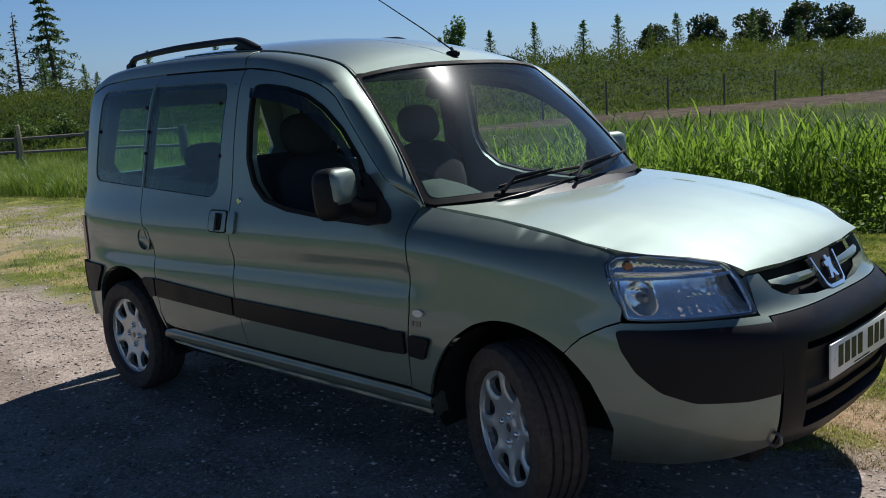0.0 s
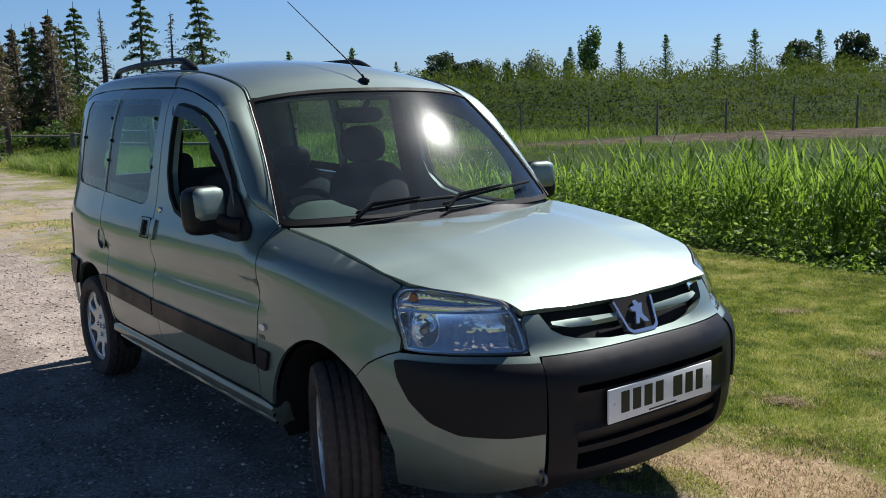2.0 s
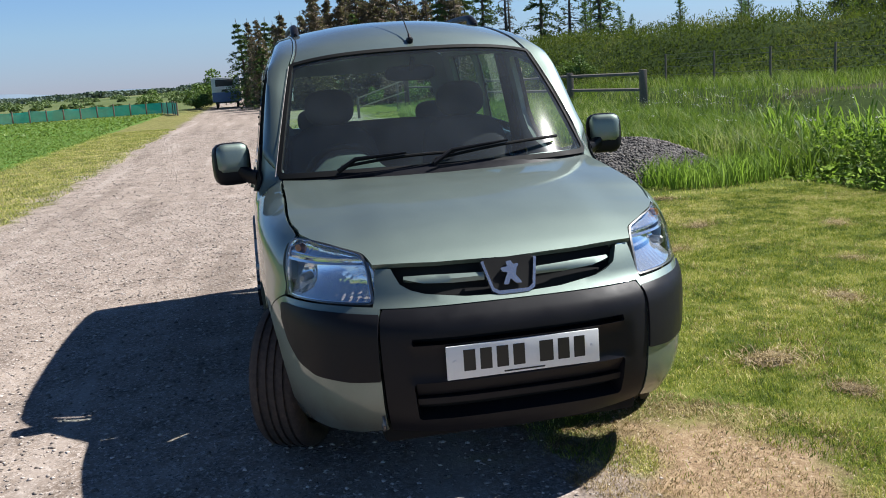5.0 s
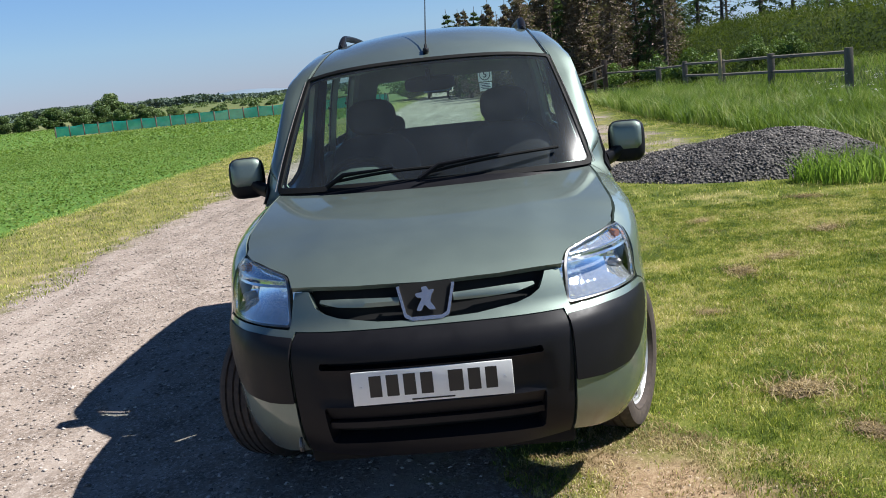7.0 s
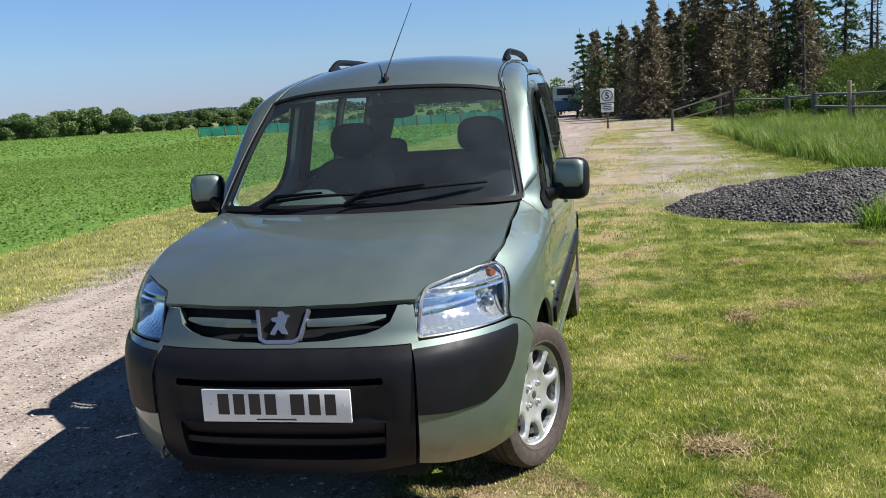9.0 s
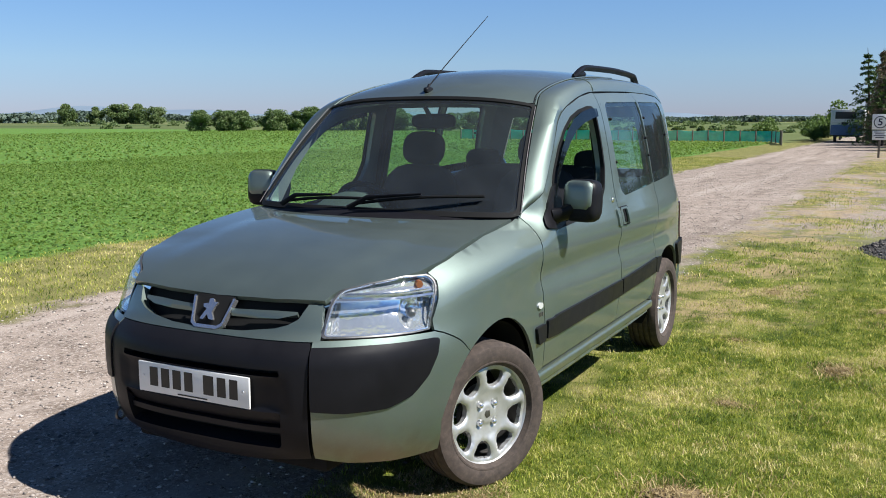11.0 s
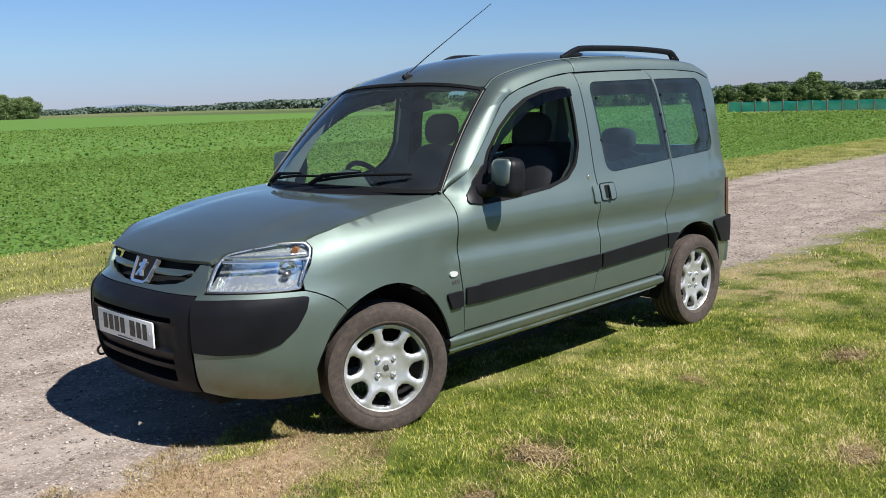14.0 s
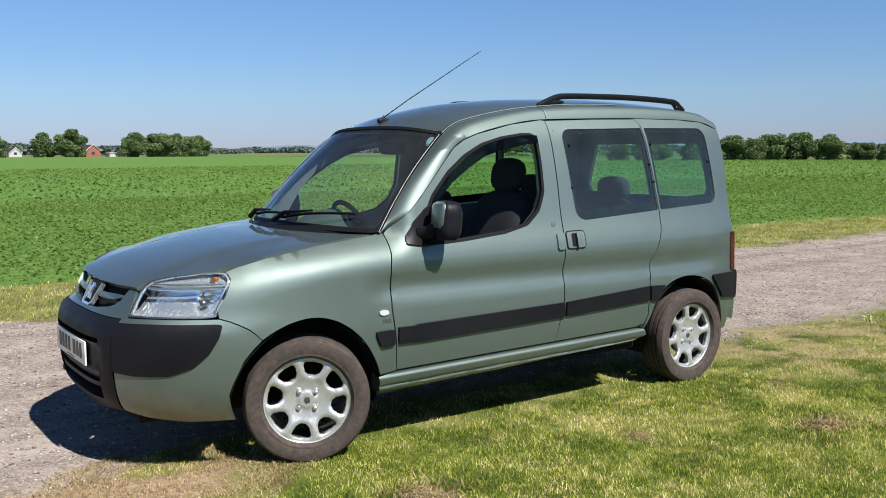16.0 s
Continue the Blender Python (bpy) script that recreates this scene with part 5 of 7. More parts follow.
def blades(name, xyz, height, width, mat, bend=0.5, seed=0, lean=0.25):
    """Bent grass blades rooted at xyz, each of three triangles."""
    r = np.random.RandomState(seed)
    n = len(xyz)
    a, b = r.uniform(0, 2 * np.pi, n), r.uniform(0, 2 * np.pi, n)
    h, w = height * r.uniform(0.55, 1.25, n), width * r.uniform(0.7, 1.3, n)
    side_ = np.stack([np.cos(a), np.sin(a), np.zeros(n)], -1) * (w / 2)[:, None]
    out = np.stack([np.cos(b), np.sin(b), np.zeros(n)], -1)
    l0, l1 = lean * r.uniform(0, 1, n), bend * r.uniform(0.2, 1, n)
    up = np.array([0, 0, 1.0])
    base = xyz - up * 0.01
    mid = xyz + up * (h * 0.55)[:, None] + out * (h * l0)[:, None]
    tip = xyz + up * (h * (1 - 0.35 * l1))[:, None] + out * (h * (l0 + l1))[:, None]
    v = np.stack([base - side_, base + side_, mid - side_ * 0.8, mid + side_ * 0.8, tip], 1).reshape(-1, 3)
    i = np.arange(n)[:, None] * 5
    t = np.concatenate([i + [0, 1, 3], i + [0, 3, 2], i + [2, 3, 4]], 1).reshape(-1, 3)
    return triangles(name, v, t, mat)


def leaves(xyz, size, seed=0, flat=0.4, long=1.6, lie=1.0):
    """Folded leaf quads at xyz; returns vertices and triangles."""
    r = np.random.RandomState(seed)
    n = len(xyz)
    d = r.normal(size=(n, 3))
    d[:, 2] *= flat
    d /= np.linalg.norm(d, axis=1)[:, None]
    e = np.cross(d, r.normal(size=(n, 3)))
    e[:, 2] *= lie
    e /= np.linalg.norm(e, axis=1)[:, None] + 1e-9
    f = np.cross(d, e)
    s = (size * r.uniform(0.6, 1.3, n))[:, None]
    v = np.stack([xyz - d * s * long / 2, xyz + e * s / 2 + f * s * 0.12, xyz + d * s * long / 2, xyz - e * s / 2 + f * s * 0.12], 1).reshape(-1, 3)
    i = np.arange(n)[:, None] * 4
    t = np.concatenate([i + [0, 1, 2], i + [0, 2, 3]], 1).reshape(-1, 3)
    return v, t


def scatter(n, x0, x1, y0, y1, seed):
    r = np.random.RandomState(seed)
    return r.uniform(x0, x1, n), r.uniform(y0, y1, n), r


def stuff(name, me, label, category):
    return tagged(new(name, me), label, category, kind="stuff")


LAWN = foliage("lawn blade", [(0.08, (0.035, 0.075, 0.007)), (0.28, (0.13, 0.20, 0.011)), (0.49, (0.33, 0.37, 0.036)), (0.71, (0.60, 0.56, 0.13)), (0.95, (0.84, 0.70, 0.36))], 0.25, scale=1.5, own=0.55, clump=0.45)
STRAW = foliage("dry straw", [(0.2, (0.17, 0.11, 0.05)), (0.5, (0.40, 0.29, 0.13)), (0.8, (0.60, 0.48, 0.25))], 0.15, scale=3)
CROP = foliage("crop leaf", [(0.15, (0.092, 0.158, 0.028)), (0.5, (0.142, 0.222, 0.042)), (0.85, (0.22, 0.305, 0.075))], 0.4, scale=0.25)
REED = foliage("reed leaf", [(0.2, (0.052, 0.12, 0.017)), (0.5, (0.115, 0.225, 0.030)), (0.8, (0.225, 0.335, 0.075))], 0.62, scale=0.8, own=0.4)
MEADOW = foliage("meadow blade", [(0.15, (0.06, 0.12, 0.015)), (0.45, (0.13, 0.22, 0.03)), (0.7, (0.24, 0.32, 0.07)), (0.9, (0.42, 0.42, 0.18))], 0.4, scale=1.1, own=0.35)
WEED = foliage("weed leaf", [(0.2, (0.07, 0.14, 0.022)), (0.5, (0.15, 0.25, 0.04)), (0.8, (0.30, 0.42, 0.11))], 0.65, scale=0.6)
BRUSH = foliage("bank scrub leaf", [(0.2, (0.026, 0.044, 0.009)), (0.45, (0.05, 0.078, 0.014)), (0.65, (0.085, 0.118, 0.024)), (0.85, (0.15, 0.155, 0.045))], 0.3, 0.9, scale=0.25, own=0.3)
PINE = foliage("green needle spray", [(0.2, (0.035, 0.065, 0.022)), (0.5, (0.07, 0.12, 0.035)), (0.8, (0.13, 0.20, 0.06))], 0.15, scale=0.8)
CYPRESS = foliage("dark evergreen spray", [(0.2, (0.018, 0.034, 0.018)), (0.5, (0.036, 0.062, 0.030)), (0.8, (0.07, 0.105, 0.045))], 0.1, scale=0.6)
RUST = foliage("dead brown needle spray", [(0.15, (0.075, 0.05, 0.036)), (0.5, (0.175, 0.12, 0.088)), (0.8, (0.29, 0.22, 0.165)), (0.95, (0.10, 0.13, 0.05))], 0.2, scale=0.5)
FRESH = foliage("young needle spray", [(0.2, (0.06, 0.12, 0.025)), (0.5, (0.11, 0.20, 0.04)), (0.8, (0.19, 0.29, 0.07))], 0.2, scale=0.8)
OAK = foliage("hedge tree leaf", [(0.2, (0.05, 0.10, 0.022)), (0.5, (0.10, 0.17, 0.035)), (0.8, (0.17, 0.25, 0.06))], 0.2, scale=0.15)
HEDGE = foliage("field tree leaf", [(0.2, (0.075, 0.125, 0.04)), (0.5, (0.125, 0.18, 0.062)), (0.8, (0.20, 0.255, 0.10))], 0.2, scale=0.11)
SILVER = foliage("silver willow leaf", [(0.2, (0.12, 0.15, 0.10)), (0.5, (0.25, 0.28, 0.21)), (0.8, (0.42, 0.44, 0.36))], 0.2, scale=0.5)
FLOWER = paint("white umbel", (0.62, 0.62, 0.52), 0.8, 0, 80, 0.1)
BARK = paint("grey brown bark", (0.10, 0.08, 0.065), 0.9, 0, 25, 0.35, 0.4)
TIMBER = paint("weathered fence timber", (0.15, 0.13, 0.105), 0.85, 0, 30, 0.3, 0.3)


def lawn():
    xs, ys, out = [], [], []
    # close mown grass beside the van
    x, y, r = scatter(430000, -5.2, 2.6, -0.2, 5.2, 11)
    wob = 0.35 * ripple(x, y, 1.3, 21) + 0.3 * ripple(x, y, 0.5, 22)
    edge = 0.12 + 0.65 * smooth(0.2, 1.6, x) + wob * 0.6
    bare = (x - 0.95) ** 2 * 0.8 + (y - 0.75) ** 2 * 3.2 < (0.62 + 0.4 * ripple(x, y, 0.6, 23)) ** 2
    keep = (y > edge) & ~(bare & (r.uniform(size=len(x)) < 0.93))
    keep &= ~((x < -6.2) & (y < 3.6) & (ripple(x, y, 2.2, 24) > 0.05 + 0.1 * r.normal(size=len(x))))
    # thin on the worn strip behind the van
    keep &= ~((x < -3.1) & (np.abs(y + wob - 0.85) < 0.75) & (r.uniform(size=len(x)) < 0.62))
    # sparse under and close round the van
    keep &= ~((np.abs(y) < 0.75) & (x < 0.5) & (r.uniform(size=len(x)) < 0.7))
    x, y = x[keep], y[keep]
    z = ground_height(x, y)
    stuff("lawn_grass", blades("lawn_grass", np.stack([x, y, z], -1), 0.021 * (1 + 0.55 * ripple(x, y, 0.22, 29)), 0.0030, LAWN, 0.9, 12, 0.7), "short mown green and yellow grass beside the track", "grass")
    # dry clippings raked up in patches
    x, y, r = scatter(46000, -5.0, 1.8, 0.9, 5.0, 111)
    patch = 0.6 * ripple(x, y, 0.75, 112) + 0.6 * ripple(x, y, 0.28, 113)
    keep = patch > 0.24 + 0.12 * r.normal(size=len(x))
    x, y = x[keep], y[keep]
    stuff("dry_clippings", blades("dry_clippings", np.stack([x, y, ground_height(x, y) + 0.008], -1), 0.016, 0.0030, STRAW, 1.5, 114, 1.5), "dry pale grass clippings scattered over the lawn", "grass")
    # dry thatch over the scuffed earth by the front wheel
    x, y, r = scatter(64000, -0.4, 2.4, -0.2, 1.7, 17)
    d = np.sqrt((x - 0.95) ** 2 * 0.8 + (y - 0.75) ** 2 * 3.2) + 0.25 * ripple(x, y, 0.6, 23)
    keep = (d < 0.95) & (r.uniform(size=len(x)) < 0.55 + 0.45 * smooth(0.25, 0.6, d)) & (ripple(x, y, 0.35, 27) > -0.25)
    x, y = x[keep], y[keep]
    stuff("dry_thatch", blades("dry_thatch", np.stack([x, y, ground_height(x, y)], -1), 0.018 * (1 + 0.5 * ripple(x, y, 0.3, 28)), 0.0028, STRAW, 1.4, 18, 1.5), "dry straw-coloured thatch over scuffed earth", "grass")
    # the strip by the field and the rough edges further back
    x, y, r = scatter(70000, -34, 4, -6.5, -3.6, 13)
    keep = (y < -3.85 + 0.3 * ripple(x, y, 1.5, 25)) & (r.uniform(size=len(x)) < 0.9)
    x2, y2, r2 = scatter(90000, -34, -5.2, -0.3, 5.6, 14)
    keep2 = ((ripple(x2, y2, 2.2, 24) < -0.16 + 0.14 * r2.normal(size=len(x2))) | (x2 > -6.5) | (y2 > 4.0)) & (y2 > 0.3 + 0.3 * ripple(x2, y2, 1.7, 26)) 
    x, y = np.concatenate([x[keep], x2[keep2]]), np.concatenate([y[keep], y2[keep2]])
    stuff("verge_grass", blades("verge_grass", np.stack([x, y, ground_height(x, y)], -1), 0.036, 0.0065, LAWN, 0.9, 15, 0.6), "yellowing mown grass along the field edge", "grass")


def clods():
    """Scuffed lumps of dry grass and earth on the lawn."""
    r = np.random.RandomState(31)
    bm = bmesh.new()
    bmesh.ops.create_icosphere(bm, subdivisions=4, radius=1)
    for v in bm.verts:
        c = v.co.copy()
        k = 1 + 0.45 * float(ripple(c.x * 2 + c.z, c.y * 2 + 3 * c.z, 0.9, 35)) + 0.35 * float(ripple(c.x * 2 - c.z, c.y * 2 + c.z, 0.35, 36))
        v.co = Vector((c.x * 0.085 * k, c.y * 0.055 * k, max(-0.01, c.z * 0.016 * k)))
    soil = paint("dry crumbled earth", (0.17, 0.125, 0.07), 0.95, 0, 60, 0.35, 0.4)
    first = thing("grass_clod", "lump of dry grass and earth on the lawn", "clod", "clods on the lawn")
    part("earth", bm, soil, first)
    n = 900
    a, d = r.uniform(0, 6.28, n), np.abs(r.normal(0, 0.075, n))
    p = np.stack([d * np.cos(a) * 1.5, d * np.sin(a), 0.012 * np.ones(n)], -1)
    tagged(part("straw", blades("straw", p, 0.017, 0.0028, STRAW, 1.6, 32, 1.6), [], first), kind="stuff")
    spots = [(-2.43, 1.91, 1.3), (-.14, 1.52, 1.5), (-1.0, 2.5, 1.2), (-2.75, 2.25, 1.1), (.35, 1.62, 1.0), (-3.6, 2.9, 1.2), (-1.9, 3.2, .9), (-4.4, 2.1, 1.0), (-.75, 3.4, .9), (-3.1, 3.9, 1.1), (-5.2, 3.3, 1.2), (.9, 2.3, .8), (-1.5, 1.45, .7), (-4.9, 1.2, .8), (-3.0, 1.2, .7), (.2, 2.75, .9)]
    for i, (x, y, s) in enumerate(spots):
        m = Matrix.Translation((x, y, float(ground_height(x, y)))) @ Matrix.Rotation(i * 1.7, 4, "Z") @ Matrix.Diagonal((s, s, s * .8, 1))
        if i == 0:
            first.matrix_basis = m
        else:
            c = copy_thing(first, Matrix())
            c.matrix_basis = m


def gravel():
    """Loose stones on the track."""
    r = np.random.RandomState(41)
    x, y = np.concatenate([r.uniform(-9, 2.6, 30000), r.uniform(-30, -9, 9000)]), np.concatenate([r.uniform(-4.1, 0.5, 30000), r.uniform(-4.2, 0.8, 9000)])
    keep = y < 0.15 + 0.65 * smooth(0.2, 1.6, x) + 0.3 * r.normal(size=len(x))
    x, y = x[keep], y[keep]
    n = len(x)
    s = 0.0045 + 0.012 * r.uniform(size=n) ** 3.5 + np.where(x < -9, 0.005, 0)
    base = np.array([(1, 0, 0), (-1, 0, 0), (0, 1, 0), (0, -1, 0), (0, 0, 1), (0, 0, -0.4)], float)
    faces = np.array([(0, 2, 4), (2, 1, 4), (1, 3, 4), (3, 0, 4), (2, 0, 5), (1, 2, 5), (3, 1, 5), (0, 3, 5)])
    a = r.uniform(0, 6.28, n)
    v = base[None] * (s[:, None, None] * r.uniform(0.6, 1.3, (n, 6, 1))) * np.array([1, 1, 0.5])
    c, q = np.cos(a)[:, None], np.sin(a)[:, None]
    v = np.stack([v[..., 0] * c - v[..., 1] * q, v[..., 0] * q + v[..., 1] * c, v[..., 2]], -1)
    v += np.stack([x, y, ground_height(x, y) + s * 0.15], -1)[:, None, :]
    t = (np.arange(n)[:, None, None] * 6 + faces[None]).reshape(-1, 3)
    g = Graph("loose stone")
    g.bsdf(Base_Color=g.ramp(g.island(), (0.0, (0.11, 0.094, 0.083)), (0.5, (0.31, 0.265, 0.225)), (0.9, (0.62, 0.55, 0.49))), Roughness=0.9)
    stuff("loose_gravel", triangles("loose_gravel", v.reshape(-1, 3), t, g.mat), "loose grey and buff stones on the track", "gravel")


def crumbs():
    """Crumbled earth and small stones on the scuffed patch by the front wheel."""
    r = np.random.RandomState(45)
    x, y = r.uniform(-0.3, 2.3, 12000), r.uniform(-0.1, 1.6, 12000)
    d = np.sqrt((x - 0.95) ** 2 * 0.8 + (y - 0.75) ** 2 * 3.2) + 0.25 * ripple(x, y, 0.6, 23)
    keep = (d < 0.85 + 0.1 * r.normal(size=len(x))) & (ripple(x, y, 0.4, 46) > -0.2)
    x, y = x[keep], y[keep]
    n = len(x)
    s = 0.0022 + 0.007 * r.uniform(size=n) ** 4
    base = np.array([(1, 0, 0), (-0.5, 0.87, 0), (-0.5, -0.87, 0), (0, 0, 0.8)], float)
    v = base[None] * (s[:, None, None] * r.uniform(0.6, 1.4, (n, 4, 1)))
    v += np.stack([x, y, ground_height(x, y)], -1)[:, None, :]
    t = (np.arange(n)[:, None, None] * 4 + np.array([(0, 1, 3), (1, 2, 3), (2, 0, 3)])[None]).reshape(-1, 3)
    g = Graph("crumbled earth")
    g.bsdf(Base_Color=g.ramp(g.island(), (0.0, (0.09, 0.055, 0.032)), (0.5, (0.30, 0.21, 0.13)), (0.95, (0.58, 0.47, 0.34))), Roughness=0.95)
    stuff("earth_crumbs", triangles("earth_crumbs", v.reshape(-1, 3), t, g.mat), "crumbs of dry brown earth by the front wheel", "earth")


def heap_height(x, y):
    u = (x + 7.75) * 0.93 + (y - 3.45) * -0.36
    w = (x + 7.75) * 0.36 + (y - 3.45) * 0.93
    k = np.clip(1 - (np.abs(u) / 1.25) ** 2.0 - (np.abs(w) / 1.95) ** 2.0, 0, 1)
    return (0.50 + 0.10 * np.clip(w / 1.5, -1, 1)) * k ** 0.95 + (0.07 * ripple(x, y, 0.7, 51) + 0.03 * ripple(x, y, 0.26, 54)) * np.minimum(k * 4, 1)


def heap():
    g = Graph("dark stone chippings")
    p = g.pos()
    c = g.axis(g.cells(p, 44, out="Color"), 0)
    d = g.axis(g.cells(p, 95, out="Color"), 1)
    col = g.ramp(g.math("ADD", g.math("MULTIPLY", c, 0.6), g.math("MULTIPLY", d, 0.4)), (0.15, (0.026, 0.024, 0.023)), (0.55, (0.068, 0.062, 0.058)), (0.9, (0.16, 0.145, 0.13)))
    g.bsdf(Base_Color=col, Roughness=0.85)
    g.bump(g.cells(p, 26), 0.9, 0.03)
    th = thing("gravel_heap", "low heap of dark grey stone chippings on grass", "heap")
    xs, ys = np.arange(-9.9, -5.6, 0.06), np.arange(1.2, 5.8, 0.06)
    ob = sheet("heap_body", xs, ys, lambda x, y: ground_height(x, y) - 0.06 + heap_height(x, y) + 0.012 * ripple(x, y, 0.12, 52), g.mat)
    ob.parent = th
    r = np.random.RandomState(53)
    n = 15000
    x, y = r.uniform(-9.6, -5.8, n), r.uniform(1.3, 5.6, n)
    keep = heap_height(x, y) > 0.02 + 0.05 * r.uniform(size=n)
    x, y = x[keep], y[keep]
    n = len(x)
    s = r.uniform(0.008, 0.022, n)
    base = np.array([(1, 0, 0), (-1, 0, 0), (0, 1, 0), (0, -1, 0), (0, 0, 1), (0, 0, -1)], float)
    faces = np.array([(0, 2, 4), (2, 1, 4), (1, 3, 4), (3, 0, 4), (2, 0, 5), (1, 2, 5), (3, 1, 5), (0, 3, 5)])
    v = base[None] * (s[:, None, None] * r.uniform(0.5, 1.4, (n, 6, 1)))
    rot = np.linalg.qr(r.normal(size=(n, 3, 3)))[0]
    v = np.einsum("nij,nkj->nki", rot, v) + np.stack([x, y, ground_height(x, y) - 0.06 + heap_height(x, y)], -1)[:, None]
    t = (np.arange(n)[:, None, None] * 6 + faces[None]).reshape(-1, 3)
    g2 = Graph("stone chip")
    g2.bsdf(Base_Color=g2.ramp(g2.island(), (0.0, (0.016, 0.014, 0.013)), (0.55, (0.072, 0.064, 0.057)), (0.95, (0.27, 0.24, 0.21))), Roughness=0.8)
    ob = tagged(new("stone_cover", triangles("stone_cover", v.reshape(-1, 3), t, g2.mat)), kind="stuff")
    ob.parent = th


def crop():
    x, y, r = scatter(175000, -34, 12, -24, -6.25, 61)
    keep = y < -6.35 + 0.12 * ripple(x, y, 1.1, 62)
    x, y = x[keep], y[keep]
    z = ground_height(x, y) + r.uniform(0.02, 0.16, len(x)) * (0.75 + 0.25 * ripple(x, y, 2.0, 63))
    v, t = leaves(np.stack([x, y, z], -1), 0.043, 64, 0.3, 1.3, 0.3)
    x2, y2, r = scatter(84000, -100, 45, -78, -24, 65)
    keep = (x2 > -58) | (y2 < -29)
    x2, y2 = x2[keep], y2[keep]
    z2 = ground_height(x2, y2) + r.uniform(0.02, 0.14, len(x2))
    v2, t2 = leaves(np.stack([x2, y2, z2], -1), 0.10, 66, 0.25, 1.3, 0.3)
    x3, y3, r = scatter(16000, -57.5, -34, -24, -6.3, 67)
    v3, t3 = leaves(np.stack([x3, y3, ground_height(x3, y3) + r.uniform(0.02, 0.14, len(x3))], -1), 0.09, 68, 0.3, 1.3, 0.3)
    t2 = t2 + len(v)
    t3 = t3 + len(v) + len(v2)
    stuff("crop", triangles("crop", np.concatenate([v, v2, v3]), np.concatenate([t, t2, t3]), CROP), "low dense green leafy crop in the field", "crop")


def reeds():
    r = np.random.RandomState(71)
    n = 6900
    x, y = r.uniform(-8.2, 16, n), 5.95 + 3.2 * r.uniform(size=n) ** 1.2
    keep = (x > -5.5 + 1.5 * r.normal(size=n)) | (r.uniform(size=n) < 0.35)
    x, y = x[keep], y[keep]
    n = len(x)
    h = (1.08 + 0.18 * ripple(x, y, 1.6, 72)) * r.uniform(0.7, 1.12, n) * np.where(x < -5, 0.75, 1)
    g = ground_height(x, y)
    vs, ts, base = [], [], 0
    # stems with arching leaves
    k = 6
    for j in range(k):
        a = r.uniform(0, 6.28, n)
        z0 = g + h * (0.12 + 0.72 * j / k) * r.uniform(0.85, 1.1, n)
        L = h * r.uniform(0.28, 0.52, n)
        w = r.uniform(0.006, 0.014, n)
        out = np.stack([np.cos(a), np.sin(a), 0 * a], -1)
        sd = np.stack([-np.sin(a), np.cos(a), 0 * a], -1)
        lift = r.uniform(0.75, 1.15, n)
        p0 = np.stack([x, y, z0], -1)
        pts = [p0]
        for f, drop in ((0.35, 0.0), (0.7, 0.12), (1.0, 0.35)):
            pts.append(p0 + out * (L * f * 0.48)[:, None] + np.array([0, 0, 1.0]) * (L * (f * lift - drop * 0.9))[:, None])
        rows = []
        for q, f in zip(pts, (0.6, 1.0, 0.75)):
            rows += [q - sd * (w * f)[:, None], q + sd * (w * f)[:, None]]
        rows.append(pts[3])
        vs.append(np.stack(rows, 1).reshape(-1, 3))
        i = np.arange(n)[:, None] * 7 + base
        ts.append(np.concatenate([i + [0, 1, 3], i + [0, 3, 2], i + [2, 3, 5], i + [2, 5, 4], i + [4, 5, 6]], 1).reshape(-1, 3))
        base += n * 7
    stem = [np.stack([x - 0.004, y, g], -1), np.stack([x + 0.004, y, g], -1), np.stack([x, y, g + h], -1)]
    vs.append(np.stack(stem, 1).reshape(-1, 3))
    ts.append((np.arange(n)[:, None] * 3 + base + [0, 1, 2]).reshape(-1, 3))
    stuff("reed_bed", triangles("reed_bed", np.concatenate(vs), np.concatenate(ts), REED), "tall bright green reeds along a ditch", "reeds")
    # tall grass from the heap back to the gate
    x, y, r = scatter(42000, -29, -5.5, 4.2, 8.5, 73)
    front = 4.75 + 0.3 * ripple(x, y, 2.5, 74) + smooth(-14, -20, x) * -0.6 + smooth(-9.5, -6, x) * 0.5
    keep = y > front
    x, y = x[keep], y[keep]
    stuff("tall_grass", blades("tall_grass", np.stack([x, y, ground_height(x, y)], -1), 0.62 * (0.75 + 0.45 * ripple(x, y, 1.4, 83)), 0.014, MEADOW, 0.7, 75, 0.4), "tall uncut green grass by the gate", "grass")
    x, y, r = scatter(26000, -6.5, 14, 4.9, 6.5, 76)
    keep = y > 5.22 + 0.25 * ripple(x, y, 1.2, 77)
    x, y = x[keep], y[keep]
    z = ground_height(x, y) + r.uniform(0.02, 0.62, len(x)) * smooth(4.9, 6.3, y)
    v, t = leaves(np.stack([x, y, z], -1), 0.042, 78, 0.5, 1.7, 0.6)
    stuff("ditch_weeds", triangles("ditch_weeds", v, t, WEED), "dark green leafy weeds at the foot of the reeds", "weeds")
    # white umbels among the weeds
    r = np.random.RandomState(79)
    pts = []
    for _ in range(170):
        cx, cy = r.uniform(-12, 10), r.uniform(5.2, 8.2)
        cz = float(ground_height(cx, cy)) + r.uniform(0.45, 0.95)
        pts.append(np.array([cx, cy, cz]) + r.normal(0, 1, (16, 3)) * [0.045, 0.045, 0.012])
    v, t = leaves(np.concatenate(pts), 0.016, 80, 0.2, 1.0)
    stuff("umbel_flowers", triangles("umbel_flowers", v, t, FLOWER), "small white umbel flowers among the reeds", "flowers")
    # a tuft on the near side of the heap
    x, y, r = scatter(2600, -7.1, -5.6, 3.2, 5.3, 81)
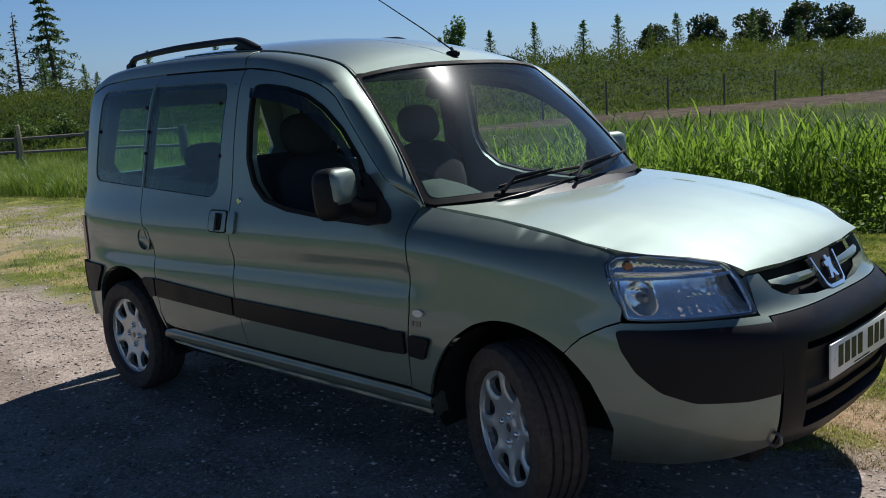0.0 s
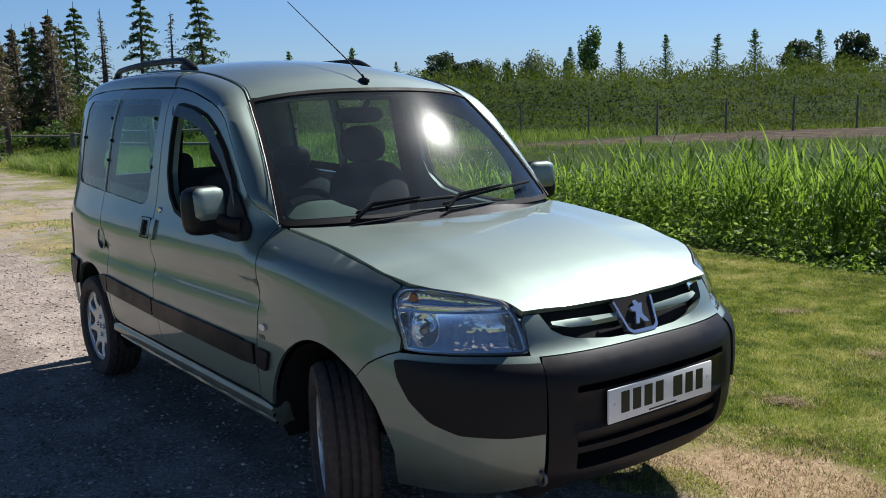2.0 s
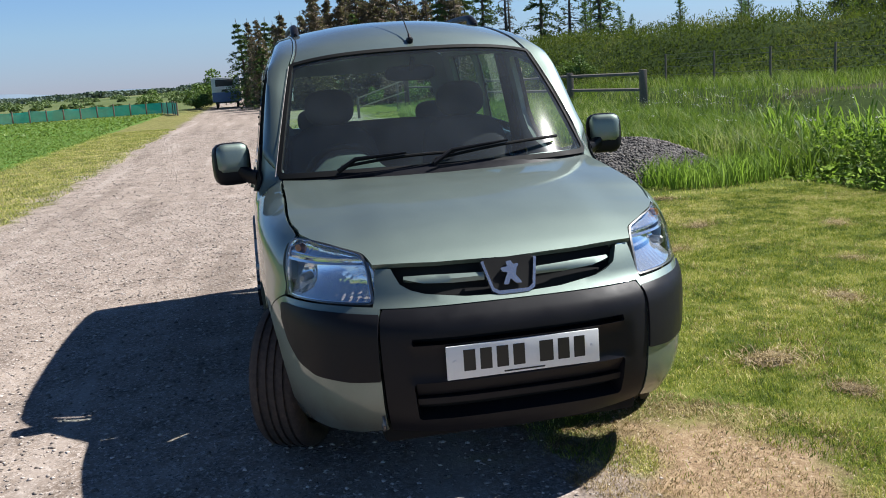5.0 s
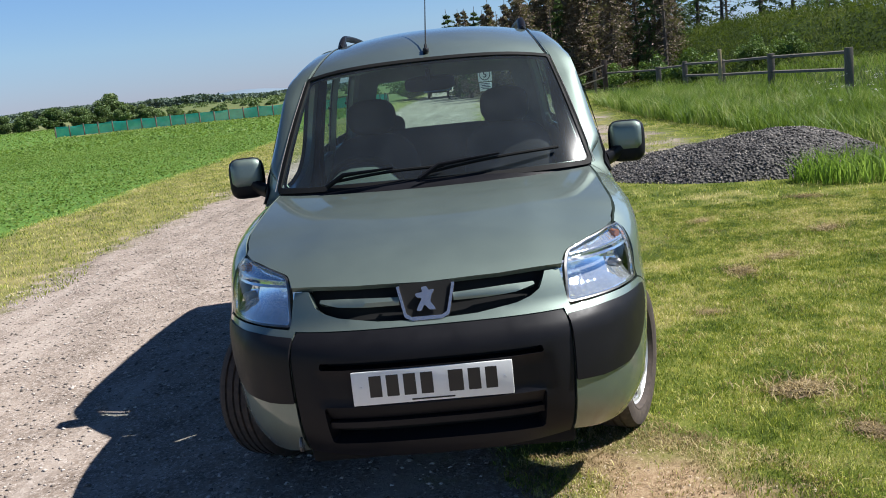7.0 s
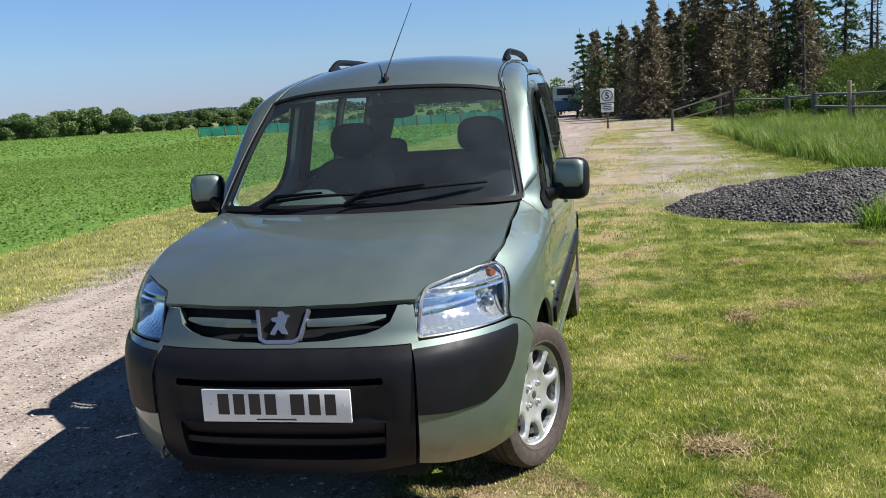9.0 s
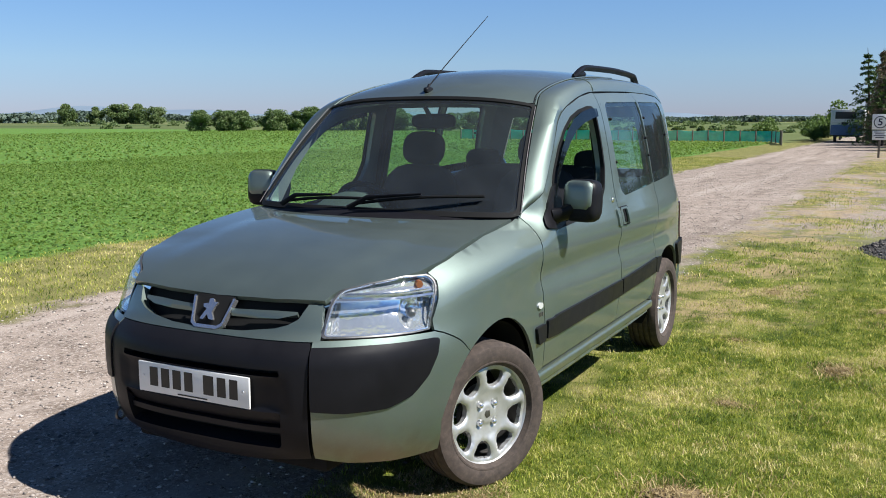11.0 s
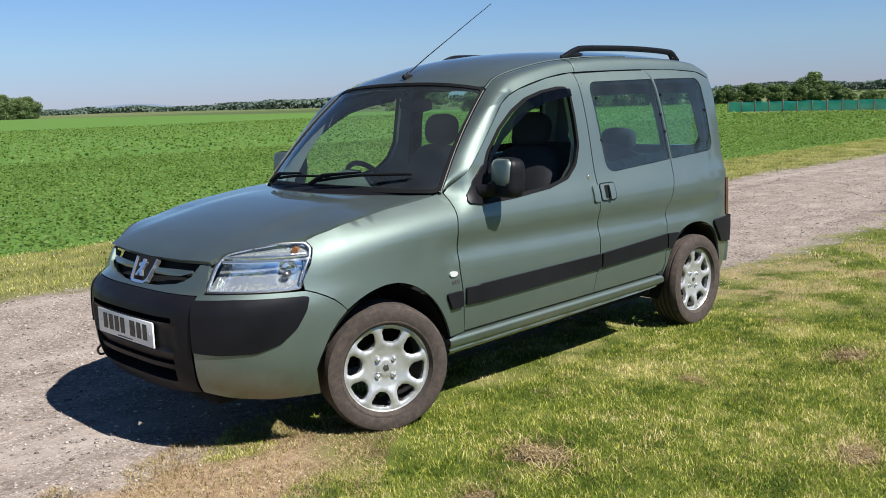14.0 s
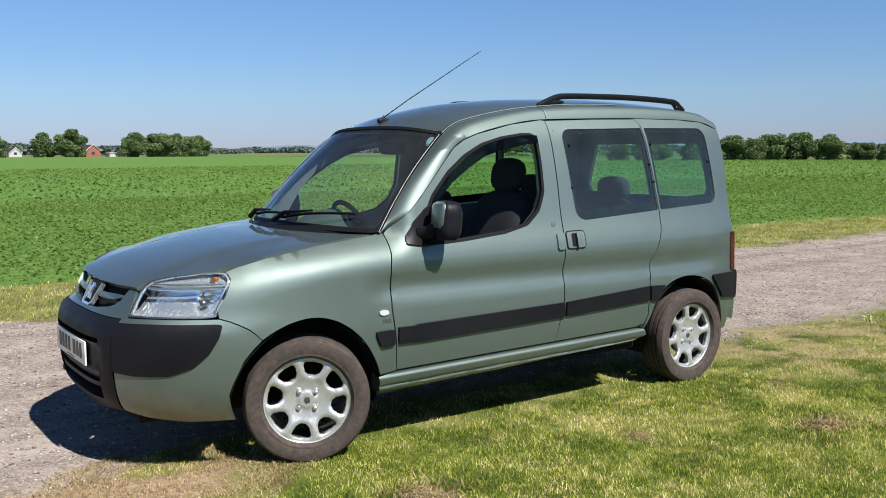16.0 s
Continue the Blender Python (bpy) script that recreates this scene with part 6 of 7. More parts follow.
    keep = ((x + 6.15) / 0.55) ** 2 + ((y - 4.35) / 0.85) ** 2 < 1
    x, y = x[keep], y[keep]
    stuff("grass_tuft", blades("grass_tuft", np.stack([x, y, ground_height(x, y)], -1), 0.34, 0.012, REED, 0.6, 82, 0.3), "tuft of long grass against the heap", "grass")


def bank_scrub():
    r = np.random.RandomState(91)
    n = 620000
    x, y = r.uniform(-64, 6, n), r.uniform(7.5, 60, n)
    d = bank_distance(x, y)
    dist = np.hypot(x - 3, y)
    keep = (d > np.where(x > -19, -0.2, -2.2)) & (d < 8.5) & (r.uniform(size=n) < 0.9)
    x, y, d = x[keep], y[keep], d[keep]
    lump = np.clip(0.5 + 0.5 * ripple(x, y, 2.6, 92) + 0.7 * ripple(x, y, 0.85, 98), 0, 1.4)
    z = ground_height(x, y) + r.uniform(0, 1, len(x)) * (0.10 + 0.75 * lump * smooth(-1.5, 1.5, d))
    v, t = leaves(np.stack([x, y, z], -1), 0.042, 93, 1.9, 3.4)
    stuff("bank_scrub", triangles("bank_scrub", v, t, BRUSH), "rough green weeds and brambles over the bank", "scrub")
    x, y, r = scatter(84000, -40, 4, 8.5, 34, 94)
    d = bank_distance(x, y)
    keep = (d < 0.5) & (d > -9) & (y > 9.3) & (ripple(x, y, 3.0, 95) > -0.6)
    x, y = x[keep], y[keep]
    d = d[keep]
    keep = ~((x > -15.5) & (d > -7.6) & (d < -0.6) & (ripple(x, y, 0.8, 98) < 0.75))
    x, y = x[keep], y[keep]
    stuff("rough_grass", blades("rough_grass", np.stack([x, y, ground_height(x, y)], -1), np.where(x > -15.5, 0.20, 0.34) * (1 + 0.4 * ripple(x, y, 1.1, 97)), 0.014, MEADOW, 0.6, 96, 0.3), "rough grass between the ditch and the bank", "grass")


lawn()
clods()
gravel()
crumbs()
heap()
crop()
reeds()
bank_scrub()


# ---- trees ----
def branchy(name, h, seed, kind):
    """A conifer at the origin: tapered trunk, drooping boughs and needle sprays."""
    r = np.random.RandomState(seed)
    needle = {"green": PINE, "brown": RUST, "bare": RUST, "young": FRESH}[kind]
    th = thing(name, {"green": "dark green spruce tree", "brown": "dying spruce with rust-brown needles", "bare": "bare dead conifer with thin grey twigs", "young": "young light green conifer"}[kind], "tree")
    bow = r.normal(0, 0.02, 2)
    trunk = [(bow[0] * h * t * t, bow[1] * h * t * t, h * t) for t in np.linspace(0, 1, 7)]
    limbs = [rod(trunk, [0.020 * h * (1 - 0.93 * t) + 0.006 for t in np.linspace(0, 1, 7)], 6)]
    spray = []
    levels = {"green": 15, "brown": 24, "bare": 22, "young": 15}[kind]
    for i in range(levels):
        t = 0.10 + 0.88 * i / levels if kind != "brown" else 0.05 + 0.93 * i / levels
        reach = h * {"green": 0.29, "brown": 0.24, "bare": 0.16, "young": 0.30}[kind] * (1 - t) ** (1.0 if kind == "young" else 0.8) + {"young": 0.02}.get(kind, 0.05)
        for j in range(5):
            if r.uniform() < {"green": 0.27, "brown": 0.2, "bare": 0.25, "young": 0.22}[kind]:
                continue
            a = j * 1.257 + i * 0.7 + r.normal(0, 0.25)
            L = reach * r.uniform(0.55, 1.15)
            z0 = h * (t + r.normal(0, 0.008))
            o = np.array([bow[0] * h * t * t, bow[1] * h * t * t, z0])
            pts = [o + np.array([math.cos(a) * L * f, math.sin(a) * L * f, L * (0.22 * f - 0.45 * f * f if kind != "young" else 0.5 * f)]) for f in (0, 0.4, 0.75, 1)]
            limbs.append(rod(pts, [0.006 * h * (1 - t) + 0.006, 0.004 * h * (1 - t) + 0.005, 0.006, 0.003], 3, ends=False))
            m = {"green": 50, "brown": 44, "bare": 3, "young": 20}[kind]
            f = r.uniform(0.12, 1.05, m)
            p = np.stack([np.interp(f, (0, 0.4, 0.75, 1), [q[c] for q in pts]) for c in range(3)], -1)
            spray.append(p + r.normal(0, (0.12 if kind == "brown" else 0.075) * L + 0.02, (m, 3)) * [1, 1, 0.6] - np.array([0, 0, 0.03 * L]))
    part("trunk", joined(*limbs), BARK, th)
    v, t = leaves(np.concatenate(spray), {"green": 0.013, "brown": 0.011, "bare": 0.012, "young": 0.015}[kind] * h, seed + 1, 0.7, 3.4)
    part("crown", triangles("crown", v, t, needle), [], th)
    return th


def leafy(name, label, h, w, seed, mat, size, n=2600, low=0.12):
    """A broad-leaved tree or bush: trunk, limbs and a crown of leaf clumps with gaps."""
    r = np.random.RandomState(seed)
    th = thing(name, label, "tree")
    limbs = [rod([(0, 0, 0), (r.normal(0, .02) * h, r.normal(0, .02) * h, 0.3 * h), (r.normal(0, .04) * h, r.normal(0, .04) * h, 0.7 * h)], [0.035 * h, 0.026 * h, 0.008 * h], 7)]
    cl = []
    for i in range(17):
        a, u = i * 2.4 + r.normal(0, 0.3), r.uniform(0, 1)
        z = h * (low + 0.16 + (0.92 - low - 0.22) * u)
        rad = w / 2 * 0.68 * math.sqrt(max(0.05, 1 - (2 * u - 0.9) ** 2)) * r.uniform(0.4, 1.1)
        c = np.array([rad * math.cos(a), rad * math.sin(a), z])
        s = np.array([w, w, 0.9 * h]) * r.uniform(0.13, 0.22)
        cl.append((c, s))
        limbs.append(rod([(0, 0, h * 0.25), tuple(c * [0.5, 0.5, 0.75]), tuple(c)], [0.014 * h, 0.009 * h, 0.003 * h], 4, ends=False))
    pts = []
    for c, s in cl:
        m = n // len(cl)
        d = r.normal(size=(m, 3))
        d /= np.linalg.norm(d, axis=1)[:, None]
        pts.append(c + d * s * r.uniform(0.55, 1.12, (m, 1)))
    part("trunk", joined(*limbs), BARK, th)
    v, t = leaves(np.concatenate(pts), size, seed + 3, 0.8, 1.3)
    part("crown", triangles("crown", v, t, mat), [], th)
    return th


def planted(kinds, spots):
    """Puts copies of trees: (kind, x, y, height) rows. kinds: name -> (tree, its height)."""
    used = set()
    for i, (k, x, y, h) in enumerate(spots):
        ob, h0 = kinds[k]
        s = h / h0
        w = s * (0.9 + 0.25 * ((i * 37) % 10) / 10)
        m = Matrix.Translation((x, y, float(ground_height(x, y)) - 0.05)) @ Matrix.Rotation(i * 2.1, 4, "Z") @ Matrix.Diagonal((w, w, s, 1))
        c = ob if k not in used else copy_thing(ob, Matrix())
        c.matrix_basis = m
        used.add(k)


def woods():
    kinds = {"g1": (branchy("spruce_tree", 7, 101, "green"), 7), "g2": (branchy("spruce_tree", 7, 102, "green"), 7),
             "b1": (branchy("dying_spruce", 7, 103, "brown"), 7), "b2": (branchy("dying_spruce", 7, 104, "brown"), 7), "b3": (branchy("dying_spruce", 7, 107, "brown"), 7),
             "d": (branchy("dead_conifer", 6, 105, "bare"), 6), "y": (branchy("young_conifer", 2, 106, "young"), 2), "y2": (branchy("young_conifer", 2, 108, "young"), 2)}
    r = random.Random(5)
    spots = []
    # the plantation behind the gate
    for row in range(5):
        for i in range(13):
            x = -64 + i * 1.55 + r.uniform(-.9, .9)
            y = -1.3 + (x + 64) * 0.24 + row * 2.1 + r.uniform(-1.3, 1.3)
            if y > 0.3 + 0.222 * (3.9 - x) or y < 0.9 - 0.038 * (3.9 - x):
                continue
            k = r.choice(["b1", "b2", "b3", "b1", "b2", "d", "g1"]) if i > 2 or row > 1 else r.choice(["g1", "g2", "b1"])
            spots.append((k, x, y, (5.2 + 1.4 * min(1, (y + 2) / 8)) * r.uniform(.72, 1.15)))
    spots += [("g1", -58.5, 15.0, 6.4), ("d", -56.0, 15.9, 5.8), ("g2", -56.0, 18.3, 7.4), ("d", -55.2, 20.0, 5.6), ("g1", -54.6, 21.9, 7.2), ("d", -59.0, 17.0, 5.0), ("d", -58.0, 22.5, 4.0)]
    # saplings along the top of the bank
    for x, y, h in ((-24.0, 24.6, 1.7), (-21.4, 24.6, 1.75), (-19.6, 25.0, 1.9), (-18.1, 26.0, 1.8), (-17.2, 27.0, 2.0), (-16.6, 28.2, 1.5), (-16.0, 29.2, 1.9), (-32.5, 19.6, 2.2), (-34.5, 17.5, 2.1), (-32.3, 21.8, 1.5), (-28.5, 17.0, 1.6), (-25.5, 19.5, 1.3), (-30.3, 18.2, 1.2), (-14.2, 31.5, 1.9), (-13.4, 34, 1.7), (-36.5, 15.6, 1.8), (-38, 14.5, 2.2), (-37.2, 16.4, 1.5)):
        spots.append((r.choice(["y", "y2"]), (x - 2.5) * 1.24 + 2.5, (y + 1.5) * 1.24 - 1.5, h * 1.15))
    planted(kinds, spots)
    broad = {"dark": (leafy("evergreen_bush", "dark dense evergreen tree on the bank", 2.6, 2.6, 111, CYPRESS, 0.11, 4600, 0.0), 2.6),
             "poplar": (leafy("poplar_tree", "slim upright poplar tree", 4, 1.5, 112, FRESH, 0.11, 2600), 4),
             "white": (leafy("willow_tree", "pale silver-leaved willow tree", 3.2, 2.8, 113, SILVER, 0.14, 1800, 0.0), 3.2),
             "bush": (leafy("green_bush", "rounded fresh green bush on the bank", 1.8, 2.4, 114, OAK, 0.10, 2600, -0.05), 1.8)}
    back = lambda rows: [(k, (x - 2.5) * 1.24 + 2.5, (y + 1.5) * 1.24 - 1.5, h * 1.2) if y > 19 else (k, x, y, h) for k, x, y, h in rows]
    planted(broad, back([("dark", -18.8, 36.6, 2.3), ("dark", -17.6, 39, 2.4), ("dark", -16.2, 41, 2.7), ("dark", -15.0, 42.5, 2.5), ("dark", -31.0, 23.4, 1.9), ("dark", -20.5, 35.0, 1.9), ("dark", -26.5, 20.6, 1.2), ("dark", -32.0, 26.0, 1.6),
                    ("poplar", -28.4, 30.2, 3.3), ("poplar", -30.2, 30.6, 1.9), ("poplar", -35.5, 31.2, 2.2), ("white", -33.6, 31.6, 2.4), ("white", -35.0, 32.6, 2.0), ("white", -37.0, 31.0, 2.0),
                    ("bush", -37.5, 9.8, 1.6), ("bush", -39.6, 8.6, 1.5), ("bush", -35.0, 11.6, 1.3), ("bush", -41.5, 7.0, 1.3), ("bush", -33.0, 12.5, 1.2), ("bush", -66, -8.0, 1.7), ("bush", -43, 5.2, 1.0), ("bush", -64.6, -4.6, 1.3), ("bush", -67.0, -4.9, 1.9), ("bush", -69.5, -3.4, 2.9), ("bush", -61.0, -.9, .8)]))
    # hedges and woods beyond the field
    far = {"o1": (leafy("hedge_tree", "full round green field tree", 4, 5, 121, HEDGE, 0.20, 8500, -0.10), 4), "o2": (leafy("hedge_tree", "full round green field tree", 4, 5.6, 122, HEDGE, 0.20, 8500, -0.10), 4), "o3": (leafy("hedge_tree", "full round green field tree", 4, 4.6, 123, HEDGE, 0.20, 8500, -0.10), 4)}
    spots = []
    for x, y, h in ((-92, -72, 3.0), (-96, -69, 3.4), (-99, -66, 3.5), (-101.5, -63, 3.5), (-103, -60, 3.1), (-104.5, -56.5, 2.3), (-104, -53, 2.4), (-103.6, -49.6, 2.5), (-103, -46.5, 2.4), (-121, -49.6, 3.8), (-119, -52.6, 2.2), (-120, -46.4, 2.0), (-89, -75, 2.7), (-86, -79, 2.9), (-98.9, -39.5, 2.0), (-99.5, -36.5, 1.5),
                    (-222, -264, 7.0), (-225, -253, 6.0), (-229, -247, 7.3), (-232, -240, 7.0), (-236, -236, 6.3), (-66, -277, 8.2), (-59, -279, 7.2), (-80, -262, 7.0), (-86, -262, 7.2), (-92, -260, 6.8), (-97, -262, 6.4), (-47, -283, 6.6), (-38, -288, 6.0)):
        spots.append((r.choice(["o1", "o2", "o3"]), x, y, h))
        if -106 < x < -84:
            spots.append((r.choice(["o1", "o2", "o3"]), x - 2.5 + r.uniform(-1, 1), y + 1.8, h * r.uniform(.75, 1.0)))
    planted(far, spots)
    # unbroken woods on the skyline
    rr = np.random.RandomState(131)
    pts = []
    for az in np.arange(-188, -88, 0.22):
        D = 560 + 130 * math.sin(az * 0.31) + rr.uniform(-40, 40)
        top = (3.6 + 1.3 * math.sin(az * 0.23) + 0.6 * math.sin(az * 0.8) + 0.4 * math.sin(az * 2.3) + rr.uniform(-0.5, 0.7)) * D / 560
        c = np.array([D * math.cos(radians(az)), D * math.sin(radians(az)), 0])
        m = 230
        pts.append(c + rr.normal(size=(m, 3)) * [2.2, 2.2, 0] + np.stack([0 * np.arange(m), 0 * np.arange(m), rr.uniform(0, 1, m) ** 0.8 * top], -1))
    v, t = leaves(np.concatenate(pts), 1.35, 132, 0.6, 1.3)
    # the greyed greens carry a little painted haze
    stuff("far_woods", triangles("far_woods", v, t, foliage("haze-greyed woods", [(0.2, (0.085, 0.12, 0.095)), (0.6, (0.115, 0.155, 0.12)), (0.9, (0.15, 0.19, 0.15))], 0.1, 0.9, 0.02)), "distant band of green woods", "woods")
    pts = []
    for _ in range(300):
        az, D = rr.uniform(-182, -128), 105 + 330 * rr.uniform() ** 1.6
        w = rr.uniform(0.8, 2.6) * D / 160
        c = np.array([D * math.cos(radians(az)), D * math.sin(radians(az)), 0])
        if c[0] > -100:
            continue
        top = rr.uniform(0.35, 1.0) * min(1.6, D / 150)
        d = rr.normal(size=(150, 3))
        d /= np.linalg.norm(d, axis=1)[:, None]
        pts.append(c + d * [w * .5, w * .5, 0] + np.stack([np.zeros(150), np.zeros(150), np.abs(d[:, 2]) * top * rr.uniform(.5, 1, 150)], -1))
    v, t = leaves(np.concatenate(pts), 0.30, 133, 0.6, 1.4)
    stuff("field_scrub", triangles("field_scrub", v, t, HEDGE), "scattered scrub and hedges across far fields", "scrub")


woods()


# ---- fences, sign, trailer and houses ----
def fences():
    # stock fence at the foot of the bank
    posts = [(-26.3, 13.2), (-24.2, 13.9), (-22.2, 14.7), (-20.3, 15.6), (-18.4, 16.7), (-16.9, 18.1), (-15.6, 19.7), (-14.6, 21.7), (-13.7, 23.9), (-12.9, 26.2), (-12.2, 28.6), (-11.6, 31.2)]
    th = thing("stock_fence", "weathered post and wire stock fence", "fence")
    for x, y in posts:
        z = float(ground_height(x, y))
        part("post", rod([(x, y, z - .1), (x + .01, y, z + 1.06)], [.038, .034], 7), TIMBER, th)
    for hgt in (.35, .62, .88, 1.03):
        part("wire", rod([(x, y - .05, float(ground_height(x, y)) + hgt) for x, y in posts], .006, 4), STEEL, th)
    # timber rails and gate beside the plantation
    th = thing("timber_fence", "weathered timber post and rail fence", "fence")
    put = lambda x, y, top, r=.07, m=TIMBER: part("post", block((x - r, y - r, float(ground_height(x, y)) - .1), (x + r, y + r, top), .012), m, th)
    dark = paint("dark creosoted post", (0.075, 0.05, 0.04), 0.85, 0, 30, 0.3, 0.3)
    pale = paint("new pale post", (0.42, 0.33, 0.18), 0.8, 0, 30, 0.2, 0.2)
    put(-30.2, 2.95, .80, .045)
    put(-34.0, 5.4, 1.48, .09, dark)
    put(-33.6, 4.95, 1.15, .05)
    put(-31.8, 7.1, 1.02, .09)
    put(-29.6, 7.6, 1.15, .08)
    put(-25.6, 7.8, 1.45, .05, pale)
    put(-26.2, 8.0, 1.12, .09)
    put(-22.2, 8.3, 1.2, .08)
    put(-18.4, 8.9, 1.2, .08)
    for a, b in (((-30.2, 2.95, .74), (-34.0, 5.4, 1.28)), ((-30.2, 2.95, .40), (-34.0, 5.4, .80)), ((-34.0, 5.4, .95), (-31.8, 7.1, .90)),
                 ((-31.8, 7.1, .95), (-29.6, 7.6, 1.0)), ((-29.6, 7.6, 1.05), (-26.2, 8.0, 1.05)), ((-26.2, 8.0, 1.05), (-22.2, 8.3, 1.1)), ((-22.2, 8.3, 1.1), (-18.4, 8.9, 1.1)),
                 ((-29.6, 7.6, .65), (-26.2, 8.0, .65)), ((-26.2, 8.0, .65), (-22.2, 8.3, .7)), ((-22.2, 8.3, .7), (-18.4, 8.9, .7))):
        part("rail", rod([a, b], .055, 4, flat=.5), TIMBER, th)
    # green windbreak netting round the field corner
    net = Graph("green netting")
    p = net.local()
    net.bsdf(Base_Color=net.ramp(net.noise(p, 1.2, 4), (0.3, (0.03, 0.52, 0.38)), (0.7, (0.07, 0.74, 0.60))), Roughness=0.8)
    see = net.t.nodes.new("ShaderNodeBsdfTransparent")
    mx = net.t.nodes.new("ShaderNodeMixShader")
    net.put(mx.inputs[0], net.span(net.noise(p, 0.5, 3), 0.3, 0.7, 0.75, 0.98))
    net.t.links.new(see.outputs[0], mx.inputs[1])
    net.t.links.new(net.b.outputs[0], mx.inputs[2])
    net.t.links.new(mx.outputs[0], net.t.nodes["Material Output"].inputs[0])
    th = thing("netting_fence", "green windbreak netting on timber posts", "fence")
    line = [(-53.0, -5.2), (-56.2, -5.7), (-59.0, -6.6)] + [(-59.2 - .03 * i, -8.6 - 2.05 * i) for i in range(11)]
    stakes = line + [((a + c) / 2, (b + d) / 2) for (a, b), (c, d) in zip(line, line[1:])]
    for i, (x, y) in enumerate(stakes):
        part("post", rod([(x + .10, y, -.1), (x + .10, y, .80 + .05 * math.sin(i * 2.3))], [.05, .045], 6), TIMBER, th)
    for i, ((ax, ay), (bx, by)) in enumerate(zip(line, line[1:])):
        rows = []
        for k in range(9):
            f = k / 8
            sag = .04 * math.sin(math.pi * f) + .015 * math.sin(7 * f + i)
            rows.append([(ax + (bx - ax) * f + .05, ay + (by - ay) * f, .05), (ax + (bx - ax) * f + .09 + .03 * math.sin(5 * f + i), ay + (by - ay) * f, .4), (ax + (bx - ax) * f + .05, ay + (by - ay) * f, .76 - sag)])
        part("netting", loft(rows), net.mat, th)


def sign():
    white = paint("white sign face", (0.78, 0.78, 0.76), 0.4, 0, 30, 0.05)
    redring = paint("dark sign ring", (0.06, 0.06, 0.065), 0.4, 0, 30, 0.05)
    ink = paint("sign lettering", (0.015, 0.02, 0.05), 0.5, 0, 40, 0.1)
    th = thing("speed_sign", "white speed limit sign on a post", "sign", at=Matrix.Translation((-36.0, .62, 0)))
    part("post", block((-.04, -.04, -.05), (.04, .04, 1.62), .008), TIMBER, th)
    face = part("board", block((.04, -.29, 1.10), (.06, .29, 1.68), .01), white, th)
    lower = part("text_board", block((.04, -.26, .70), (.06, .26, 1.06), .01), white, th, "white board with dark bars")
    ring = turned([(.20, 0), (.235, 0), (.235, .004), (.20, .004)], 40)
    bmesh.ops.transform(ring, matrix=Matrix.Translation((.062, 0, 1.38)) @ Matrix.Rotation(radians(-90), 4, "Z"), verts=ring.verts)
    part("ring", ring, redring, face)
    cu = bpy.data.curves.new("five", "FONT")
    cu.body, cu.size, cu.align_x, cu.align_y, cu.extrude, cu.offset = "5", .36, "CENTER", "CENTER", .002, .006
    tmp = new("five", cu)
    me = bpy.data.meshes.new_from_object(tmp.evaluated_get(bpy.context.evaluated_depsgraph_get()))
    bpy.data.objects.remove(tmp)
    n = part("number", me, ink, face)
    n.matrix_basis = Matrix.Translation((.066, 0, 1.375)) @ Matrix(((0, 0, 1, 0), (1, 0, 0, 0), (0, 1, 0, 0), (0, 0, 0, 1)))
    for i, (z, w) in enumerate(((.99, .20), (.92, .16), (.85, .21), (.78, .15))):
        part("bar", block((.060, -w, z), (.064, w, z + .030), 0), ink, lower)


def trailer():
    steel = paint("white trailer panel", (0.62, 0.63, 0.63), 0.5, 0, 8, 0.12)
    blue = paint("faded blue panel", (0.09, 0.15, 0.30), 0.5, 0, 8, 0.2)
    dark = paint("dark panel", (0.03, 0.03, 0.035), 0.6, 0, 20, 0.2)
    th = thing("box_trailer", "white and blue box trailer parked by trees", "trailer", at=Matrix.Translation((-63.0, -2.55, 0)))
    part("body", block((-4, -.98, .45), (0, .98, 2.12), .04), steel, th)
    part("lower_panel", block((0.002, -.96, .46), (.03, .96, 1.12), .01), blue, th)
    # the openings are flat dark plates, standing in for the shade inside
    part("opening", block((0.002, -.70, 1.52), (.02, .55, 1.98), .01), dark, th)
    part("shelf", block((0.02, -.9, 1.30), (.12, .9, 1.36), .01), steel, th)
    part("opening", block((0.002, -.3, 1.14), (.02, .1, 1.30), 0), dark, th)
    for y in (-.7, .7):
        w = rod([(-.5, y - .08, .28), (-.5, y + .08, .28)], .28, 16)
        part("wheel", w, RUBBER, th)
    part("chassis", block((-3.9, -.8, .35), (.05, .8, .46), .01), dark, th)


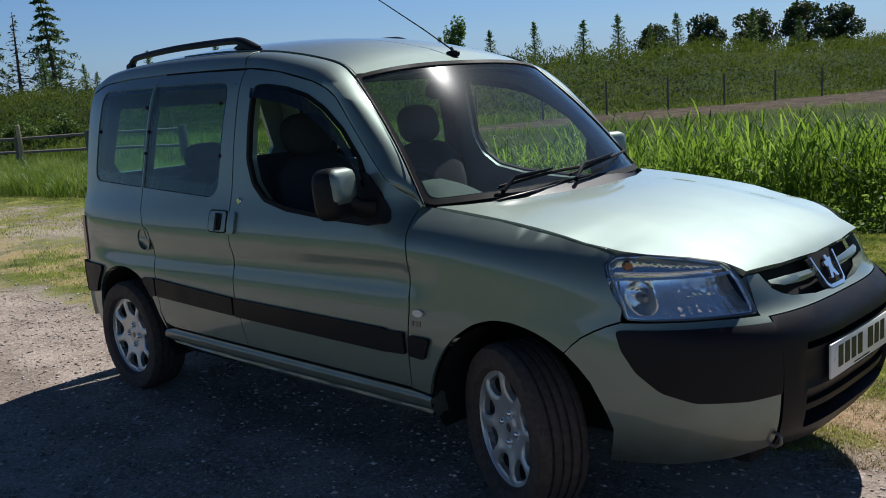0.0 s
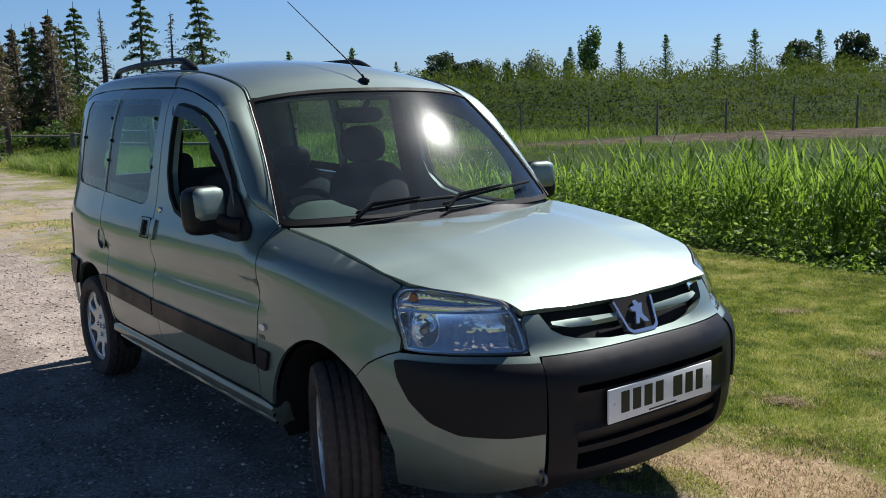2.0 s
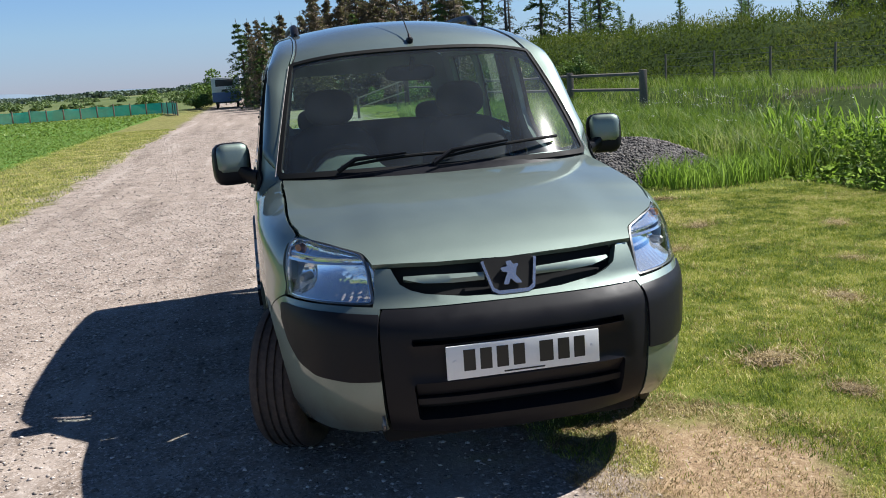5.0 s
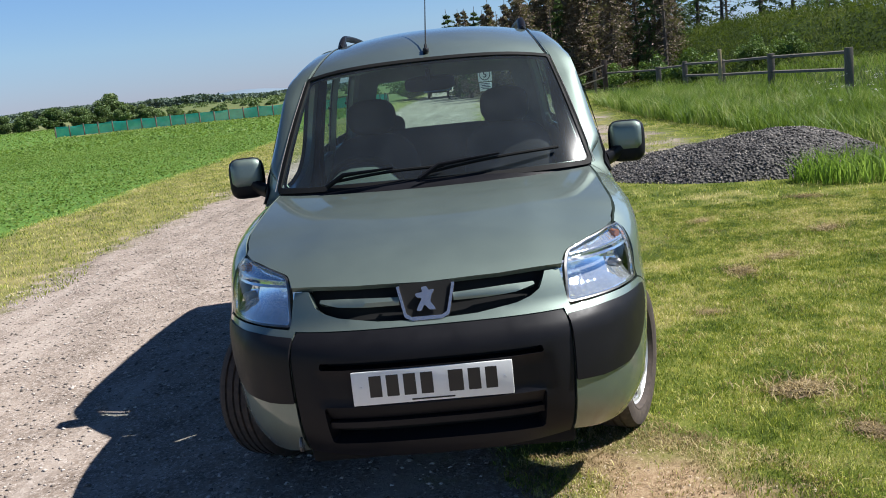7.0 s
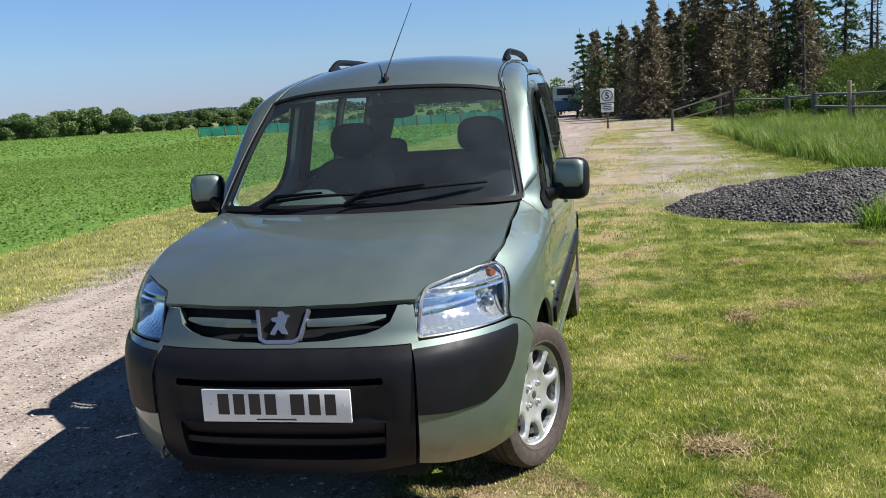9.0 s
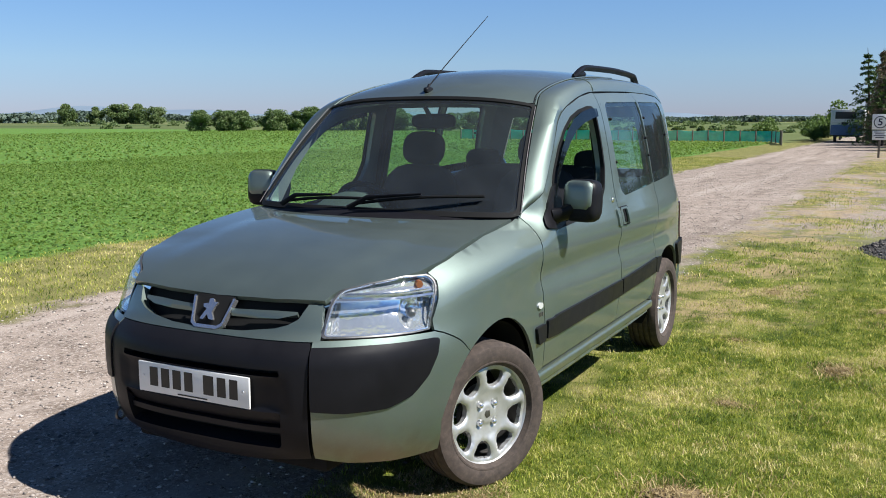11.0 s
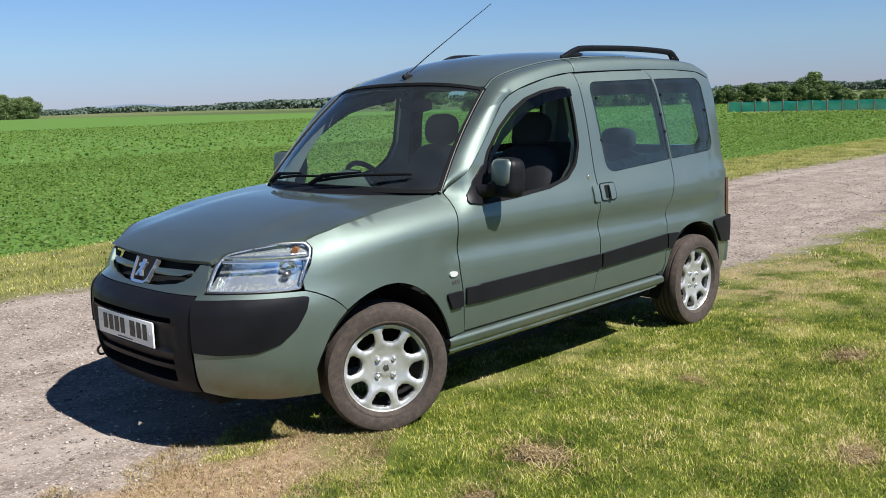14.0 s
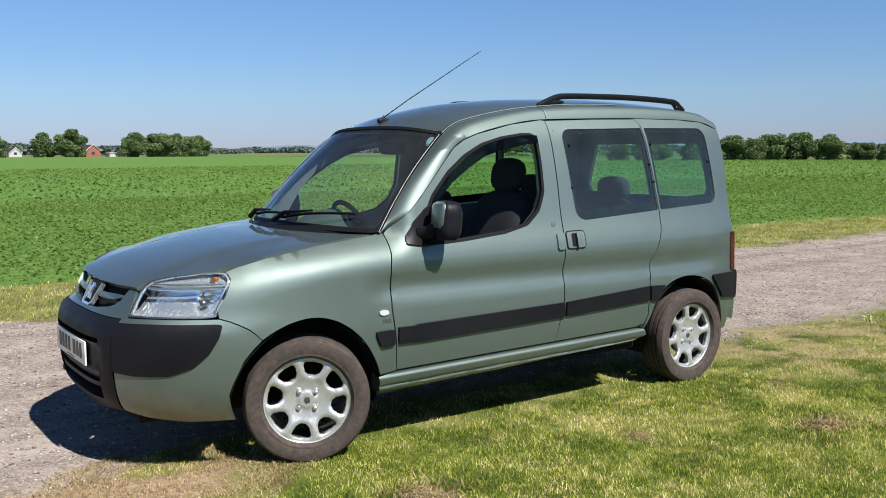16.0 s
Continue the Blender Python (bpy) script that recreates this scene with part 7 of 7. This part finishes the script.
def houses():
    brick = paint("red brick", (0.30, 0.11, 0.075), 0.9, 0, 3, 0.25)
    slate = paint("grey roof slate", (0.12, 0.105, 0.10), 0.8, 0, 3, 0.2)
    tan = paint("buff render", (0.36, 0.30, 0.24), 0.9, 0, 3, 0.15)
    pale = paint("white render", (0.50, 0.49, 0.46), 0.8, 0, 3, 0.06)
    trim = paint("white bargeboard", (0.75, 0.75, 0.73), 0.6, 0, 3, 0.05)
    pane = paint("dark far window", (0.05, 0.06, 0.07), 0.15, 0, 3, 0.1)
    for label, x, y, w, d, eave, ridge, mat in (("red brick house with a grey pitched roof", -72.5, -286, 4.6, 9, 1.9, 3.6, brick), ("buff farm building with a grey roof", -84.5, -283, 3.6, 7, 1.6, 3.0, tan), ("small white cottage beyond the field", -58, -320, 4.2, 6, 1.2, 2.9, pale), ("low white van-sized outbuilding", -79.0, -283, 1.9, 2.5, 1.2, 1.3, pale)):
        th = thing("house", label, "house", at=Matrix.Translation((x, y, 0)) @ Matrix.Rotation(radians(14), 4, "Z"))
        rows = [[(-w / 2, s * d / 2, 0), (-w / 2, s * d / 2, eave), (0, s * d / 2, ridge), (w / 2, s * d / 2, eave), (w / 2, s * d / 2, 0)] for s in (-1, 1)]
        part("wall", loft(rows, closed=True, ends=True), mat, th)
        for s in (-1, 1):
            m = loft([[(s * (w / 2 + .25), -d / 2 - .2, eave - .2), (0, -d / 2 - .2, ridge + .05)], [(s * (w / 2 + .25), d / 2 + .2, eave - .2), (0, d / 2 + .2, ridge + .05)]])
            bmesh.ops.solidify(m, geom=m.faces[:], thickness=.12)
            part("roof", m, slate, th)
            part("bargeboard", rod([(s * (w / 2 + .25), d / 2 + .25, eave - .12), (0, d / 2 + .25, ridge + .12)], .09, 4), trim, th)
        if w > 3:
            part("window", block((-.5, d / 2, .7), (.5, d / 2 + .05, 1.5), 0), pane, th)


fences()
sign()
trailer()
houses()


# ---- far hills ----
def hills():
    rows = []
    for az in np.arange(-205, -70, 1.0):
        h = 14 + 7 * math.sin(az * 0.13) + 8 * math.sin(az * 0.37) + 5 * math.sin(az * 0.9)
        if -160 < az < -120:
            h += 14 * math.sin((az + 160) / 40 * math.pi)
        c, s = math.cos(radians(az)), math.sin(radians(az))
        rows.append([(2900 * c, 2900 * s, -5), (2980 * c, 2980 * s, max(h * .6, 4)), (3100 * c, 3100 * s, max(h, 6))])
    # air haze is put into the base colour as a blue-grey tint
    g = Graph("haze-tinted hills")
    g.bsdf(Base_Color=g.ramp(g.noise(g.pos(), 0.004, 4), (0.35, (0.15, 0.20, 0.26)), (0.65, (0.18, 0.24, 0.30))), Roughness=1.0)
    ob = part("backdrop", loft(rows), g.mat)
    tagged(ob, "distant hills on the skyline, tinted blue for haze", "hills", kind="structure")


hills()
